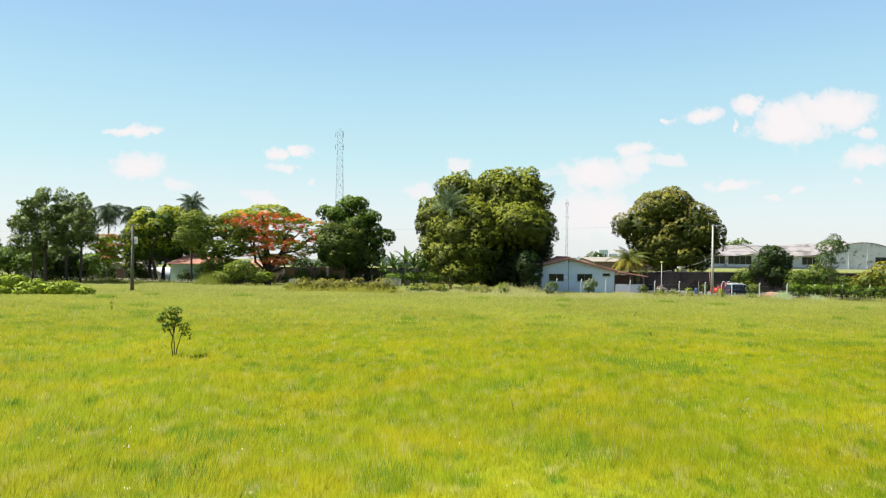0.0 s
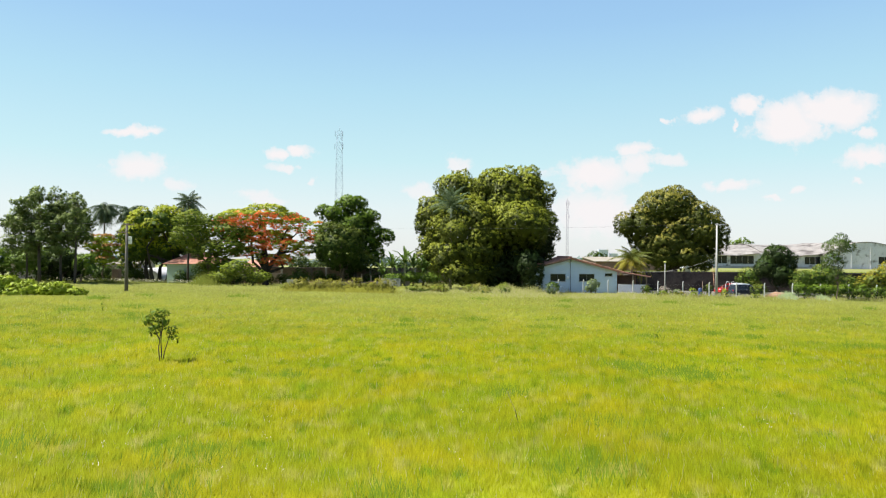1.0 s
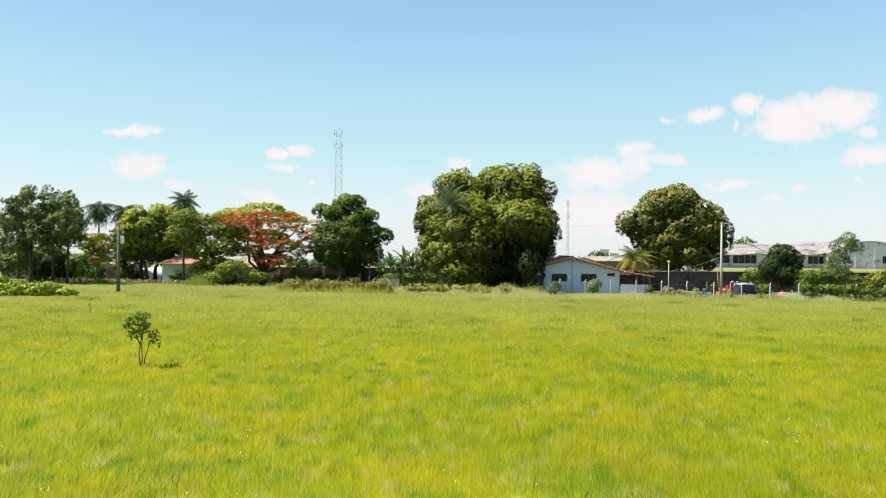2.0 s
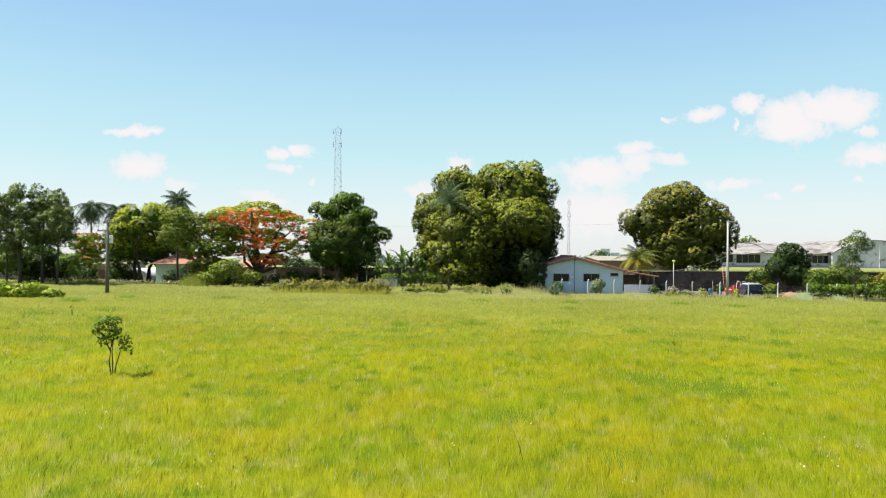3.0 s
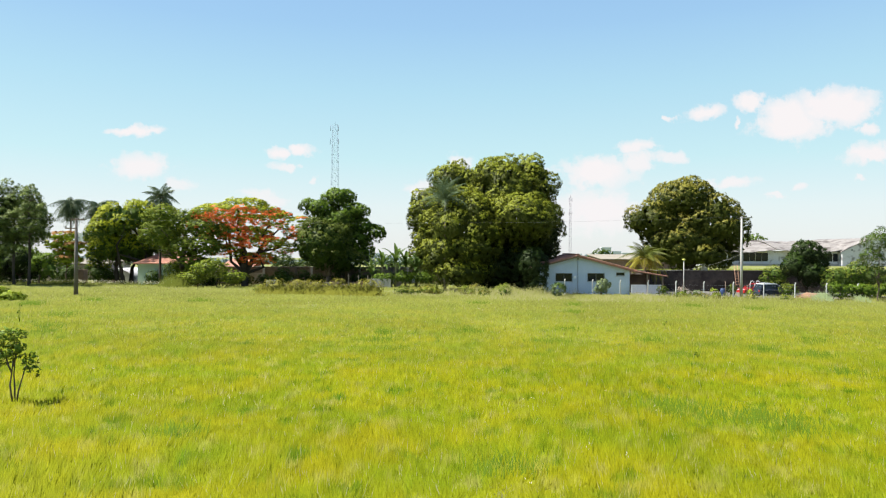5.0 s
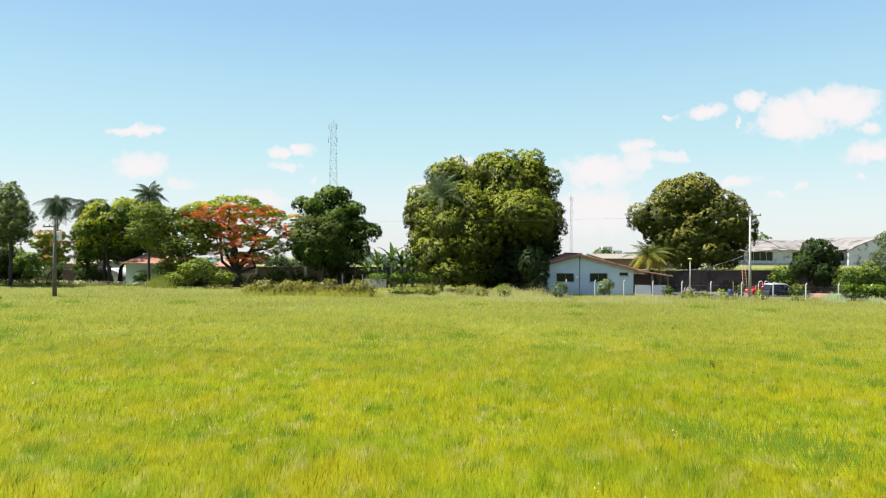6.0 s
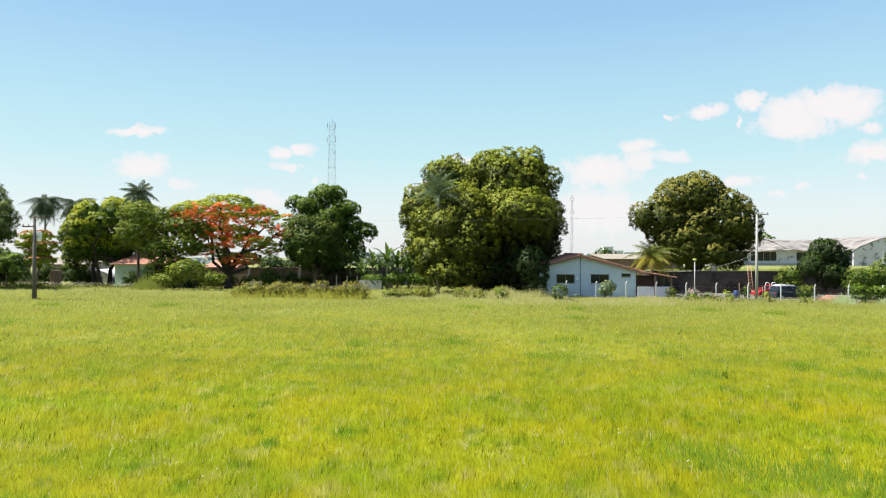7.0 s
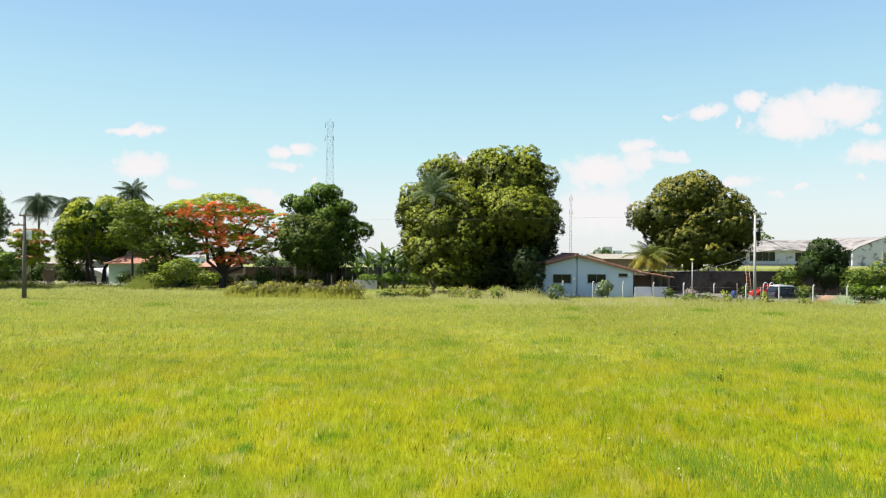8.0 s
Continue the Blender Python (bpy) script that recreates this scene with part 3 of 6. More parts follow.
def make_grass():
    rng = np.random.default_rng(5)
    out, pale, faces = [], [], []
    for y0, y1, density, h, w in ((-24, -6, 8, 0.28, 0.07), (-6, 4, 20, 0.25, 0.06), (4, 11, 70, 0.24, 0.04), (11, 20, 470, 0.26, 0.019), (20, 32, 360, 0.25, 0.024), (32, 48, 210, 0.23, 0.035), (48, 68, 98, 0.20, 0.053), (68, 90, 52, 0.18, 0.09)):
        x, y = field_points(rng, y0, y1, density)
        y = y + rng.uniform(-1, 1, len(y)) * min(1.5, 0.12 * (y1 - y0))   # soft seams between the bands
        grow = 1 + 0.15 * ripple(x, y, 9.0, 61) + 0.16 * ripple(x, y, 0.9, 62)
        tri = blades(rng, x, y, h * np.clip(grow, 0.62, 2.0), w, 0.30)
        tri[:, 2, 0] += 0.10 * h * ripple(x, y, 1.6, 63)   # tussocks lean together
        out.append(tri)
        tilt = np.stack([0.08 * ripple(x, y, 0.6, 64), -0.15 + 0.07 * ripple(x, y, 0.9, 65), np.full(len(x), 0.9)], -1)
        faces.append(unit(tilt + 0.10 * rng.normal(size=tilt.shape)))
        pale.append(rng.random(len(x)) < 0.016 + 0.02 * smooth(35, 80, (y0 + y1) / 2))
    corners = np.concatenate(out)
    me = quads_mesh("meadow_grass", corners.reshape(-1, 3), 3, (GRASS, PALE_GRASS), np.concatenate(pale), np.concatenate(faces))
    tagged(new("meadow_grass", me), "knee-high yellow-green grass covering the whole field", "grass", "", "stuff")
    # behind the field and beside it, thinner
    x, y = rng.uniform(-75, 75, 26000), rng.uniform(90, 118, 26000)
    me = quads_mesh("rough_grass", blades(rng, x, y, 0.24, 0.12, 0.4).reshape(-1, 3), 3, (GRASS,), None, soft_normals(rng, len(x)))
    tagged(new("rough_grass", me), "rough green grass under the trees behind the field", "grass", "", "stuff")
    # pale flowering grass before the house
    x, y = np.concatenate([rng.normal(20, 4.5, 5000), rng.normal(10, 4, 2500), rng.uniform(-5, 60, 6000)]), np.r_[rng.uniform(80, 88.4, 7500), rng.uniform(84, 89.5, 6000)]
    keep = ripple(x, y, 3.0, 67) > -0.35
    x, y = x[keep], y[keep]
    me = quads_mesh("flowering_grass", blades(rng, x, y, np.where(x > 22, 0.62, 0.40), 0.05, 0.40).reshape(-1, 3), 3, (PALE_GRASS, GRASS), rng.random(len(x)) < np.where(x > 24, 0.75, 0.45), soft_normals(rng, len(x)))
    tagged(new("flowering_grass", me), "pale flowering grass along the fence line", "grass", "", "stuff")
    # tall pale grass at the foot of the great mango tree
    x, y = rng.normal(8.5, 3.2, 2600), rng.uniform(88.6, 91.5, 2600)
    me = quads_mesh("tall_pale_grass", blades(rng, x, y, 0.95 + 0.25 * np.sin(x * 1.7), 0.035, 0.3).reshape(-1, 3), 3, (PALE_GRASS, GRASS), rng.random(len(x)) < 0.5, soft_normals(rng, len(x)))
    tagged(new("tall_pale_grass", me), "tall pale seeding grass at the foot of a tree", "grass", "", "stuff")
    # lush dark tufts
    spots = [(3.6, 17.8, 0.75), (5.0, 22.0, 0.55), (-1.1, 15.8, 0.5), (-6.1, 18.2, 0.6), (-6.0, 15.5, 0.6), (-10.9, 19.0, 0.5), (8.5, 33.0, 0.7)]
    spots += [(a * (8 + 0.6 * b), b, rng.uniform(0.3, 0.7)) for a, b in zip(rng.uniform(-1, 1, 46), rng.uniform(24, 76, 46))]
    x = np.concatenate([a + r * rng.normal(size=int(330 * r)) for a, b, r in spots])
    y = np.concatenate([b + 0.8 * r * rng.normal(size=int(330 * r)) for a, b, r in spots])
    me = quads_mesh("lush_tufts", blades(rng, x, y, 0.42, 0.03, 0.35).reshape(-1, 3), 3, (LUSH,), None, soft_normals(rng, len(x)))
    tagged(new("lush_tufts", me), "darker green lush tufts scattered through the meadow", "grass", "", "stuff")
    # seed heads in the field
    x, y = field_points(rng, 10, 60, 0.10)
    x, y = x[ripple(x, y, 7.0, 66) > -0.3], y[ripple(x, y, 7.0, 66) > -0.3]
    x, y = np.repeat(x, 3) + 0.10 * rng.normal(size=3 * len(x)), np.repeat(y, 3) + 0.10 * rng.normal(size=3 * len(x))
    z = -0.0113 * x + rng.uniform(0.28, 0.46, len(x))
    c = np.stack([x, y, z], -1)
    heads = leaf_corners(c, np.tile([0.2, 0, 1.0], (len(c), 1)) + 0.4 * rng.normal(size=c.shape), np.tile([0, -1.0, 0.3], (len(c), 1)) + 0.3 * rng.normal(size=c.shape), np.full(len(c), 0.06), np.full(len(c), 0.017))
    me = quads_mesh("seed_heads", heads.reshape(-1, 3), 4, (BUD,), None, soft_normals(rng, len(c)))
    tagged(new("seed_heads", me), "pale seed heads standing above the meadow grass", "grass", "", "stuff")


make_grass()

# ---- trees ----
tree("mango_tree", 7.5, 100, "huge dense mango tree with yellow-green young and sunlit leaf tops", "tree",
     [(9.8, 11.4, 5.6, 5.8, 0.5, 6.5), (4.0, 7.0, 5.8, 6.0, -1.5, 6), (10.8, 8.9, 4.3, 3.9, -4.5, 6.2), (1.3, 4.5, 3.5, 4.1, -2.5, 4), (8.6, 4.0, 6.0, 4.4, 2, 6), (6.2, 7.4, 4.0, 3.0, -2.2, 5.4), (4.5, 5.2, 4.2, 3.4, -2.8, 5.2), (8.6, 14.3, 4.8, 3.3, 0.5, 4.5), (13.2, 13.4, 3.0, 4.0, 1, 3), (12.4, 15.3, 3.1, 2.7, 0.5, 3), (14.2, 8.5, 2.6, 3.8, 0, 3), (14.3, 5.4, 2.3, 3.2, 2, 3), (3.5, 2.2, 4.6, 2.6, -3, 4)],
     11, (MANGO_OLD, MANGO_NEW_LIT), bark=DARK_BARK, trunk_r=0.75, fork=2.2, limbs=9, young=0.46, ragged=0.24, tuft=1.15, tuft_gap=1.55, spacing=0.53, clump=0.34, leaves=20, length=0.22, width=0.12, fill=1.3)
# shade of the overhanging mango is put into these near-black leaves
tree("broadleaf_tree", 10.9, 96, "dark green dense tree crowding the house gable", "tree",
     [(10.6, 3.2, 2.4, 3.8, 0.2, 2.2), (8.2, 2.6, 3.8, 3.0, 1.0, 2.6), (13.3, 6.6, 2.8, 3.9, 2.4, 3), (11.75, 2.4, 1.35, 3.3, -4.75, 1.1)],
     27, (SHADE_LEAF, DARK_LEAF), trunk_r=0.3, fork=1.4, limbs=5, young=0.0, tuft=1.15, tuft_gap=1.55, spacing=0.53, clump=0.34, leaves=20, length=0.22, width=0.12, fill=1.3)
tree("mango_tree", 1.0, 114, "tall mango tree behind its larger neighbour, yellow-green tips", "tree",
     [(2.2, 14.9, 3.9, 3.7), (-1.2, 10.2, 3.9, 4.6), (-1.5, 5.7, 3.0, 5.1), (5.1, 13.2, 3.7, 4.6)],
     12, (MANGO_OLD, MANGO_NEW_LIT), trunk_r=0.55, fork=2.5, limbs=6, young=0.38, ragged=0.24, tuft=1.15, tuft_gap=1.55, spacing=0.53, clump=0.34, leaves=20, length=0.22, width=0.12, fill=1.3)
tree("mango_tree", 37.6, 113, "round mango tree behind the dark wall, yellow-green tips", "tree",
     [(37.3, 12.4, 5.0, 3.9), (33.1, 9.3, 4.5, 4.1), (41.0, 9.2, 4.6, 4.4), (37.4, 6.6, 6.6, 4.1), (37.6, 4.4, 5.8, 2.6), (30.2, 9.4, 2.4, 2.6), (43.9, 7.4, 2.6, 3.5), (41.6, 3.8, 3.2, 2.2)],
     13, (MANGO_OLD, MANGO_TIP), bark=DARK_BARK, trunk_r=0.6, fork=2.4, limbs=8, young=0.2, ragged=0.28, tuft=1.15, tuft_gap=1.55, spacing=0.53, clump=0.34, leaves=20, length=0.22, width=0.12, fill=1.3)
tree("broadleaf_tree", -15.5, 117, "tall dark green broadleaf tree with ragged top", "tree",
     [(-15.6, 13.0, 2.8, 2.1), (-18.2, 11.2, 2.7, 1.8), (-13.2, 10.8, 2.7, 1.8), (-15.8, 9.0, 4.4, 2.6), (-11.6, 8.4, 2.2, 1.4), (-19.0, 7.6, 2.6, 2.2), (-12.8, 6.2, 2.8, 2.4), (-16.2, 5.0, 4.8, 3.4), (-9.4, 7.4, 1.7, 0.9), (-10.0, 8.8, 1.2, 0.7), (-20.4, 11.8, 1.2, 0.9), (-11.8, 4.4, 2.0, 2.0)],
     14, (MID_LEAF, VINE_LEAF), trunk_r=0.5, fork=2.4, limbs=7, ragged=0.5, open_gaps=0.10, young=0.75, tuft=0.85, tuft_gap=1.75, spacing=0.46, clump=0.32, leaves=17, length=0.24, width=0.12, fill=0.9)
tree("broadleaf_tree", -16.0, 110, "compact dark green tree with dense rounded crown", "tree",
     [(-16.6, 5.6, 4.2, 4.2), (-15.0, 3.4, 4.0, 2.7, 1.6, 2.4)], 15, (DARK_LEAF, OLIVE_LEAF), trunk_r=0.35, fork=1.6, limbs=5, young=0.5, tuft=1.0, tuft_gap=1.65, spacing=0.46, clump=0.30, leaves=17, length=0.22, width=0.115, fill=0.9)
flowering = lambda c: (np.array([noise.noise(Vector((q[0] * 0.45, q[1] * 0.45, q[2] * 0.8))) for q in c]) + 0.05 * (c[:, 0] + 29) * -0.3 > -0.03 + 0.04 * np.maximum(np.abs(c[:, 0] + 28.5) - 5.0, 0)) & (c[:, 2] < 10.9 + 0.5 * np.sin(c[:, 0] * 1.3))
tree("flame_tree", -28.8, 112, "spreading flame tree with bright red blossom", "tree",
     [(-30.0, 10.5, 6.5, 1.7), (-32.8, 9.0, 4.5, 1.6), (-24.6, 9.4, 3.9, 1.6), (-29.2, 7.3, 4.5, 1.2), (-25.9, 5.9, 3.9, 1.2), (-31.2, 4.9, 2.8, 1.0), (-22.1, 8.3, 1.7, 2.0), (-27.1, 3.6, 3.1, 1.0), (-34.8, 9.6, 2.8, 1.5), (-29.0, 11.5, 3.8, 1.2), (-21.2, 7.4, 2.6, 1.8), (-22.6, 5.2, 2.2, 1.3), (-21.0, 9.0, 2.0, 1.3), (-33.6, 7.0, 2.6, 1.3)],
     16, (FEATHER_LEAF, BRIGHT_LEAF, RED_BLOSSOM), bark=DARK_BARK, trunk_r=0.46, fork=2.2, limbs=10, spacing=0.56, clump=0.46, leaves=26, length=0.22, width=0.11, flat=0.40, fill=0, accent=flowering, under=0.5, tuft=0.8, tuft_gap=1.3, young=0.25, open_gaps=0.24)
tree("flame_tree", -36.4, 108.5, "flame tree out of bloom with dense green leaves", "tree",
     [(-37.0, 8.9, 3.8, 2.5), (-33.8, 8.1, 3.5, 2.1), (-39.2, 9.4, 2.7, 2.3, -1.5, 2.4), (-39.6, 7.2, 2.8, 3.0, -1.0, 2.6), (-33.6, 5.5, 3.4, 2.3), (-36.9, 4.8, 3.0, 2.6), (-35.2, 2.8, 3.4, 2.0), (-32.2, 6.7, 2.0, 1.5)],
     17, (BROAD_LEAF, FEATHER_LEAF), trunk_r=0.4, fork=2.0, limbs=6, young=0.72, flat=0.4, tuft=0.9, tuft_gap=1.5, spacing=0.54, leaves=18, length=0.22, width=0.10, fill=0.4, ragged=0.4)
# bright leaves colour in the sunlit tops, green ones the shaded underside
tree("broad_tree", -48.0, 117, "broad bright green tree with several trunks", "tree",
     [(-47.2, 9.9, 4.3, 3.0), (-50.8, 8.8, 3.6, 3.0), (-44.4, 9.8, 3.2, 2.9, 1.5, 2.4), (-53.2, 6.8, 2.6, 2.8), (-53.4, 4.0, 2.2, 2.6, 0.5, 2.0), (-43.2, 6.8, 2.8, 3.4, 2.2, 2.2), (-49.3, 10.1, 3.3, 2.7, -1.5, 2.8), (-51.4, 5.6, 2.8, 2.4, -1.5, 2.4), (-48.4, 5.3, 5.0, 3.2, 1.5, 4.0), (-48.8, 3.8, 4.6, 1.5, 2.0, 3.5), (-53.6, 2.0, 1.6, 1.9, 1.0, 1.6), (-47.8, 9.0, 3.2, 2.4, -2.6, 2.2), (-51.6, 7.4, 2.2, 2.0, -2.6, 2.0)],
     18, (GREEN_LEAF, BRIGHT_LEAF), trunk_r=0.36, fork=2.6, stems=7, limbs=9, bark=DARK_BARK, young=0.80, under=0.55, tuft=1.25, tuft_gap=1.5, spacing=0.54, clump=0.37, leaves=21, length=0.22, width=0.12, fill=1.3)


def pine_tree(x, y, top, base, reach, seed, label, r=0.16):
    """A pine: a straight bare trunk, rising branches in uneven rings, and needle tufts along their outer halves."""
    rng = np.random.default_rng(seed)
    z0 = ground_z(x, y)
    ob = thing("pine_tree", x, y, label, "tree", "pines at the field's edge")
    h = top - z0
    sway = [(0.08 * math.sin(1.3 * i + seed), 0.08 * math.cos(1.7 * i + seed), -0.2 + (h - 0.5) * i / 8) for i in range(9)]
    part("trunk", tube(sway, [r * (1.2 - 0.12 * i) for i in range(9)], 8), DARK_BARK, ob)
    lobes, z, turn = [], base - z0, rng.uniform(0, 6)
    while z < h - 0.5:
        s = (z - base + z0) / (top - base)
        for k in range(int(rng.integers(2, 5))):
            turn += 2.0 + rng.uniform(-0.5, 0.5)
            out = reach * (0.62 + 0.5 * math.sin(math.pi * min(1, 0.15 + s))) * (1 - 0.60 * s * s) * rng.uniform(0.55, 1.1)
            a = Vector(sway[min(8, int(8 * z / h))])
            a = Vector((a.x, a.y, z))
            b = a + Vector((out * math.cos(turn), out * math.sin(turn), out * rng.uniform(0.10, 0.45)))
            part("branch", tube(limb_points(a, b, rng, 0.12, 5), [0.055, 0.045, 0.036, 0.026, 0.014], 5), BARK, ob)
            for f in (0.62, 1.0):
                q = a.lerp(b, f)
                size = rng.uniform(0.42, 0.72)
                lobes.append((x + q.x, y + q.y, z0 + q.z + 0.15, size * 1.15, size * 1.15, size * 0.8))
        z += rng.uniform(0.55, 0.95)
    lobes.append((x + sway[8][0], y + sway[8][1], top - 0.5, 0.55, 0.55, 0.6))
    part("needles", crown_mesh("needles", lobes, (x, y, z0), rng, (NEEDLE, PINE_TIP), spacing=0.46, clump=0.32, leaves=14, length=0.27, width=0.095, young=0.5, fill=0, ragged=0.3, under=0.7, tuft=0.40, tuft_gap=1.7), None, ob)


pine_tree(-54.6, 93.5, 13.4, 4.8, 3.6, 19, "tall open pine tree with dark needles and bare trunk", 0.2)
pine_tree(-52.2, 94.5, 13.2, 4.4, 2.6, 291, "tall pine tree with tufted crown among other pines")
pine_tree(-50.8, 95.5, 13.0, 5.8, 1.9, 292, "slim pine tree with ragged tufts and bare trunk", 0.13)
pine_tree(-49.1, 92.5, 12.3, 6.6, 1.3, 293, "slender pine tree with a small high crown", 0.12)
pine_tree(-57.2, 95.0, 12.0, 3.8, 2.6, 294, "shorter pine tree leaning out of the group", 0.13)
tree("small_tree", -63.5, 100, "low dark green tree with dense crown", "tree",
     [(-63.8, 3.4, 3.0, 2.5), (-67.3, 4.2, 3.0, 3.2), (-60.1, 2.7, 2.9, 2.1)], 20, (GREEN_LEAF, VINE_LEAF), trunk_r=0.25, fork=1.4, limbs=5, young=0.4)
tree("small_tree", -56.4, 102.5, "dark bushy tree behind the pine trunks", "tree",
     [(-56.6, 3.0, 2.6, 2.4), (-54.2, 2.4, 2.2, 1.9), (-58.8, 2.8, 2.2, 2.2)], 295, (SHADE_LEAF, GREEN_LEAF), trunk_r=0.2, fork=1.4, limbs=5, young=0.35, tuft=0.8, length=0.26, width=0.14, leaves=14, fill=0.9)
tree("small_tree", -66.0, 112, "dark broad tree filling the gap behind the pines", "tree",
     [(-67.5, 3.6, 3.0, 2.4), (-63.6, 3.6, 3.0, 2.6), (-60.6, 3.4, 2.4, 2.2)], 28, (GREEN_LEAF, VINE_LEAF), trunk_r=0.25, fork=1.6, limbs=5, young=0.3, tuft=0.9, length=0.28, width=0.15, leaves=14, fill=0.9)
tree("small_tree", -52.4, 100, "slender low tree with dense dark green leaves", "tree",
     [(-51.6, 3.0, 1.7, 1.7), (-51.0, 2.2, 1.6, 1.4)], 21, (GREEN_LEAF, VINE_LEAF), trunk_r=0.15, fork=1.4, limbs=3, young=0.6)
tree("small_tree", -53.2, 108, "flat-topped small tree with rusty flowering tips", "tree",
     [(-53.3, 6.7, 2.3, 0.8), (-54.3, 5.6, 1.8, 0.8), (-51.9, 5.3, 1.8, 0.8), (-53.4, 4.4, 2.0, 0.9), (-52.8, 3.4, 2.2, 0.9)], 22, (MOUND_LEAF, RUSTY_LEAF), trunk_r=0.12, fork=2.6, limbs=6, young=0.2, clump=0.36, leaves=26, length=0.24, width=0.13, fill=0.4, flat=0.45, tuft=0.6, tuft_gap=1.3, under=0.6)
tree("bush_tree", 46.4, 96, "dense dark green bushy tree beside the fence", "tree",
     [(46.3, 4.4, 2.0, 2.1), (45.0, 3.0, 1.8, 1.9), (47.7, 3.8, 1.4, 1.8), (46.6, 2.2, 2.4, 1.8)], 23, (SHADE_LEAF, DARK_LEAF), young=0.2, trunk_r=0.18, fork=0.9, limbs=4, spacing=0.42, clump=0.3, leaves=16, length=0.22, width=0.11, tuft=0.75, tuft_gap=1.4, fill=1.0, ragged=0.25)
tree("slender_tree", 49.0, 86, "slender airy young tree with thin grey-green leaves", "tree",
     [(48.8, 6.0, 1.6, 1.3), (48.4, 4.3, 1.3, 1.4), (50.4, 6.1, 0.9, 1.0), (49.5, 7.1, 0.9, 0.6), (49.0, 2.5, 1.1, 1.0)], 24, (NEEDLE, GREEN_LEAF), trunk_r=0.09, fork=1.8, limbs=6, young=0.5, spacing=0.36, clump=0.28, leaves=13, length=0.2, width=0.06, fill=0, ragged=0.35, open_gaps=0.10, tuft=0.45)
tree("distant_tree", 88.5, 205, "distant bright green tree behind the warehouse roof", "tree",
     [(88.5, 7.0, 4.3, 2.8), (84.8, 6.0, 3.0, 1.5), (88, 4.5, 3, 3)], 25, (GREEN_LEAF, VINE_LEAF), trunk_r=0.3, fork=2.5, limbs=4, young=0.6, spacing=0.9, leaves=12, length=0.45, width=0.22)
tree("distant_tree", 46.5, 216, "distant rounded tree beyond the house roof", "tree",
     [(48.0, 3.2, 3.6, 1.5), (46.4, 2, 3, 1.6)], 26, (MID_LEAF, GREEN_LEAF), trunk_r=0.3, fork=1.0, limbs=3, young=0.25, spacing=0.9, leaves=12, length=0.45, width=0.22)

# ---- bushes ----
shrub("vine_mound", -42.5, 71, "bright green leafy vine mound at the field's edge", "bush",
      [(-49.6, 2.0, 2.8, 1.8), (-46.0, 1.5, 2.5, 1.3), (-42.8, 0.9, 2.0, 1.0), (-39.6, 0.9, 1.9, 1.0), (-37.6, 0.5, 1.3, 0.6), (-44.4, 0.6, 3.2, 0.8)], 31, (MOUND_LEAF, MOUND_LEAF), young=0.8, length=0.24, width=0.16, spacing=0.38, clump=0.28, tuft=0.55, leaves=12, ragged=0.7, tuft_gap=1.6, flat=0.6)
shrub("rounded_bush", -28.2, 96, "rounded yellow-green bush before the flame tree", "bush",
      [(-28.4, 2.5, 2.5, 1.6), (-30.4, 1.4, 2.0, 1.2), (-25.6, 1.5, 2.0, 1.2)], 32, (OLIVE_LEAF, MOUND_LEAF), young=0.65, ragged=0.6, flat=0.3, length=0.12, width=0.06, leaves=16, tuft=0.42)
for k, (bx, bz, rx, rz) in enumerate([(-17.3, 0.95, 1.7, 0.95), (-14.6, 0.9, 1.7, 0.85), (-12.6, 0.85, 1.2, 0.75), (-10.6, 0.95, 1.5, 0.85), (-7.4, 0.95, 1.5, 0.9)]):
    shrub("dry_bush", bx, 84.5 + 0.4 * (k % 2), "olive-brown dry bush in the grass", "bush", [(bx, bz, rx, rz), (bx + 0.7 * rx, bz - 0.2, 0.7 * rx, 0.75 * rz), (bx - 0.7 * rx, bz - 0.25, 0.6 * rx, 0.7 * rz)], 33 + k, (DRY_LEAF, DRY_TIP), "dry bushes at the field's edge", length=0.12, width=0.045, leaves=18, ragged=0.5, young=0.45)
shrub("hedge", -4.4, 106, "ragged light green hedge beside banana plants", "hedge",
      [(-7.4, 1.0, 1.8, 0.7), (-4.3, 1.2, 1.8, 0.7), (-1.6, 1.0, 1.8, 0.7)], 41, (GREEN_LEAF, VINE_LEAF), young=0.7)
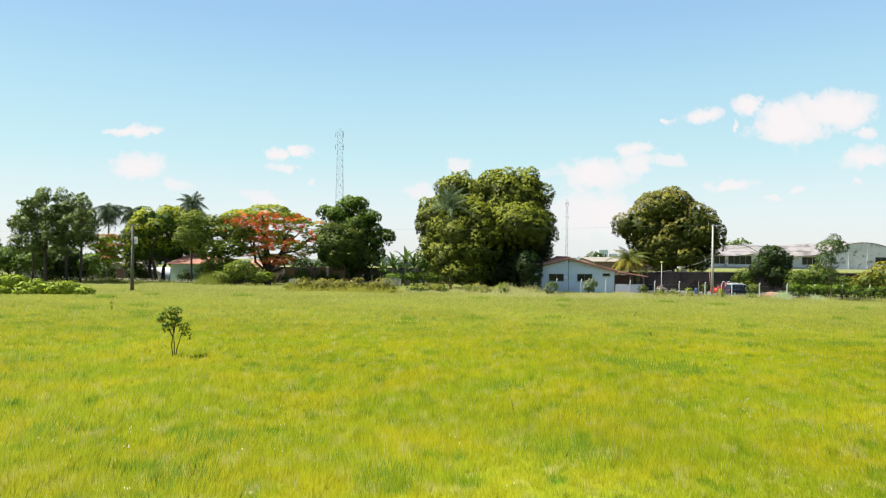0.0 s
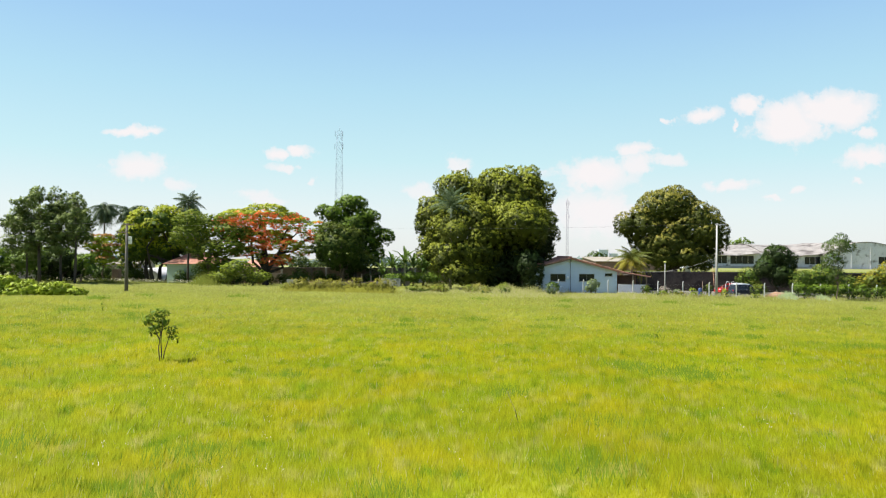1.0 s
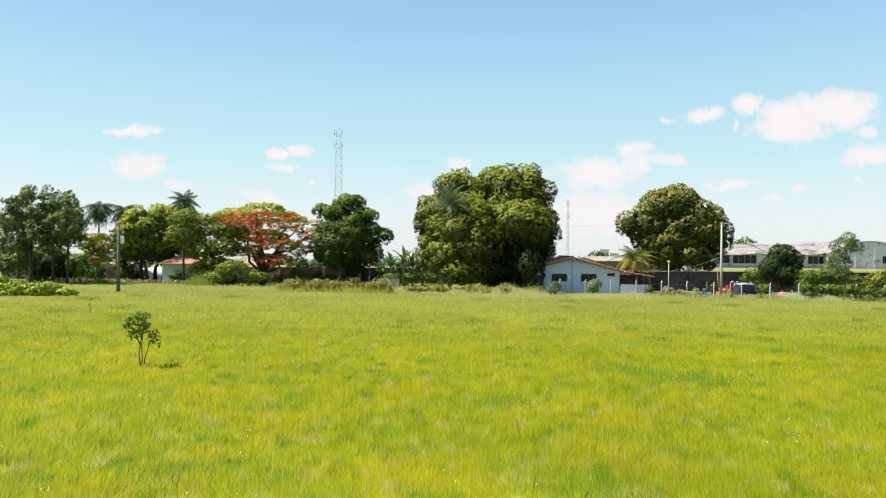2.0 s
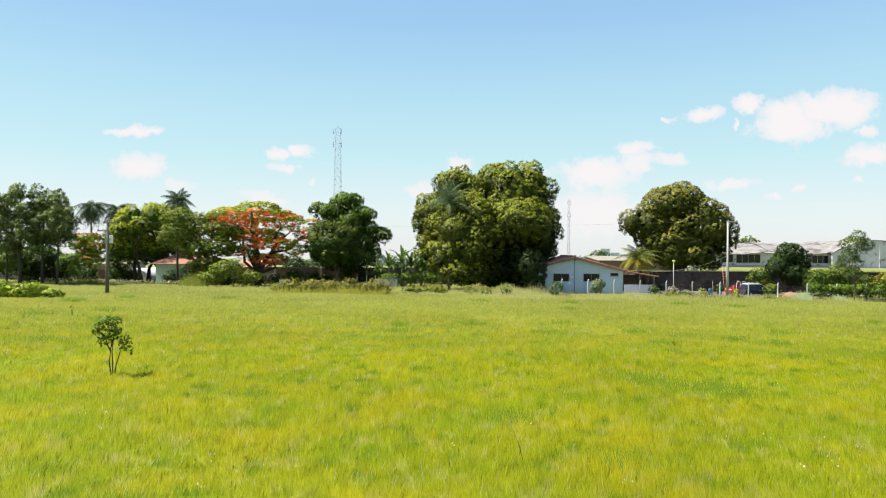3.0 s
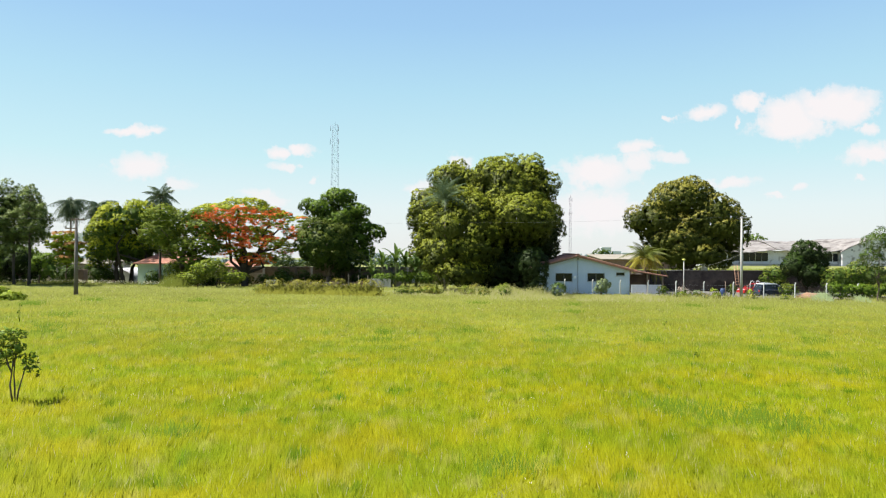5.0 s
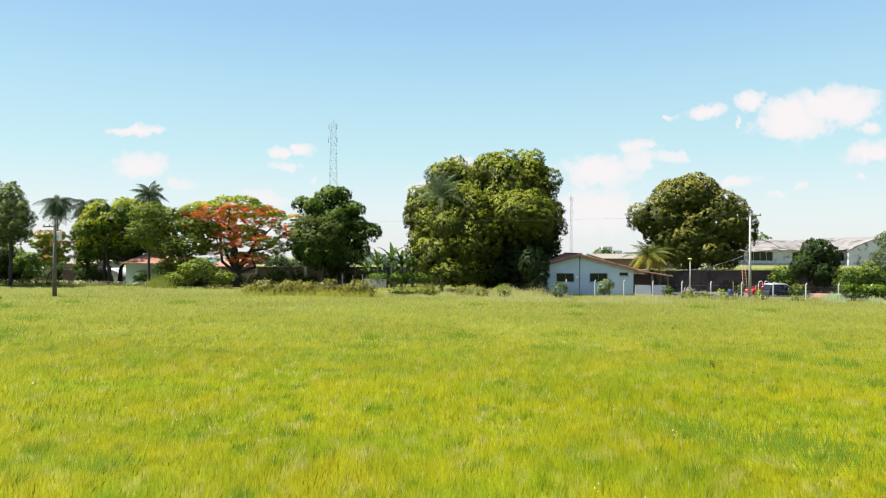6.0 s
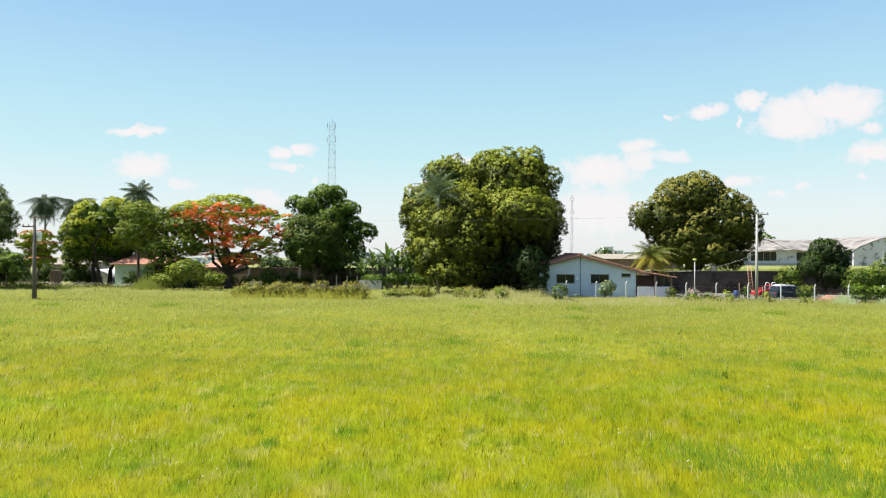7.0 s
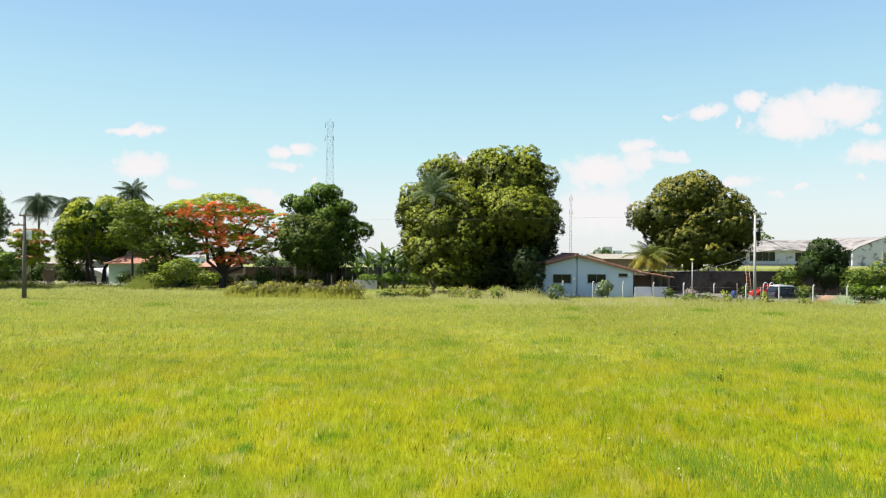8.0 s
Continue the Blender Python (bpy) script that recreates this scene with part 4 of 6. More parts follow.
# last three are added to fill the dark shade at the mango's foot
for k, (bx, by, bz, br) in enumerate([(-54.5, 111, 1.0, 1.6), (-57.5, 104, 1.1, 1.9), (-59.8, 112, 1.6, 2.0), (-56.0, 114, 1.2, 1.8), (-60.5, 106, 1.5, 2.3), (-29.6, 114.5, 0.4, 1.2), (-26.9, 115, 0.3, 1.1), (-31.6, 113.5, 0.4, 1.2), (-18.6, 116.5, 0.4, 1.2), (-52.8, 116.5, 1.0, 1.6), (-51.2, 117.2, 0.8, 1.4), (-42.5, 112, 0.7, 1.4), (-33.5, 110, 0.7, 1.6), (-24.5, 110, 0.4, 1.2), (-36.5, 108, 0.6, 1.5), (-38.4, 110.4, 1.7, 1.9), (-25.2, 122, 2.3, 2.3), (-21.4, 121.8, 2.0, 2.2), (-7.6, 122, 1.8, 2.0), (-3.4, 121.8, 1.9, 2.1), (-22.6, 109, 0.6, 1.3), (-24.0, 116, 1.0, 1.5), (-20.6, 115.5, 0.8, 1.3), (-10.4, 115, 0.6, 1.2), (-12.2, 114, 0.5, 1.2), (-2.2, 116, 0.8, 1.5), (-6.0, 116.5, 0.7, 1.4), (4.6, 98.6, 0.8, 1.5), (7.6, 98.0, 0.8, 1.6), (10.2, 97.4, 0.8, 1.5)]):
    shrub("shade_bush", bx, by, "dark green bush filling shaded gaps under trees", "bush", [(bx, bz, br, br * 0.9), (bx + 0.8 * br, bz - 0.3, br * 0.7, br * 0.6)], 190 + k, (DARK_LEAF, GREEN_LEAF), "bushes under the trees", young=0.3)
shrub("rounded_bush", 43.8, 99, "light green bush against the dark wall", "bush", [(44.2, 2.0, 1.7, 1.5), (42.8, 1.5, 1.0, 1.0), (44, 0.7, 1.6, 1.1)], 42, (GREEN_LEAF, LIME_LEAF), young=0.5, ragged=0.55, flat=0.6)
shrub("rounded_bush", 41.5, 90.6, "small green bush beside the dark car", "bush", [(41.5, 0.4, 1.1, 0.8)], 43, (GREEN_LEAF, LIME_LEAF), young=0.5, ragged=0.4)
shrub("hedge", 51.0, 93, "overgrown green hedge along the fence", "hedge", [(49.1, 2.0, 2.3, 1.5), (51.4, 2.4, 1.9, 1.7), (48.0, 1.0, 1.4, 1.2), (54.5, 1.2, 1.9, 1.4), (52, 0.6, 3, 1.1)], 44, (GREEN_LEAF, LIME_LEAF), young=0.4, ragged=0.6, tuft=0.42, leaves=10, length=0.16, width=0.08, flat=0.6)
shrub("croton_bush", 57.6, 92, "yellow-leaved garden bush beside the fence", "bush", [(57.4, 1.6, 2.1, 1.5), (59.3, 2.3, 1.9, 2.1), (55.5, 1.0, 1.1, 1.1), (62, 1.9, 2.4, 1.8)], 45, (OLIVE_LEAF, CROTON_LEAF), young=0.5, ragged=0.55, flat=0.6)
shrub("garden_bush", 19.5, 89.6, "light green papaya-like bush before the house", "bush", [(19.6, 1.15, 1.0, 0.5), (19.2, 0.6, 0.6, 0.45)], 46, (GREY_LEAF, GREY_LEAF), young=0.9, length=0.24, width=0.10, ragged=0.5)
shrub("small_shrub", 7.8, 86, "small upright green shrub in the grass", "bush", [(7.8, 0.55, 0.42, 0.6)], 47, (GREEN_LEAF, FEATHER_LEAF), young=0.4)
shrub("small_shrub", 13.6, 85.5, "grey-green shrub beside the fence end", "bush", [(13.6, 0.75, 0.62, 0.8)], 48, (GREY_LEAF, GREEN_LEAF), young=0.3, length=0.26, width=0.1)


# ---- young tree and weeds in the field ----
def make_sapling(x, y):
    rng = np.random.default_rng(61)
    ob = thing("sapling", x, y, "young broadleaf sapling standing alone in the grass", "tree")
    z0 = ground_z(x, y)
    stems = [((0, 0, -0.05), (-0.10, 0.02, 1.9)), ((0.04, 0.02, -0.05), (0.06, 0.03, 1.7)), ((0.10, 0.0, -0.05), (0.46, 0.0, 1.35)), ((-0.04, 0, 1.0), (-0.52, 0.05, 1.8)), ((0, 0, 1.2), (0.18, -0.05, 2.1))]
    for a, b in stems:
        part("stem", tube(limb_points(a, b, rng, 0.05, 5), [0.030, 0.026, 0.020, 0.015, 0.008], 6), BARK, ob)
    lobes = [(x - 0.20, y, z0 + 2.12, 0.34, 0.32, 0.32), (x - 0.55, y, z0 + 1.85, 0.24, 0.25, 0.24), (x + 0.12, y, z0 + 2.15, 0.22, 0.24, 0.24), (x + 0.14, y, z0 + 1.75, 0.20, 0.22, 0.2),
             (x - 0.30, y, z0 + 1.42, 0.26, 0.26, 0.2), (x - 0.05, y, z0 + 1.6, 0.24, 0.26, 0.24), (x + 0.50, y, z0 + 1.36, 0.20, 0.2, 0.22), (x + 0.62, y, z0 + 1.02, 0.12, 0.12, 0.14)]
    me = crown_mesh("leaves", lobes, (x, y, z0), rng, (OLIVE_LEAF, VINE_LEAF), spacing=0.17, clump=0.12, leaves=7, length=0.12, width=0.05, young=0.95, fill=0, ragged=0.3, under=0.6, tuft=0.14)
    part("leaves", me, None, ob)


make_sapling(-12.75, 32.3)


def make_weed(x, y, height, seed, label="small upright weed above the grass"):
    rng = np.random.default_rng(seed)
    ob = thing("weed", x, y, label, "weed", "weeds in the field")
    z0 = ground_z(x, y)
    for k in range(3):
        a, lean = 2.1 * k + seed, 0.16 * height * (k > 0)
        tip = (lean * math.cos(a), lean * math.sin(a), height * (1 - 0.22 * k))
        part("stem", tube([(0, 0, -0.05), (tip[0] * 0.3, tip[1] * 0.3, tip[2] * 0.5), tip], [0.011, 0.009, 0.004], 5), LUSH, ob)
    lobes = [(x + 0.05 * math.sin(9 * f), y, z0 + height * f, 0.05 * height + 0.02, 0.05 * height + 0.02, 0.07 * height) for f in (0.55, 0.92)]
    part("leaves", crown_mesh("leaves", lobes, (x, y, z0), rng, (VINE_LEAF, MOUND_LEAF), spacing=0.12, clump=0.05, leaves=4, length=0.10, width=0.035, young=0.5, fill=0, under=0.7, tuft=0.07), None, ob)


for k, (wx, wy, wh) in enumerate([(13.3, 43.4, 0.55), (16.4, 58, 0.4)]):
    make_weed(wx, wy, wh, 70 + k)

def dry_stalk(x, y):
    """A thin leaning stalk with a feathery head."""
    rng = np.random.default_rng(79)
    ob = thing("dry_stalk", x, y, "thin leaning dry stalk with a pale feathery head", "weed")
    part("stem", tube([(0, 0, -0.05), (-0.12, 0, 0.45), (-0.34, 0, 0.95)], [0.010, 0.008, 0.005], 5), BARK, ob)
    c = np.array([-0.34, 0, 0.95]) + 0.09 * rng.normal(size=(60, 3))
    me = quads_mesh("head", leaf_corners(c, rng.normal(size=c.shape) + np.array([-0.5, 0, 1]), rng.normal(size=c.shape), np.full(60, 0.09), np.full(60, 0.008)).reshape(-1, 3), 4, (PALE_GRASS,))
    part("head", me, None, ob)


dry_stalk(2.4, 22.2)
make_weed(-26.5, 54.6, 1.25, 77, "tall thin seedling above the grass")


# ---- palms and banana plants ----
def frond_mesh(length, leaflet, droop, width, seed, mat, pairs=40, hang=0.5):
    """One feathered frond along +x: a tapered rib and two rows of leaflets."""
    rng = np.random.default_rng(seed)
    bm = bmesh.new()
    pts, n = [], 9
    for i in range(n):
        s = i / (n - 1)
        pts.append(Vector((length * (s - 0.18 * droop * s * s), 0, length * (0.42 * s - droop * s * s))))
    add_tube(bm, pts, [0.05 * (1 - 0.85 * i / (n - 1)) for i in range(n)], 5)
    for i in range(pairs):
        s = 0.12 + 0.88 * i / (pairs - 1)
        f = s * (n - 1)
        k = min(int(f), n - 2)
        p = pts[k].lerp(pts[k + 1], f - k)
        d = (pts[k + 1] - pts[k]).normalized()
        ll = leaflet * (math.sin(math.pi * min(1, 0.15 + 0.85 * s)) * 0.8 + 0.2) * rng.uniform(0.8, 1.1)
        for side in (-1, 1):
            out = (Vector((0, side, 0)) + d * 0.55 + Vector((0, 0, rng.uniform(-0.1, 0.25) - hang * 0.4))).normalized()
            mid = p + out * ll * 0.5
            tip = p + out * ll * 0.9 - Vector((0, 0, hang * ll * 0.6))
            w = d * width * 0.5
            a, b, c, e = (bm.verts.new(q) for q in (p - w * 0.5, mid - w, mid + w, p + w * 0.5))
            t = bm.verts.new(tip)
            bm.faces.new((a, b, c, e))
            bm.faces.new((b, t, c))
    me = bpy.data.meshes.new("frond")
    bm.to_mesh(me)
    bm.free()
    me.materials.append(mat)
    return me


def palm(name, x, y, crown_z, label, seed, mat, count=16, length=3.2, leaflet=0.7, droop=0.55, width=0.10, trunk_r=0.16, hang=0.5, low=-35, high=75, bark=None, lean=0.0, upper=None):
    rng = np.random.default_rng(seed)
    z0 = ground_z(x, y)
    h = crown_z - z0
    ob = thing(name, x, y, label, "palm")
    pts = [(lean * (i / 6) ** 2, 0, -0.15 + (h + 0.15) * i / 6) for i in range(7)]
    part("trunk", tube(pts, [trunk_r * (1.25 - 0.09 * i) for i in range(7)], 9), bark or PALE_BARK, ob)
    meshes = [frond_mesh(length * f, leaflet, droop * g, width, seed + i, mat, hang=hang) for i, (f, g) in enumerate([(1, 1), (0.9, 0.8), (1.05, 1.15)])]
    fresh = [frond_mesh(length * f, leaflet, droop * g, width, seed + 5 + i, upper, hang=hang) for i, (f, g) in enumerate([(1, 1), (0.9, 0.8), (1.05, 1.15)])] if upper else meshes
    for i in range(count):
        f = new("frond", (fresh if i > 0.5 * count else meshes)[i % 3])
        f.parent = ob
        up = low + (high - low) * (i + 0.5) / count
        f.matrix_basis = pose(lean, 0, h - 0.1, 0, 0, i * 137.5 + rng.uniform(-15, 15)) @ pose(0, 0, 0, rng.uniform(-20, 20), -up + 20, 0)
    return ob


palm("queen_palm", -41.0, 111.0, 12.7, "tall palm with arching dark green fronds", 81, PALM_LEAF, 19, 2.8, 0.8, 0.72, 0.06, hang=1.1, low=-25, high=95, bark=DARK_BARK)
palm("queen_palm", -57.0, 116, 12.0, "tall palm with drooping dark feathery fronds", 82, PALM_LEAF, 24, 2.8, 1.0, 1.25, 0.06, hang=2.4, low=-70, high=90)
palm("queen_palm", -54.2, 119, 11.8, "tall palm with drooping fronds behind another", 83, PALM_LEAF, 22, 2.6, 1.0, 1.25, 0.06, hang=2.4, low=-70, high=90)
palm("queen_palm", 1.1, 95.6, 11.3, "grey-green palm rising among mango branches", 84, PLUME_LEAF, 32, 3.8, 0.85, 0.62, 0.035, hang=0.7, low=10, high=105)
palm("coconut_palm", 27.2, 99.5, 4.1, "short coconut palm with yellowing fronds", 85, COCO_LEAF, 26, 3.5, 0.85, 0.95, 0.06, trunk_r=0.2, hang=1.0, low=-15, high=92, upper=COCO_GREEN)


def banana_leaf_mesh(length, width, seed):
    rng = np.random.default_rng(seed)
    bm = bmesh.new()
    n, rows = 12, []
    for i in range(n):
        s = i / (n - 1)
        p = Vector((length * s * (1 - 0.2 * s), 0, length * (0.85 * s - 0.62 * s * s)))
        w = width * (math.sin(math.pi * min(1.0, 0.06 + 0.94 * s)) ** 0.6) * 0.5 if i < n - 1 else 0.02
        tear = rng.uniform(0.75, 1.0)
        rows.append([bm.verts.new(p + Vector((0.05, -w * tear, w * 0.25))), bm.verts.new(p), bm.verts.new(p + Vector((0.05, w * rng.uniform(0.75, 1), w * 0.25)))])
    for a, b in zip(rows, rows[1:]):
        bm.faces.new((a[0], a[1], b[1], b[0])).smooth = True
        bm.faces.new((a[1], a[2], b[2], b[1])).smooth = True
    add_tube(bm, [(r[1].co.x, 0, r[1].co.z - 0.02) for r in rows[::3]], [0.035, 0.028, 0.02, 0.01], 5)
    me = bpy.data.meshes.new("leaf")
    bm.to_mesh(me)
    bm.free()
    me.materials.append(BANANA_LEAF)
    return me


BANANA_LEAVES = [banana_leaf_mesh(3.3, 0.46, 3), banana_leaf_mesh(2.8, 0.42, 4), banana_leaf_mesh(3.7, 0.44, 5)]


def banana_plant(x, y, height, seed):
    rng = np.random.default_rng(seed)
    ob = thing("banana_plant", x, y, "green banana plant with torn arching leaves", "plant", "banana plants")
    part("stem", tube([(0, 0, -0.1), (0.03, 0, height * 0.5), (0.05, 0, height)], [0.16, 0.13, 0.09], 9), material("banana_stem", (0.16, 0.17, 0.06), (0.28, 0.26, 0.12), 0.7, 2.0) if "banana_stem" not in bpy.data.materials else bpy.data.materials["banana_stem"], ob)
    for i in range(17):
        leaf = new("leaf", BANANA_LEAVES[i % 3])
        leaf.parent = ob
        leaf.matrix_basis = pose(0.05, 0, height - 0.1 - 0.04 * i, 0, 0, i * 137.5 + rng.uniform(-20, 20)) @ pose(0, 0, 0, 0, 30 - 5.6 * i + rng.uniform(-10, 10), 0)


for k, (bx, by, bh) in enumerate([(-5.9, 106.6, 4.0), (-8.0, 108.5, 3.3), (-4.6, 108.2, 3.3), (-9.6, 109.4, 2.2), (-3.0, 107.4, 2.4)]):
    banana_plant(bx, by, bh, 90 + k)


# ---- tall grass clumps, flower strip, spiky plants ----
def grass_clump(name, x, y, spread, height, n, width, mat, label, seed, deep=1.0):
    rng = np.random.default_rng(seed)
    px, py = x + spread * rng.normal(size=n) * 0.5, y + deep * rng.normal(size=n) * 0.5
    tall = height * (0.35 + 0.65 * np.exp(-((px - x) / (0.75 * spread)) ** 2)) * (1 + 0.2 * np.sin(px * 5.1 + py * 3.3))
    me = quads_mesh("tuft", (blades(rng, px, py, tall, width, 0.4) - np.array([x, y, ground_z(x, y)])).reshape(-1, 3), 3, (mat,), None, soft_normals(rng, n))
    ob = thing(name, x, y, label, "grass")
    tagged(part("tuft", me, None, ob), "", "", "", "stuff")


grass_clump("reed_clump", -32.2, 95, 1.8, 1.9, 420, 0.04, TALL_GRASS, "tall pale green reed clump beside the bush", 101)
grass_clump("reed_clump", -34.2, 97, 1.2, 1.5, 300, 0.04, TALL_GRASS, "shorter reed clump with narrow blades", 102)
grass_clump("spiky_plant", 43.4, 86.8, 0.9, 1.0, 420, 0.10, GREY_LEAF, "grey-green spiky plant clump in the grass", 103)
grass_clump("spiky_plant", 47.4, 86.2, 0.5, 0.8, 260, 0.09, GREY_LEAF, "smaller grey-green spiky clump in the grass", 104)
grass_clump("reed_clump", -47.5, 97, 3.0, 0.9, 420, 0.04, TALL_GRASS, "rough tall grass before the pale building", 105)


def make_dry_grass():
    rng = np.random.default_rng(106)
    x = np.concatenate([gx + 0.5 * gs * rng.normal(size=520) for gx, gs in ((-17.2, 2.4), (-13.6, 2.6), (-10.6, 1.8), (-7.4, 1.7))])
    y = 84.2 + 0.8 * rng.normal(size=len(x))
    me = quads_mesh("dry_grass", blades(rng, x, y, 1.0, 0.05, 0.5).reshape(-1, 3), 3, (TUSSOCK,), None, soft_normals(rng, len(x)))
    tagged(new("dry_grass", me), "olive-brown dry grass standing among low bushes", "grass", "", "stuff")


make_dry_grass()


def make_flower_strip():
    rng = np.random.default_rng(111)
    x, y = rng.uniform(-57, -36, 1000), 101.5 + 1.6 * rng.normal(size=1000)
    z = np.array([ground_z(a, b) for a, b in zip(x, y)]) + rng.uniform(0.35, 0.75, 1000)
    c = np.stack([x, y, z], -1)
    white = leaf_corners(c, rng.normal(size=c.shape), np.array([0, 0, 1]) + 0.5 * rng.normal(size=c.shape), rng.uniform(0.06, 0.2, 1000), rng.uniform(0.05, 0.15, 1000))
    stalk = blades(rng, x, y, 0.6, 0.07, 0.2)
    stalk = np.concatenate([stalk, stalk[:, 2:3]], 1)
    me = quads_mesh("white_flowers", np.concatenate([white, stalk]).reshape(-1, 3), 4, (BUD, GRASS), np.r_[np.zeros(1000), np.ones(1000)])
    tagged(new("white_flowers", me), "strip of low white-flowering plants at the field's edge", "flowers", "", "stuff")


make_flower_strip()


def make_scrub():
    """Low broken scrub along the field's far edge."""
    rng = np.random.default_rng(115)
    for k in range(26):
        x = rng.uniform(-22, 9) if k < 20 else rng.uniform(26, 40)
        y = rng.uniform(87, 91) if x < 12 else rng.uniform(86, 88)
        s = rng.uniform(0.5, 1.0) * (1 if k < 20 else 0.6)
        shrub("low_scrub", x, y, "low ragged green scrub plant in rough grass", "bush", [(x, ground_z(x, y) + 0.40 * s, 1.1 * s, 0.42 * s), (x + 0.9 * s, ground_z(x, y) + 0.25 * s, 0.7 * s, 0.32 * s)], 120 + k,
              ((GREEN_LEAF, DRY_LEAF, GREEN_LEAF)[k % 3], (LIME_LEAF, FEATHER_LEAF, DRY_TIP)[k % 3]), "scrub along the field's edge", young=0.5, length=0.16, width=0.06, ragged=0.6, tuft=0.35)


make_scrub()


# ---- utility poles, wires, mast ----
def utility_pole(x, y, top, r, mat, label, arms, base=None):
    z0 = ground_z(x, y) if base is None else base
    ob = thing("utility_pole", x, y, label, "pole", "utility poles", z=z0)
    h = top - z0
    bm = bmesh.new()
    made = bmesh.ops.create_cone(bm, cap_ends=True, segments=10, radius1=r * 1.25, radius2=r * 0.7, depth=h + 0.3, matrix=Matrix.Translation((0, 0, (h - 0.3) / 2)))
    for f in bm.faces:
        f.smooth = len(f.verts) == 4
    part("shaft", bm, mat, ob)
    for z, x0, x1 in arms:
        arm = part("crossarm", box(x0, x1, -r - 0.10, -r + 0.02, z - z0 - 0.06, z - z0 + 0.06, 0.01), WOOD if mat is DARK_CONCRETE else CONCRETE, ob, "wooden crossarm" if mat is DARK_CONCRETE else "concrete crossarm")
        for f in (0.08, 0.5, 0.92):
            cx = x0 + (x1 - x0) * f
            part("insulator", tube([(cx, -r - 0.04, z - z0 + 0.05), (cx, -r - 0.04, z - z0 + 0.12), (cx, -r - 0.04, z - z0 + 0.22)], [0.03, 0.065, 0.03], 8), DARK_CONCRETE, arm)
    return ob


left_pole = utility_pole(-35.7, 78.3, 8.1, 0.17, DARK_CONCRETE, "dark weathered concrete utility pole with two crossarms", [(7.95, -0.35, 0.95), (7.1, -1.0, 0.2)])
utility_pole(35.4, 89.4, 9.15, 0.135, CONCRETE, "pale grey concrete utility pole with one crossarm", [(8.95, -0.25, 1.15)])
utility_pole(-92.0, 62.0, 9.2, 0.17, DARK_CONCRETE, "dark weathered concrete utility pole far along the line", [(9.05, -0.8, 0.8)])


def wire(a, b, sag, r, name="overhead_wire", label="thin dark overhead wire strung between poles", mat=None):
    a, b = Vector(a), Vector(b)
    pts = [a.lerp(b, i / 24) - Vector((0, 0, sag * 4 * (i / 24) * (1 - i / 24))) for i in range(25)]
    tagged(part(name, tube(pts, [r] * 25, 5), mat or WIRE, None), label, "wire", "overhead wires")


for dx, dz in ((-0.3, 0.16), (0.85, 0.16)):
    wire((-35.7 + dx, 78.1, 7.95 + dz), (35.45 + dx, 89.2, 8.95 + dz), 0.65, 0.003)
for dx in (-0.3, 0.3):
    wire((-35.7 + dx, 78.1, 8.11), (-92 + dx, 61.8, 9.2), 0.6, 0.005)
wire((-36.5, 78.1, 7.26), (-92.5, 61.8, 9.2), 0.9, 0.005)
wire((26.0, 93.4, 2.75), (35.4, 89.5, 4.75), 0.75, 0.013, "service_cable", "pale sagging service cable from pole to porch", CONCRETE)


def lattice_tower(name, x, y, top, w0, w1, step, r, label, mat, extras=()):
    z0 = ground_z(x, y)
    ob = thing(name, x, y, label, "tower")
    h = top - z0
    half = lambda z: (w0 + (w1 - w0) * z / h) / 2
    corners = ((-1, -1), (1, -1), (1, 1), (-1, 1))
    for sx, sy in corners:
        part("leg", tube([(sx * half(0), sy * half(0), -0.3), (sx * half(h), sy * half(h), h)], [r, r * 0.8], 6), mat, ob)
    levels = [i * h / step for i in range(step + 1)]
    for a, b in zip(levels, levels[1:]):
        bm = bmesh.new()
        for (ax, ay), (bx, by) in zip(corners, corners[1:] + corners[:1]):
            add_tube(bm, [(ax * half(a), ay * half(a), a), (bx * half(b), by * half(b), b)], [r * 0.6] * 2, 4)
            add_tube(bm, [(bx * half(a), by * half(a), a), (ax * half(b), ay * half(b), b)], [r * 0.6] * 2, 4)
            add_tube(bm, [(ax * half(b), ay * half(b), b), (bx * half(b), by * half(b), b)], [r * 0.6] * 2, 4)
        part("bracing", bm, mat, ob)
    for z, w in extras:
        for sx in (-1, 1):
            part("antenna", tube([(sx * w, -w, h - z - 1.2), (sx * w, -w, h - z + 1.2)], [0.11, 0.11], 6), mat, ob, "slim panel antenna")
    part("tip", tube([(0, 0, h), (0, 0, 1.025 * h)], [0.08, 0.04], 5), mat, ob)
    return ob


lattice_tower("lattice_tower", -44.7, 293, 56.5, 4.4, 2.0, 22, 0.042, "tall thin steel lattice telecom tower", TOWER_STEEL, ((1.5, 1.6), (7, 1.7)))
lattice_tower("lattice_mast", 76.3, 420, 37, 1.4, 1.0, 22, 0.042, "slender distant lattice radio mast, faded paint", RED_STEEL, ((2, 0.9), (10, 0.9)))


part("box", box(-0.16, 0.40, 0.16, 0.45, 5.40, 6.25, 0.03), WHITE_PAINT, left_pole, "white metal equipment box")
part("bracket", box(-0.05, 0.30, 0.10, 0.16, 5.75, 5.85), METAL, left_pole)


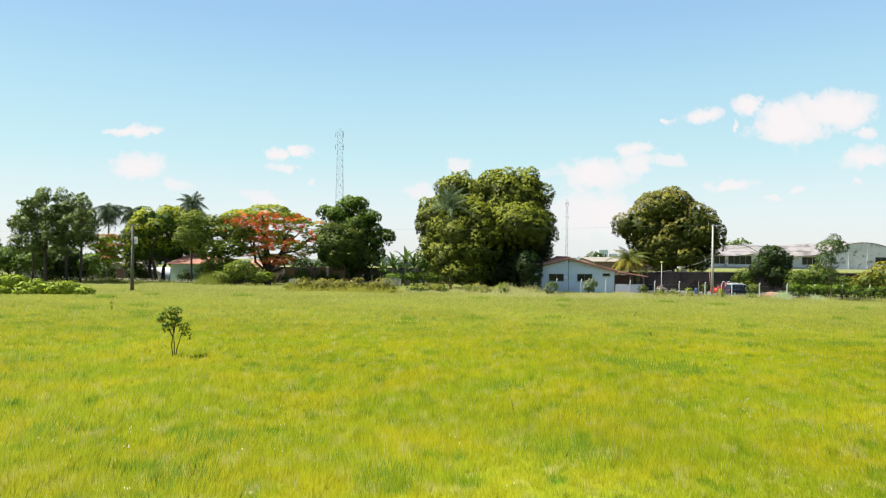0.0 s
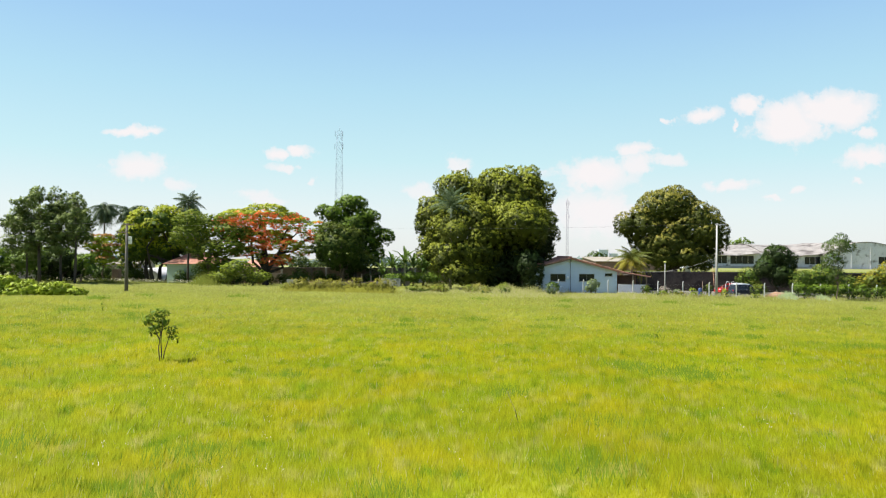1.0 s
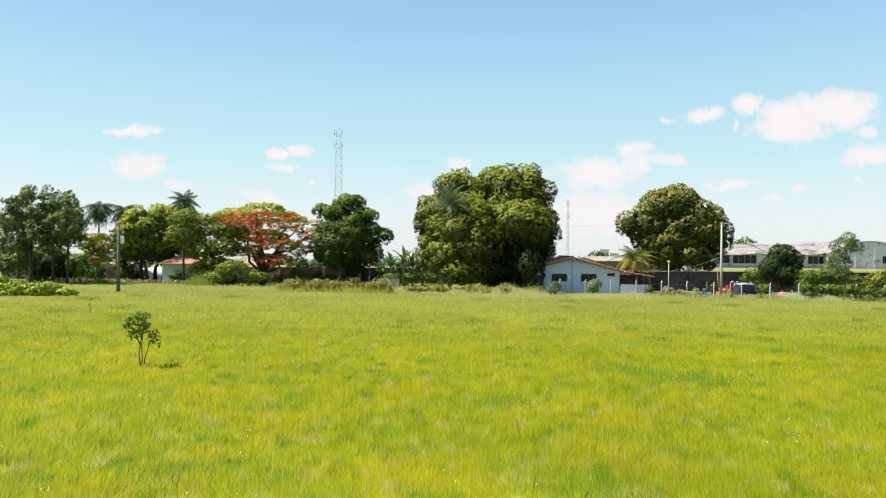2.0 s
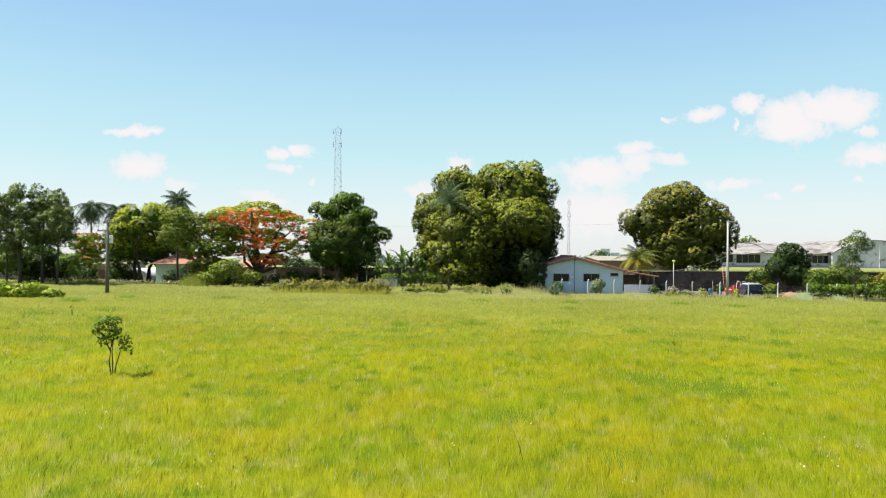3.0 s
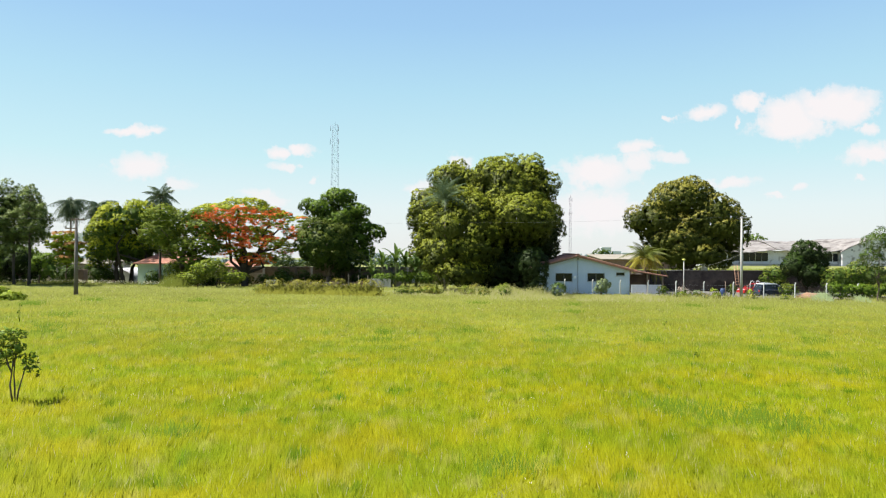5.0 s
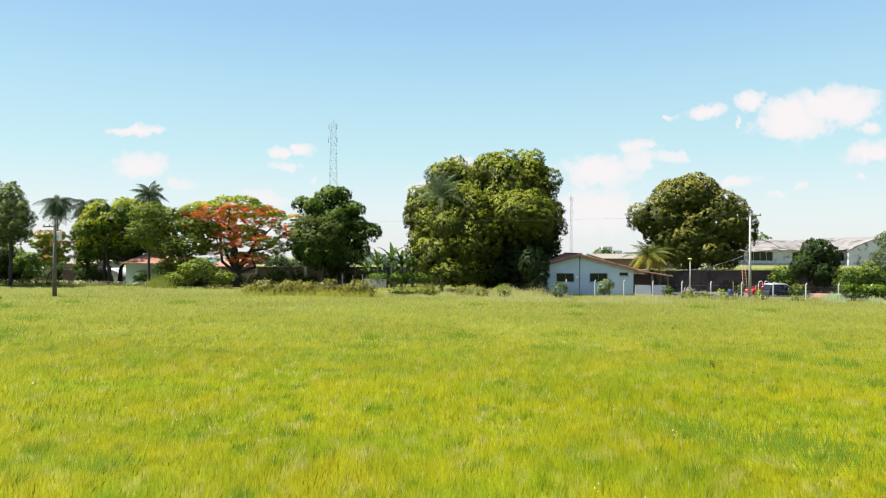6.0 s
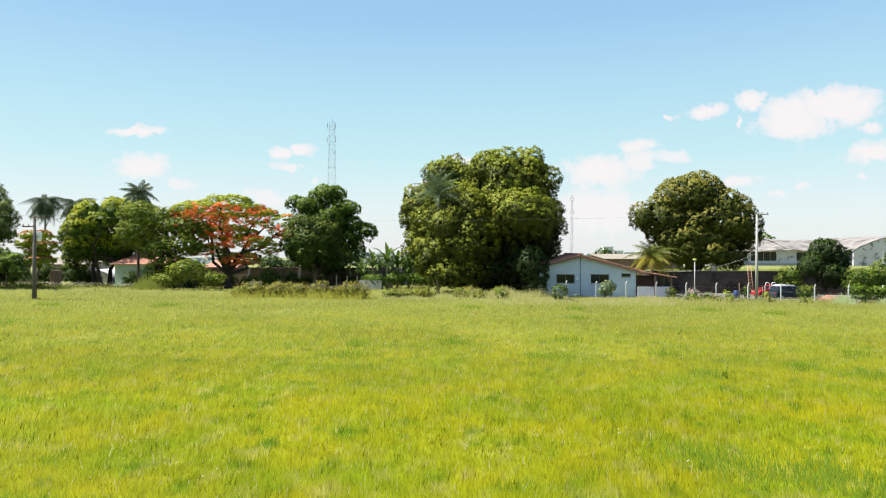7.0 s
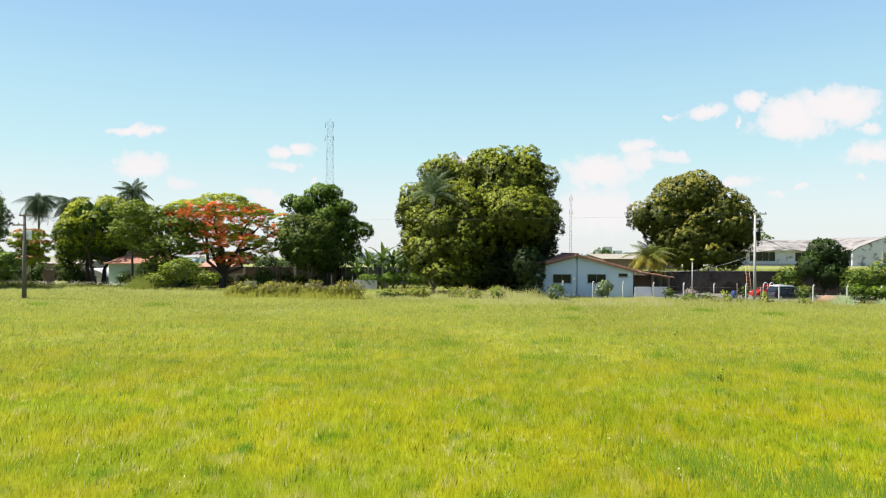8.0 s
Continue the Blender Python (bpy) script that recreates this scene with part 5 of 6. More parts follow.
# ---- blue house ----
def wall_with_openings(x0, x1, y0, y1, z0, top, openings):
    """A wall along x, y0 to y1 thick, with a sloping top given by top(x) and openings (x0, x1, z0, z1) through it."""
    xs = sorted({x0, x1, *[o[0] for o in openings], *[o[1] for o in openings], *[x for x in top if x0 < x < x1]})

    def height(x):
        k = sorted(top)
        for a, b in zip(k, k[1:]):
            if a <= x <= b:
                return top[a] + (top[b] - top[a]) * (x - a) / (b - a)
        return top[k[0]] if x < k[0] else top[k[-1]]

    bm = bmesh.new()

    def block(a, b, za, zb, ta, tb):
        vs = [bm.verts.new(p) for p in ((a, y0, za), (b, y0, zb), (b, y1, zb), (a, y1, za), (a, y0, ta), (b, y0, tb), (b, y1, tb), (a, y1, ta))]
        for f in ((0, 1, 5, 4), (1, 2, 6, 5), (2, 3, 7, 6), (3, 0, 4, 7), (4, 5, 6, 7), (3, 2, 1, 0)):
            bm.faces.new([vs[i] for i in f])

    for a, b in zip(xs, xs[1:]):
        holes = sorted([o for o in openings if o[0] <= a and o[1] >= b], key=lambda o: o[2])
        z = z0
        for o in holes:
            block(a, b, z, z, o[2], o[2])
            z = o[3]
        block(a, b, z, z, height(a), height(b))
    bmesh.ops.remove_doubles(bm, verts=bm.verts, dist=0.001)
    inner = [f for f in bm.faces if sum(1 for g in bm.faces if g is not f and (g.calc_center_median() - f.calc_center_median()).length < 1e-4)]
    bmesh.ops.delete(bm, geom=inner, context="FACES_ONLY")
    return bm


def window(parent, x0, x1, z0, z1, y, panes, frame_mat=None):
    w = part("window", box(x0 - 0.06, x1 + 0.06, y - 0.05, y + 0.10, z0 - 0.09, z0 - 0.012, 0.008), CONCRETE, parent, "window with dark panes")
    bm = bmesh.new()
    for a, b, c, d in ((x0, x0 + 0.05, z0, z1), (x1 - 0.05, x1, z0, z1), (x0 + 0.05, x1 - 0.05, z0, z0 + 0.05), (x0 + 0.05, x1 - 0.05, z1 - 0.05, z1)):
        add_box(bm, a, b, y + 0.06, y + 0.12, c, d)
    for i in range(1, panes):
        m = x0 + (x1 - x0) * i / panes
        add_box(bm, m - 0.02, m + 0.02, y + 0.065, y + 0.115, z0 + 0.05, z1 - 0.05)
    part("frame", bm, frame_mat or FRAME, w)
    for i in range(panes):
        a, b = x0 + 0.05 + (x1 - x0 - 0.1) * i / panes, x0 + 0.05 + (x1 - x0 - 0.1) * (i + 1) / panes
        part("pane", box(a + 0.02, b - 0.02, y + 0.085, y + 0.093, z0 + 0.05, z1 - 0.05), GLASS, w)
    return w


def tile_plane(p00, p10, p01, p11, across, thick=0.14, wave=0.05):
    """A ribbed roof plane: from eave p00-p10 to ridge p01-p11, ribs run up the slope."""
    bm = bmesh.new()
    p00, p10, p01, p11 = (Vector(p) for p in (p00, p10, p01, p11))
    nrm = (p10 - p00).cross(p01 - p00).normalized()
    if nrm.z < 0:
        nrm = -nrm
    top, bot = [], []
    n = across * 4
    for i in range(n + 1):
        s = i / n
        off = nrm * (wave * (math.sin(2 * math.pi * s * across) * 0.5 + 0.5) + thick)
        a, b = p00.lerp(p10, s), p01.lerp(p11, s)
        top.append((bm.verts.new(a + off), bm.verts.new(b + off)))
        bot.append((bm.verts.new(a), bm.verts.new(b)))
    for i in range(n):
        bm.faces.new((top[i][0], top[i + 1][0], top[i + 1][1], top[i][1]))
        bm.faces.new((bot[i][0], bot[i][1], bot[i + 1][1], bot[i + 1][0]))
        bm.faces.new((bot[i][0], bot[i + 1][0], top[i + 1][0], top[i][0]))
        bm.faces.new((top[i][1], top[i + 1][1], bot[i + 1][1], bot[i][1]))
    bm.faces.new((bot[0][0], top[0][0], top[0][1], bot[0][1]))
    bm.faces.new((bot[n][1], top[n][1], top[n][0], bot[n][0]))
    bmesh.ops.recalc_face_normals(bm, faces=bm.faces)
    return bm


def make_house():
    X, Y = 17.2, 93.0
    z0 = ground_z(X, Y)
    ob = thing("house", X, Y, "pale blue single-storey gabled house with clay roof", "house")
    g = lambda z: z - z0
    xl, xr, deep = -4.9, 6.25, 10.0
    ridge, eave_r, eave_l = g(4.42), g(2.80), g(3.15)
    top = {xl: eave_l, 0.0: ridge, xr: eave_r}
    holes = [(-2.72, -0.66, g(1.32), g(2.32)), (1.15, 3.24, g(1.34), g(2.34)), (4.62, 5.66, g(2.05), g(2.44))]
    wall = part("wall", wall_with_openings(xl, xr, 0.0, 0.2, -0.3, top, holes), BLUE_WALL, ob, "pale blue rendered front wall")
    part("wall", wall_with_openings(xl, xr, deep - 0.2, deep, -0.3, top, []), BLUE_WALL, ob, "pale blue rendered back wall")
    part("wall", box(xl, xl + 0.2, 0.2, deep - 0.2, -0.3, eave_l), BLUE_WALL, ob, "pale blue rendered side wall")
    part("wall", box(xr - 0.2, xr, 0.2, deep - 0.2, -0.3, eave_r), BROWN_WALL, ob, "brown brick side wall under the porch")
    part("floor", box(xl + 0.2, xr - 0.2, 0.2, deep - 0.2, -0.3, 0.02), YARD, ob)
    for x0, x1, za, zb in holes:
        window(ob, x0, x1, za, zb, 0.0, 2 if x1 - x0 > 1.5 else 1)
    sl = (ridge - eave_l) / -xl
    sr = (ridge - eave_r) / xr
    part("roof", tile_plane((xl - 0.7, -0.55, eave_l - 0.7 * sl), (xl - 0.7, deep + 0.4, eave_l - 0.7 * sl), (0, -0.55, ridge), (0, deep + 0.4, ridge), 40, 0.10), CLAY, ob, "weathered clay tile roof slope")
    part("roof", tile_plane((xr + 0.75, -0.55, eave_r - 0.75 * sr), (xr + 0.75, deep + 0.4, eave_r - 0.75 * sr), (0, -0.55, ridge), (0, deep + 0.4, ridge), 40, 0.10), CLAY, ob, "weathered clay tile roof slope")
    part("ridge_cap", tube([(0, -0.58, ridge + 0.16), (0, deep + 0.42, ridge + 0.16)], [0.12, 0.12], 8), CLAY, ob, "row of clay ridge tiles")
    # verge boards under the tile edge
    for xe, ze in ((xl - 0.7, eave_l - 0.7 * sl), (xr + 0.75, eave_r - 0.75 * sr)):
        bm = bmesh.new()
        a, b = Vector((0, -0.52, ridge)), Vector((xe, -0.52, ze))
        vs = [bm.verts.new(p + Vector((0, dy, dz))) for dy in (0, 0.05) for p, dz in ((a, -0.005), (b, -0.005), (b, -0.16), (a, -0.16))]
        for f in ((0, 1, 2, 3), (7, 6, 5, 4), (0, 4, 5, 1), (1, 5, 6, 2), (2, 6, 7, 3), (3, 7, 4, 0)):
            bm.faces.new([vs[i] for i in f])
        bmesh.ops.recalc_face_normals(bm, faces=bm.faces)
        part("bargeboard", bm, WOOD if xe < 0 else CLAY, ob, "dark bargeboard" if xe < 0 else "red-painted bargeboard")
    part("conduit", tube([(-0.02, -0.04, 0.0), (-0.02, -0.04, ridge - 0.35)], [0.035, 0.035], 8), FRAME, ob, "dark vertical conduit on the wall")
    part("wall_lamp", box(-0.1, 0.1, -0.16, -0.003, ridge - 0.45, ridge - 0.25, 0.02), FRAME, ob)
    part("meter_box", box(-4.2, -3.8, -0.14, -0.003, 1.4, 1.9, 0.02), CONCRETE, ob)
    part("air_unit", box(-0.9 + 0.35, -0.25, -0.22, -0.003, g(1.7), g(2.0), 0.03), WHITE_PAINT, ob, "small white wall unit")
    # porch
    pz0, pz1, px1 = g(2.72), g(1.98), 10.6
    part("porch_roof", tile_plane((px1, -0.7, pz1), (px1, 6.5, pz1), (xr + 0.45, -0.7, pz0 - 0.12), (xr + 0.45, 6.5, pz0 - 0.12), 28, 0.08), CLAY, ob, "low clay tile porch roof")
    for x, y in ((xr + 2.0, -0.45), (px1 - 0.5, -0.45), (px1 - 0.5, 2.5), (px1 - 0.5, 5.8)):
        zt = pz0 - 0.12 + (pz1 - pz0 + 0.12) * (x - xr - 0.45) / (px1 - xr - 0.45)
        part("porch_post", box(x - 0.08, x + 0.08, y - 0.08, y + 0.08, -0.3, zt - 0.01, 0.01), WOOD, ob)
    part("porch_wall", box(xr + 0.05, px1 - 0.65, -0.5, -0.35, -0.3, g(0.98), 0.01), WHITE_WALL, ob, "low white porch wall")
    part("porch_back_wall", box(xr + 0.01, px1 - 0.1, 6.0, 6.2, -0.3, g(2.0)), BROWN_WALL, ob, "brown brick wall inside the porch")
    part("porch_floor", box(xr + 0.01, px1, -0.3, 6.0, -0.3, 0.05), YARD, ob)
    return ob


make_house()


def make_sink(x, y):
    ob = thing("washing_machine", x, y, "white washing machine on the shaded porch", "appliance")
    part("body", box(-0.32, 0.32, -0.3, 0.3, 0.052, 1.75 - 0.7, 0.03), WHITE_PAINT, ob)
    part("lid", box(-0.30, 0.30, -0.28, 0.28, 1.055, 1.09, 0.01), WHITE_PAINT, ob)


make_sink(25.2, 94.6)


# ---- yard: fence posts, lamp, cars, ladder, dark wall ----
def fence_post(x, y):
    ob = thing("fence_post", x, y, "white concrete fence post with angled tip", "post", "fence posts along the yard")
    part("shaft", box(-0.055, 0.055, -0.055, 0.055, -0.3, 1.74, 0.012), WHITE_POST, ob)
    bm = box(-0.052, 0.052, -0.052, 0.052, 0.0, 0.28, 0.012)
    bmesh.ops.transform(bm, matrix=pose(0, 0, 1.69, 24, 0, 14), verts=bm.verts)
    part("tip", bm, WHITE_POST, ob, "angled whitewashed post tip")
    return ob


POSTS = [14.9, 18.1, 21.3, 24.5, 27.7, 30.9, 34.3, 37.8, 41.4, 45.0, 48.6, 52.2, 55.8, 59.4]
first = fence_post(POSTS[0], 89)
for px in POSTS[1:]:
    copy_thing(first, pose(px, 89, ground_z(px, 89), 0, 0, (px * 37) % 5 - 2.5))
for h in (0.5, 1.0, 1.5):
    pts = [(x, 88.92, ground_z(x, 89) + h) for x in POSTS]
    tagged(part("fence_wire", tube(pts, [0.0035] * len(pts), 4), METAL, None), "thin fence wire strung between concrete posts", "wire", "fence wires")
for px, py, ph in ((26.1, 90, 1.3), (34.0, 90.5, 1.9), (37.0, 91.5, 1.5)):
    ob = thing("wooden_stake", px, py, "thin weathered wooden stake in the yard", "post", "wooden stakes")
    part("shaft", tube([(0, 0, -0.2), (0.02, 0, ph * 0.5), (0.0, 0, ph)], [0.05, 0.045, 0.04], 6), WOOD, ob)


def fence_creeper():
    rng = np.random.default_rng(141)
    for k in range(9):
        x = 46.0 + 2.0 * k + rng.uniform(-0.4, 0.4)
        z = ground_z(x, 89)
        shrub("fence_creeper", x, 88.9, "tangled green creeper hanging on the wire fence", "creeper", [(x, z + 1.1, 1.35, 0.55, 0, 0.45), (x + 0.6, z + 0.6, 1.0, 0.6, 0, 0.45)], 150 + k,
              (DARK_LEAF if k % 2 else GREEN_LEAF, VINE_LEAF), "creepers on the fence", young=0.45, ragged=0.35, length=0.2)


fence_creeper()


def yard_lamp(x, y, top):
    ob = thing("yard_lamp", x, y, "thin yard lamp post with yellow-green head", "lamp")
    h = top - ground_z(x, y)
    part("post", tube([(0, 0, -0.2), (0, 0, h * 0.5), (0, 0, h - 0.1)], [0.06, 0.055, 0.05], 8), CONCRETE, ob)
    head = tube([(0, 0, h - 0.14), (0, 0, h - 0.05), (0, 0, h + 0.03), (0, 0, h + 0.09)], [0.06, 0.20, 0.22, 0.05], 12)
    part("head", head, LAMP_GREEN, ob, "yellow-green disc lamp head")


yard_lamp(28.5, 88.7, 4.1)


def car(x, y, turn, paint, roof_paint, label, length=4.1, height=1.5, width=1.7):
    """A hatchback facing +x before the turn: body, cabin glass, roof, wheels."""
    ob = thing("car", x, y, label, "car", "parked cars", turn=turn)
    L, W = length / 2, width / 2
    prof = [(-L, 0.30), (-L, 0.62), (-L + 0.08, 0.92), (-L + 0.35, 0.98), (L - 1.25, 0.98), (L - 0.3, 0.82), (L, 0.62), (L, 0.30)]
    bm = bmesh.new()
    rings = []
    for yy, inset, in ((-W, 0.10), (-W + 0.07, 0.0), (W - 0.07, 0.0), (W, 0.10)):
        rings.append([bm.verts.new((px * (1 - inset * 0.08), yy, pz - (inset * 0.5 if pz > 0.9 else 0))) for px, pz in prof])
    for a, b in zip(rings, rings[1:]):
        for i in range(len(prof)):
            j = (i + 1) % len(prof)
            bm.faces.new((a[i], a[j], b[j], b[i]))
    bm.faces.new(rings[0]), bm.faces.new(rings[-1][::-1])
    bmesh.ops.recalc_face_normals(bm, faces=bm.faces)
    part("body", bm, paint, ob)
    low = [(-L + 0.14, 0.97), (-L + 0.42, height - 0.08), (L - 1.9, height - 0.08), (L - 1.05, 0.97)]
    bm = bmesh.new()
    rings = [[bm.verts.new((px, s * (W - 0.05 - (0.17 if pz > 1.1 else 0.0)), pz)) for px, pz in low] for s in (-1, 1)]
    for i in range(4):
        j = (i + 1) % 4
        bm.faces.new((rings[0][i], rings[0][j], rings[1][j], rings[1][i]))
    bm.faces.new(rings[0]), bm.faces.new(rings[1][::-1])
    bmesh.ops.recalc_face_normals(bm, faces=bm.faces)
    part("cabin_glass", bm, GLASS, ob, "dark cabin windows")
    part("roof", box(-L + 0.50, L - 1.85, -W + 0.2, W - 0.2, height - 0.09, height, 0.03), roof_paint, ob)
    for s in (-1, 1):
        for a, b in (((-L + 0.22, 0.98), (-L + 0.56, height - 0.07)), ((0.0, 0.98), (-0.02, height - 0.07)), ((L - 1.17, 0.98), (L - 1.9, height - 0.07))):
            part("pillar", tube([(a[0], s * (W - 0.045), a[1]), (b[0], s * (W - 0.20), b[1])], [0.045, 0.045], 6), paint, ob)
        for wx in (-L + 0.75, L - 0.78):
            tyre = bmesh.new()
            bmesh.ops.create_cone(tyre, cap_ends=True, segments=20, radius1=0.31, radius2=0.31, depth=0.19, matrix=pose(wx, s * (W - 0.08), 0.31, 90, 0, 0))
            wheel = part("wheel", tyre, RUBBER, ob)
            rim = bmesh.new()
            bmesh.ops.create_cone(rim, cap_ends=True, segments=14, radius1=0.19, radius2=0.17, depth=0.2, matrix=pose(wx, s * (W - 0.075), 0.31, 90, 0, 0))
            part("rim", rim, METAL, wheel, "silver wheel rim")
        arc = [(-L + 0.42, s * (W - 0.24), height - 0.06), (-0.9, s * (W - 0.24), height + 0.05), (L - 2.2, s * (W - 0.24), height + 0.04), (L - 1.85, s * (W - 0.22), height - 0.06), (L - 1.15, s * (W - 0.10), 1.02)]
        part("roof_rail", tube(arc, [0.035] * 5, 6), roof_paint, ob)
        part("door_handle", box(-0.35, -0.17, s * (W + 0.012) - 0.012, s * (W + 0.012) + 0.012, 0.80, 0.84), FRAME, ob)
        part("mirror", box(L - 1.35, L - 1.2, s * (W + 0.06) - 0.07, s * (W + 0.06) + 0.07, 0.98, 1.10, 0.02), paint, ob)
        part("headlight", box(L - 0.16, L - 0.005, s * (W - 0.35) - 0.16, s * (W - 0.35) + 0.16, 0.66, 0.76, 0.02), SILVER_PAINT, ob)
        part("tail_light", box(-L - 0.01, -L + 0.1, s * (W - 0.2) - 0.1, s * (W - 0.2) + 0.1, 0.66, 0.86, 0.02), RED_PAINT, ob)
    return ob


car(40.75, 93.2, 8, NAVY_PAINT, SILVER_PAINT, "dark blue estate car with pale roof parked in yard", 4.2, 1.62)
car(40.1, 96.6, 190, RED_PAINT, RED_PAINT, "bright red hatchback parked behind the pole", 3.7, 1.42)


def make_ladder(x, y, h):
    ob = thing("ladder", x, y, "orange wooden ladder leaning against the dark wall", "ladder")
    lean = 0.85
    for s in (-0.24, 0.24):
        part("rail", tube([(s, 0, 0), (s * 0.85, lean, h)], [0.03, 0.026], 6), LADDER_WOOD, ob)
    n = 10
    for i in range(1, n):
        f = i / n
        part("rung", tube([(-0.24 * (1 - 0.15 * f), lean * f, h * f), (0.24 * (1 - 0.15 * f), lean * f, h * f)], [0.022, 0.022], 6), LADDER_WOOD, ob)


make_ladder(39.6, 99.95, 3.75)


def garden_plants():
    """Small plants set out along the inside of the fence."""
    for k, (x, h, w, mats, label) in enumerate((
            (26.5, 1.25, 0.85, (GREEN_LEAF, OLIVE_LEAF), "loose olive-green garden shrub behind the fence"),
            (29.0, 1.05, 0.75, (GREEN_LEAF, BLOSSOM), "small shrub with pale pink blossom by the lamp"),
            (30.5, 0.70, 0.95, (GREEN_LEAF, GREY_LEAF), "low grey-green garden shrub behind the fence"),
            (32.8, 0.85, 0.65, (OLIVE_LEAF, MOUND_LEAF), "small bright green garden shrub in the yard"),
            (34.6, 1.50, 0.55, (DARK_LEAF, OLIVE_LEAF), "narrow dark shrub before the yard wall"),
            (37.0, 0.70, 0.60, (OLIVE_LEAF, MOUND_LEAF), "small bright green shrub near the cars"))):
        z = ground_z(x, 90.2)
        shrub("garden_shrub", x, 90.2 + 0.3 * (k % 2), label, "bush", [(x, z + 0.55 * h, w, 0.5 * h), (x + 0.5 * w, z + 0.35 * h, 0.6 * w, 0.35 * h)], 300 + k, mats, "shrubs along the fence", young=0.45, ragged=0.6, tuft=0.32)
    ob = thing("drum", 34.4, 92.2, "small blue plastic drum standing in the yard", "drum", z=ground_z(34.4, 92.2) + 0.14)
    part("body", tube([(0, 0, 0), (0, 0, 0.06), (0, 0, 0.4), (0, 0, 0.74), (0, 0, 0.8)], [0.26, 0.29, 0.31, 0.29, 0.25], 14), BLUE_PLASTIC, ob)
    part("lid", tube([(0, 0, 0.802), (0, 0, 0.85)], [0.27, 0.25], 14), BLUE_PLASTIC, ob)


garden_plants()


def make_bike_rack(x, y):
    ob = thing("white_rail", x, y, "small white tubular rail beside the cars", "rail")
    for dx in (-0.55, 0.15):
        pts = [(dx, 0, -0.1), (dx, 0, 1.4), (dx + 0.1, 0, 1.75), (dx + 0.28, 0, 1.85), (dx + 0.46, 0, 1.75), (dx + 0.55, 0, 1.4), (dx + 0.55, 0, -0.1)]
        part("hoop", tube(pts, [0.03] * 7, 7), WHITE_PAINT, ob)


make_bike_rack(39.5, 95.1)

structure("wall_yard", box(27.6, 66.0, 101.0, 101.2, -1.2, 2.45), DARK_WALL, "dark charcoal rendered yard wall")
structure("wall_yard_end", box(27.4, 27.6, 101.0, 122.0, -1.2, 2.45), DARK_WALL, "dark charcoal rendered yard wall")
bm = bmesh.new()
add_box(bm, 27.6, 66.0, 100.96, 101.24, 2.45, 2.53, 0.01)
structure("wall_yard_coping", bm, DARK_CONCRETE, "thin grey coping on the yard wall")


def make_yard():
    bm = bmesh.new()
    x0, x1, y0, y1 = 23.6, 56.0, 89.6, 100.9
    rows = []
    for j in range(7):
        y = y0 + (y1 - y0) * j / 6
        rows.append([bm.verts.new((x0 + (x1 - x0) * i / 14, y + (0.4 * math.sin(i * 1.7) if j == 0 else 0), ground_z(x0 + (x1 - x0) * i / 14, y) + 0.14)) for i in range(15)])
    for a, b in zip(rows, rows[1:]):
        for i in range(14):
            bm.faces.new((a[i], a[i + 1], b[i + 1], b[i]))
    structure("yard", bm, YARD, "worn pale concrete yard beside the house")


make_yard()


def make_bank():
    """The grassy bank behind the dark wall, up to the warehouse."""
    rng = np.random.default_rng(161)
    bm = bmesh.new()
    rows = []
    for j in range(8):
        y = 103 + 12 * j
        rows.append([bm.verts.new((28 + 12 * i, y, 1.2 * smooth(101, 125, y) + 0.25 * noise.noise(Vector((i, j, 3))))) for i in range(11)])
    for a, b in zip(rows, rows[1:]):
        for i in range(10):
            bm.faces.new((a[i], a[i + 1], b[i + 1], b[i])).smooth = True
    structure("bank", bm, GROUND, "grassy bank rising behind the yard wall")
    x, y = rng.uniform(28, 120, 9000), rng.uniform(112, 150, 9000)
    tri = blades(rng, x, y, 0.55, 0.20, 0.4)
    tri[:, :, 2] += (0.0113 * np.clip(x, -90, 90) + 1.05)[:, None]
    me = quads_mesh("bank_grass", tri.reshape(-1, 3), 3, (BANK_GRASS,), None, soft_normals(rng, len(tri)))
    tagged(new("bank_grass", me), "tall light green grass on the bank", "grass", "", "stuff")


make_bank()


def white_pillar(x, y):
    """A tapered white pillar with a rough cap, behind the yard wall."""
    ob = thing("white_pillar", x, y, "tapered white concrete pillar under the mango tree", "pillar", z=0.4)
    bm = bmesh.new()
    bmesh.ops.create_cone(bm, cap_ends=True, segments=4, radius1=0.75, radius2=0.34, depth=3.2, matrix=pose(0, 0, 1.6, 0, 0, 45))
    part("shaft", bm, WHITE_PAINT, ob)
    part("cap", box(-0.5, 0.5, -0.3, 0.3, 3.204, 3.34, 0.03), WHITE_PAINT, ob)
    part("finial", tube([(0, 0, 3.34), (0, 0, 3.6), (0, 0, 3.85)], [0.14, 0.2, 0.05], 8), WHITE_PAINT, ob)


white_pillar(40.2, 113.2)


def earth_heap(x, y):
    ob = thing("earth_heap", x, y, "small heap of reddish bare earth by the fence", "heap")
    bm = bmesh.new()
    bmesh.ops.create_icosphere(bm, subdivisions=3, radius=1.0)
    for v in bm.verts:
        k = 1 + 0.25 * noise.noise(v.co * 2)
        v.co = Vector((v.co.x * 1.5 * k, v.co.y * 0.9 * k, max(-0.3, v.co.z * 0.75 * k)))
    for f in bm.faces:
        f.smooth = True
    part("soil", bm, EARTH, ob)


earth_heap(43.6, 90.2)


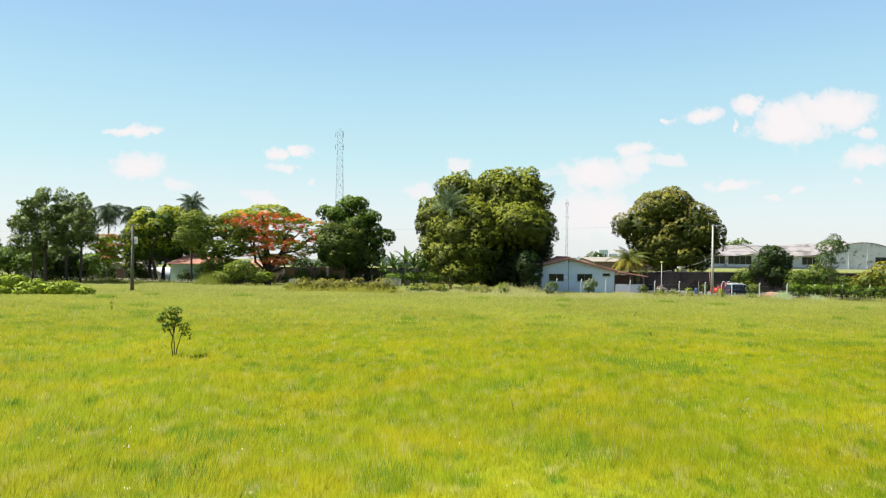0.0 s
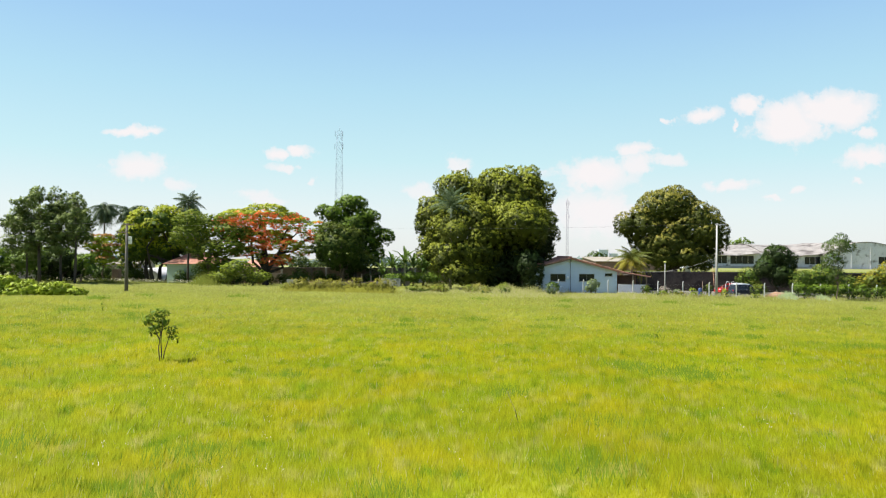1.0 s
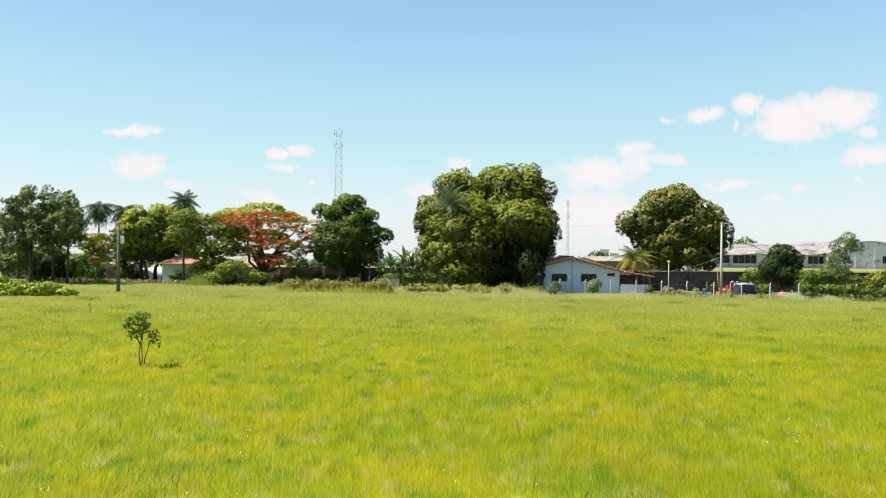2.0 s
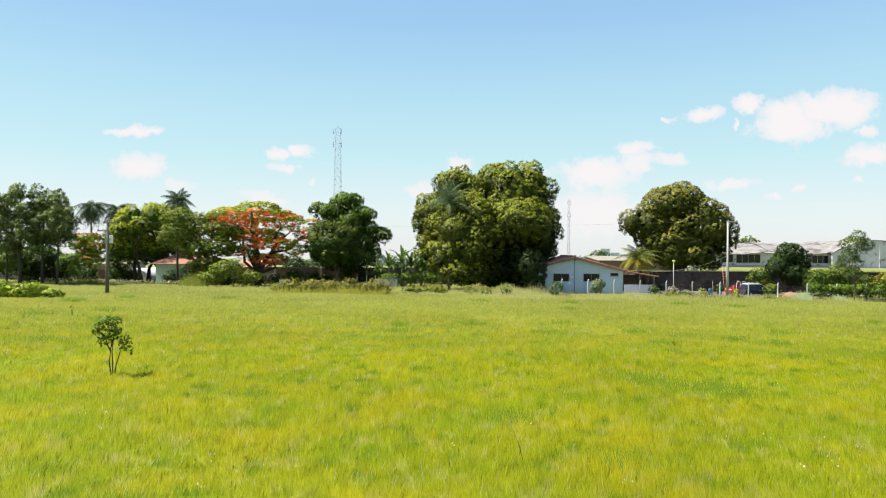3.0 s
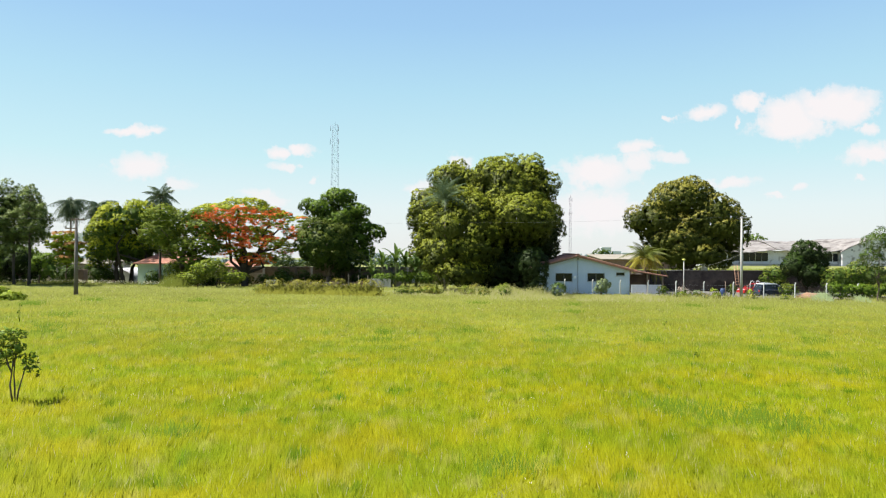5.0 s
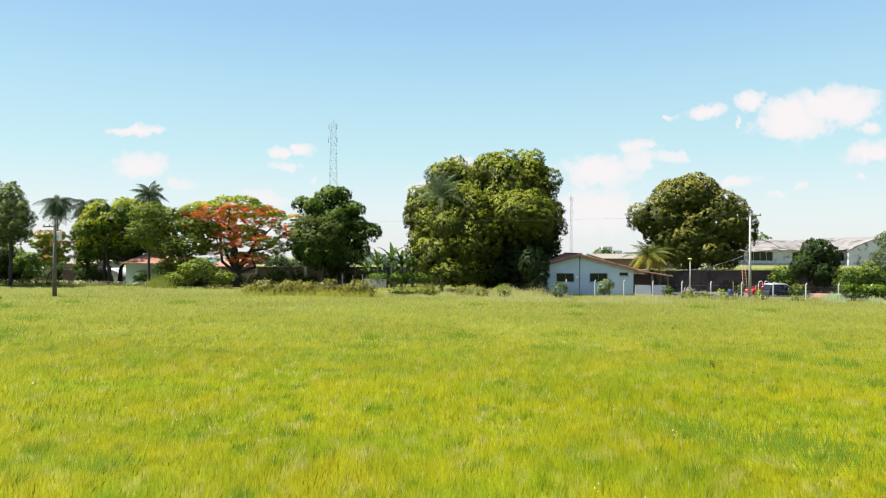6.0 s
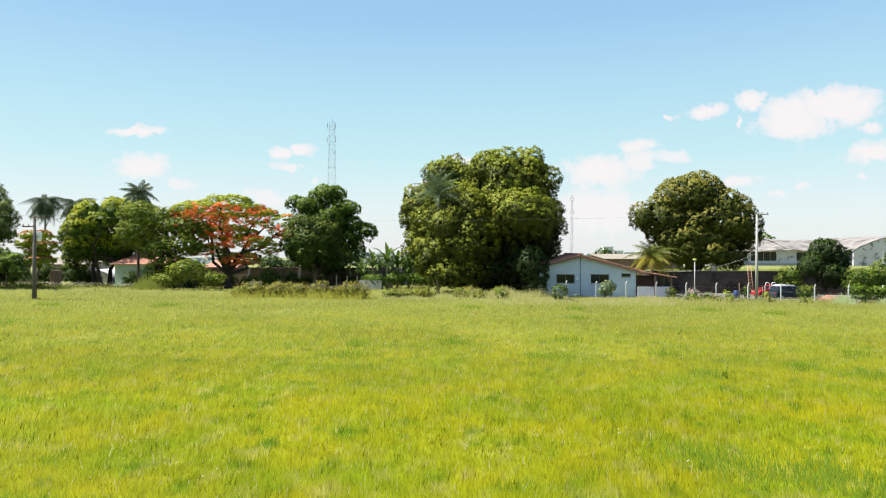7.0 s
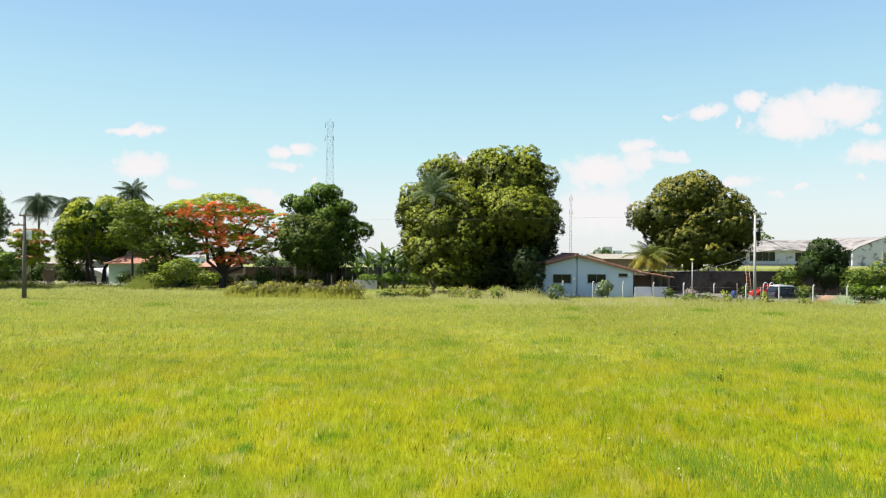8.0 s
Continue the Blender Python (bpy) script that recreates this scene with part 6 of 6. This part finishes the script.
# ---- warehouses and sheds behind ----
def vault_roof(x0, x1, y0, y1, z0, rise, ribs, sag=0.0, thick=0.15):
    """A low barrel vault with its axis along x, its sheets slightly uneven."""
    bm = bmesh.new()
    n, m = 14, ribs
    top, bot = [], []
    for i in range(m + 1):
        x = x0 + (x1 - x0) * i / m
        jitter = 0.16 * noise.noise(Vector((x * 0.55, y0, 1)))
        dip = sag * math.sin(math.pi * i / m)
        rt, rb = [], []
        for j in range(n + 1):
            a = j / n
            z = z0 + rise * math.sin(math.pi * (0.06 + 0.88 * a)) - dip * (1 - a) + jitter
            rt.append(bm.verts.new((x, y0 + (y1 - y0) * a, z + thick)))
            rb.append(bm.verts.new((x, y0 + (y1 - y0) * a, z)))
        top.append(rt), bot.append(rb)
    for i in range(m):
        for j in range(n):
            bm.faces.new((top[i][j], top[i + 1][j], top[i + 1][j + 1], top[i][j + 1]))
            bm.faces.new((bot[i][j + 1], bot[i + 1][j + 1], bot[i + 1][j], bot[i][j]))
        bm.faces.new((bot[i][0], bot[i + 1][0], top[i + 1][0], top[i][0]))
        bm.faces.new((top[i][n], top[i + 1][n], bot[i + 1][n], bot[i][n]))
    for i in (0, m):
        for j in range(n):
            bm.faces.new((bot[i][j], top[i][j], top[i][j + 1], bot[i][j + 1]))
    bmesh.ops.recalc_face_normals(bm, faces=bm.faces)
    return bm


def make_warehouse():
    X, Y = 88.0, 190.0
    ob = thing("warehouse", X, Y, "long white warehouse with low vaulted grey roofs", "warehouse", z=-1.0)
    g = lambda z: z + 1.0
    xl, xr, d = -16.5, 17.6, 26.0
    holes = [(-12.4, -9.2, g(2.4), g(4.6)), (-8.4, -1.8, g(2.3), g(4.7)), (3.2, 9.6, g(2.3), g(4.6)), (12.2, 16.6, g(2.3), g(4.5))]
    part("wall", wall_with_openings(xl, xr, 0, 0.3, -0.5, {xl: g(5.0), xr: g(5.2)}, holes), WHITE_WALL, ob, "white rendered front wall, dark window bands")
    part("wall", box(xl, xl + 0.3, 0.3, d, -0.5, g(5.0)), WHITE_WALL, ob, "white rendered side wall")
    part("wall", box(xr - 0.3, xr, 0.3, d, -0.5, g(5.2)), WHITE_WALL, ob, "white rendered side wall")
    part("wall", box(xl + 0.3, xr - 0.3, d - 0.3, d, -0.5, g(5.0)), WHITE_WALL, ob, "white rendered back wall")
    part("plinth", box(xl - 0.2, xr + 0.2, -0.25, -0.003, -0.5, g(1.7)), CONCRETE, ob, "grey concrete plinth")
    for x0, x1, za, zb in holes:
        window(ob, x0, x1, za, zb, 0.0, max(2, round((x1 - x0) / 1.6)), WHITE_PAINT)
    part("roof", vault_roof(xl - 0.8, -0.5, -1.6, d + 0.5, g(4.75), 3.0, 26, 0.75), SHEET, ob, "pale grey vaulted sheet roof")
    part("roof", vault_roof(-0.4, xr + 0.5, -1.6, d + 0.5, g(4.85), 3.2, 26, 0.9), SHEET, ob, "pale grey vaulted sheet roof, stained")
    for k in range(5):
        part("roof_vent", box(-9 + 2.1 * k, -8.5 + 2.1 * k, 9 + 0.6 * k, 9.5 + 0.6 * k, g(7.45), g(8.15), 0.03), DARK_CONCRETE, ob)


make_warehouse()


def make_gable_hall():
    X, Y = 116.2, 188.0
    ob = thing("warehouse_hall", X, Y, "stained white hall with a low curved gable", "warehouse", z=-1.0)
    g = lambda z: z + 1.0
    half, d = 11.7, 30.0
    arc = {(-half + 2 * half * i / 16): g(4.5) + 4.0 * math.sin(math.pi * (0.02 + 0.96 * i / 16)) ** 0.9 for i in range(17)}
    part("wall", wall_with_openings(-half, half, 0, 0.3, -0.5, arc, [(3.2, 11.5, g(2.6), g(4.6))]), STAINED_WALL, ob, "stained white curved gable wall")
    window(ob, 3.2, 11.5, g(2.6), g(4.6), 0.0, 5, FRAME)
    part("vent_hole", tube([(-9.2, -0.04, g(5.4)), (-9.2, -0.005, g(5.4))], [0.24, 0.24], 12), FRAME, ob, "round dark vent in the gable")
    for x in (-half, half - 0.3):
        part("wall", box(x, x + 0.3, 0.3, d, -0.5, g(4.7)), STAINED_WALL, ob, "stained white side wall")
    part("wall", box(-half + 0.3, half - 0.3, d - 0.3, d, -0.5, g(4.7)), STAINED_WALL, ob, "stained white back wall")
    bm = bmesh.new()
    rows = []
    for y in (-0.15, d + 0.3):
        rows.append([[bm.verts.new((-half - 0.3 + 2 * (half + 0.3) * i / 20, y, g(4.46) + 4.05 * math.sin(math.pi * (0.02 + 0.96 * i / 20)) ** 0.9 + t)) for i in range(21)] for t in (0.0, 0.18)])
    for i in range(20):
        bm.faces.new((rows[0][1][i], rows[0][1][i + 1], rows[1][1][i + 1], rows[1][1][i]))
        bm.faces.new((rows[0][0][i + 1], rows[0][0][i], rows[1][0][i], rows[1][0][i + 1]))
        for r in rows:
            bm.faces.new((r[0][i], r[0][i + 1], r[1][i + 1], r[1][i]))
    bmesh.ops.recalc_face_normals(bm, faces=bm.faces)
    part("roof", bm, SHEET, ob, "grey vaulted sheet roof")
    # pilasters
    for x in (-4.2, 1.0):
        part("pilaster", box(x - 0.12, x + 0.12, -0.10, -0.003, -0.5, g(7.6) if x > 0 else g(7.2)), STAINED_WALL, ob)


make_gable_hall()


def shed(name, x, y, w, d, h0, h1, wall_mat, roof_mat, label, z=None, roof_label="sheet roof"):
    """A shed with a single-pitch roof that falls to the front."""
    ob = thing(name, x, y, label, "building", z=z)
    part("wall", box(-w / 2, w / 2, 0, 0.2, -0.5, h0), wall_mat, ob)
    part("wall", box(-w / 2, w / 2, d - 0.2, d, -0.5, h1), wall_mat, ob)
    for sx in (-w / 2, w / 2 - 0.2):
        bm = bmesh.new()
        vs = [bm.verts.new(p) for p in ((sx, 0.2, -0.5), (sx, d - 0.2, -0.5), (sx, d - 0.2, h1), (sx, 0.2, h0), (sx + 0.2, 0.2, -0.5), (sx + 0.2, d - 0.2, -0.5), (sx + 0.2, d - 0.2, h1), (sx + 0.2, 0.2, h0))]
        for f in ((0, 3, 2, 1), (4, 5, 6, 7), (0, 4, 7, 3), (1, 2, 6, 5), (3, 7, 6, 2), (0, 1, 5, 4)):
            bm.faces.new([vs[i] for i in f])
        part("wall", bm, wall_mat, ob)
    part("roof", tile_plane((-w / 2 - 0.4, -0.5, h0), (w / 2 + 0.4, -0.5, h0), (-w / 2 - 0.4, d + 0.3, h1 + 0.02), (w / 2 + 0.4, d + 0.3, h1 + 0.02), int(w * 1.2), 0.08, 0.06), roof_mat, ob, roof_label)
    return ob


shed("shed", 41.0, 150, 15.0, 14, 4.1, 4.95, BROWN_WALL, TAN_SHEET, "long shed with tan sheet roof beyond the house", z=-0.9, roof_label="tan ribbed sheet roof")
shed("shed", -60.5, 126, 9.0, 8, 2.7, 3.4, BEIGE_WALL, TAN_SHEET, "low beige shed beyond the palms", z=-0.3)
shed("shed", -71.0, 120, 9.0, 8, 2.8, 3.4, BEIGE_WALL, SHEET, "low beige shed behind the pines", z=-0.3)


def make_red_house():
    X, Y = -42.0, 112.5
    ob = thing("house", X, Y, "pale green house with orange clay roof", "house", z=-0.4)
    w0, w1, d = -3.0, 5.0, 8.0
    hole = [(2.6, 3.8, 1.1, 2.2)]
    part("wall", wall_with_openings(w0, w1, 0, 0.2, -0.4, {w0: 3.3, w1: 3.3}, hole), GREEN_WALL, ob, "pale green rendered wall")
    part("wall", box(w0, w0 + 0.2, 0.2, d, -0.4, 3.3), GREEN_WALL, ob, "pale green rendered side wall")
    part("wall", box(w1 - 0.2, w1, 0.2, d, -0.4, 3.3), GREEN_WALL, ob, "pale green rendered side wall")
    part("wall", box(w0 + 0.2, w1 - 0.2, d - 0.2, d, -0.4, 3.3), GREEN_WALL, ob, "pale green rendered back wall")
    window(ob, *hole[0], 0.0, 2)
    part("roof", tile_plane((w0 - 0.5, -0.6, 3.2), (w1 + 0.5, -0.6, 3.2), (w0 + 2.6, d / 2, 5.0), (w1 - 2.6, d / 2, 5.0), 36, 0.08), CLAY, ob, "orange clay tile roof slope")
    part("roof", tile_plane((w1 + 0.5, d + 0.6, 3.2), (w0 - 0.5, d + 0.6, 3.2), (w1 - 2.6, d / 2, 5.0), (w0 + 2.6, d / 2, 5.0), 36, 0.08), CLAY, ob, "orange clay tile roof slope")
    part("roof", tile_plane((w0 - 0.5, d + 0.6, 3.2), (w0 - 0.5, -0.6, 3.2), (w0 + 2.6, d / 2, 5.0), (w0 + 2.6, d / 2 - 0.02, 5.0), 36, 0.08), CLAY, ob, "orange clay tile roof hip")
    part("roof", tile_plane((w1 + 0.5, -0.6, 3.2), (w1 + 0.5, d + 0.6, 3.2), (w1 - 2.6, d / 2 - 0.02, 5.0), (w1 - 2.6, d / 2, 5.0), 36, 0.08), CLAY, ob, "orange clay tile roof hip")


make_red_house()


def arched_shed(x, y):
    ob = thing("arched_shed", x, y, "white arched shed behind tree trunks", "building", z=-0.8)
    bm = bmesh.new()
    arcs = []
    for yy in (0.0, 9.0):
        arcs.append([bm.verts.new((3.4 * math.cos(math.pi * i / 18), yy, -0.3 + 2.9 * math.sin(math.pi * i / 18) ** 0.8)) for i in range(19)])
    for i in range(18):
        bm.faces.new((arcs[0][i], arcs[0][i + 1], arcs[1][i + 1], arcs[1][i])).smooth = True
    bm.faces.new(arcs[0][::-1]), bm.faces.new(arcs[1])
    part("shell", bm, STAINED_WALL, ob, "white curved shell and end wall")
    part("door", box(-0.9, 0.9, -0.06, -0.003, -0.3, 1.6, 0.01), BROWN_WALL, ob, "brown shed door")
    part("door_frame", box(-1.0, -0.9, -0.08, -0.003, -0.3, 1.7), WOOD, ob)


arched_shed(-53.0, 121.6)


# ---- old brick walls, boards between the trees ----
def make_brick_walls():
    structure("wall_brick_a", box(-36.0, -21.0, 119, 119.2, -1.4, 2.2), BRICK_WALL, "rough old brick wall between the trees")
    structure("wall_brick_b", box(-21.0, 0.5, 119, 119.2, -1.4, 2.2), BRICK_WALL, "rough old brick wall between the trees")
    structure("wall_brick_c", box(-36.0, -29.5, 116.6, 116.8, -1.4, 1.6), BRICK_WALL, "low rough brick wall behind the flame tree")
    structure("wall_white", box(-70.0, -58.0, 121, 121.2, -1.4, 0.6), BEIGE_WALL, "low pale wall behind the trees")
    for k in range(15):
        structure("wall_pillar", box(-35.6 + 2.55 * k, -35.25 + 2.55 * k, 118.85, 118.996, -1.4, 2.3, 0.01), DARK_CONCRETE if k % 3 else CONCRETE, "grey concrete pillar in the old brick wall")
    structure("wall_brick_coping", box(-36.0, 0.5, 118.94, 119.26, 2.204, 2.29, 0.01), DARK_CONCRETE, "rough concrete coping on the brick wall")
    for k, (x0, x1, z0, z1) in enumerate(((-30.2, -27.9, -1.0, 1.3), (-24.8, -23.0, -1.0, 0.7), (-9.6, -6.8, -1.0, 1.2), (-5.0, -2.9, -1.0, 0.9))):
        structure("wall_patch", box(x0, x1, 118.97, 118.996, z0, z1), (BEIGE_WALL, WHITE_WALL)[k % 2], "pale rendered patch on the brick wall")
    rng = np.random.default_rng(171)
    mats = (BRICK_WALL, BRICK_WALL, BEIGE_WALL, BROWN_WALL)
    for k in range(16):
        x = -21.5 + 1.05 * k + rng.uniform(-0.2, 0.2)
        y = 107 + rng.uniform(-0.4, 0.4)
        if -19 < x < -13:
            y = 105.4
        z = ground_z(x, y)
        ob = thing("fence_sheet", x, y, "weathered upright sheet in a patchwork fence", "sheet", "patchwork fence sheets", turn=rng.uniform(-8, 8))
        h = rng.uniform(0.55, 1.05)
        bm = box(-0.5, 0.5, -0.02, 0.02, -0.1, h, 0.005)
        part("board", bm, mats[int(rng.integers(0, 4))], ob)
    for x, w, h, mat in ((-7.9, 3.0, 1.25, CONCRETE), (-22.9, 1.6, 1.2, CONCRETE), (-10.9, 0.09, 1.8, BEIGE_WALL), (-12.3, 0.09, 2.0, BEIGE_WALL), (-9.6, 0.09, 1.8, BEIGE_WALL)):
        y = 105.0
        ob = thing("fence_sheet" if w > 1 else "fence_stake", x, y, "pale grey upright sheet in a patchwork fence" if w > 1 else "pale wooden stake in a patchwork fence", "sheet" if w > 1 else "post", "patchwork fence sheets" if w > 1 else "patchwork fence stakes", turn=rng.uniform(-6, 6))
        part("board" if w > 1 else "shaft", box(-w / 2, w / 2, -0.03, 0.03, -0.2, h, 0.01), mat, ob)
    ob = thing("brick_gate_post", -52.0, 110, "square brown brick gate post", "post")
    part("shaft", box(-0.55, 0.55, -0.5, 0.5, -0.4, 2.3, 0.03), BROWN_WALL, ob)
    shed("shed", -32.3, 119.5, 4.6, 6, 3.0, 4.2, BEIGE_WALL, CLAY, "small shed with orange tile roof", z=-0.9, roof_label="orange clay tile roof")


make_brick_walls()


# ---- far distance ----
def far_woods(name, y, x0, x1, z0, height, mat, label, seed):
    rng = np.random.default_rng(seed)
    n = 2600
    x = rng.uniform(x0, x1, n)
    yy = y + rng.uniform(-60, 60, n)
    hh = height * (0.6 + 0.4 * np.sin(x * 0.011 + 2 * np.sin(x * 0.004)))
    c = np.stack([x, yy, z0 + rng.uniform(0, 1, n) * hh], -1)
    s = (x1 - x0) / 160
    corners = leaf_corners(c, rng.normal(size=c.shape), np.array([0, -1, 0.6]) + 0.5 * rng.normal(size=c.shape), np.full(n, s), np.full(n, s * 0.7))
    tagged(new(name, quads_mesh(name, corners.reshape(-1, 3), 4, (mat,))), label, "woods", "", "stuff")


# distance haze is mixed into this pale bluish leaf colour
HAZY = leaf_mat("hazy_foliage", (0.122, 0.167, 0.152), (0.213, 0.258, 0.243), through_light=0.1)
FAR_LEAF = leaf_mat("far_foliage", (0.046, 0.076, 0.030), (0.099, 0.137, 0.053), through_light=0.1)
far_woods("far_woods", 620, -520, 420, -37, 15, FAR_LEAF, "distant belt of green woods beyond the houses", 181)
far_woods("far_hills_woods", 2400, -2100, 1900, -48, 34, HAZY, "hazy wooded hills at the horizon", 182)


def distant_block(x, y, w, h, z):
    ob = thing("distant_building", x, y, "hazy distant apartment building on the skyline", "building", "skyline buildings", z=z)
    part("wall", box(-w / 2, w / 2, 0, w * 0.6, 0, h), HAZY_WALL, ob)
    part("roof", box(-w / 2 - 0.4, w / 2 + 0.4, -0.4, w * 0.6 + 0.4, h, h + 0.8), HAZY_WALL, ob)
    for r in range(int(h // 3.4)):
        for c in range(int(w // 3.5)):
            a = -w / 2 + 1.0 + c * 3.4
            part("window", box(a, a + 1.6, -0.12, -0.01, 1.2 + r * 3.3, 2.9 + r * 3.3), FRAME, ob)


# wall colour paled towards blue to carry the distance haze
HAZY_WALL = material("hazy_render", (0.46, 0.50, 0.54), (0.58, 0.62, 0.66), 0.9, 0.05)
for bx, bw, bh in ((212, 12, 44), (226, 10, 39), (203, 9, 36), (240, 13, 37)):
    distant_block(bx, 900, bw, bh, ground_z(bx, 900))
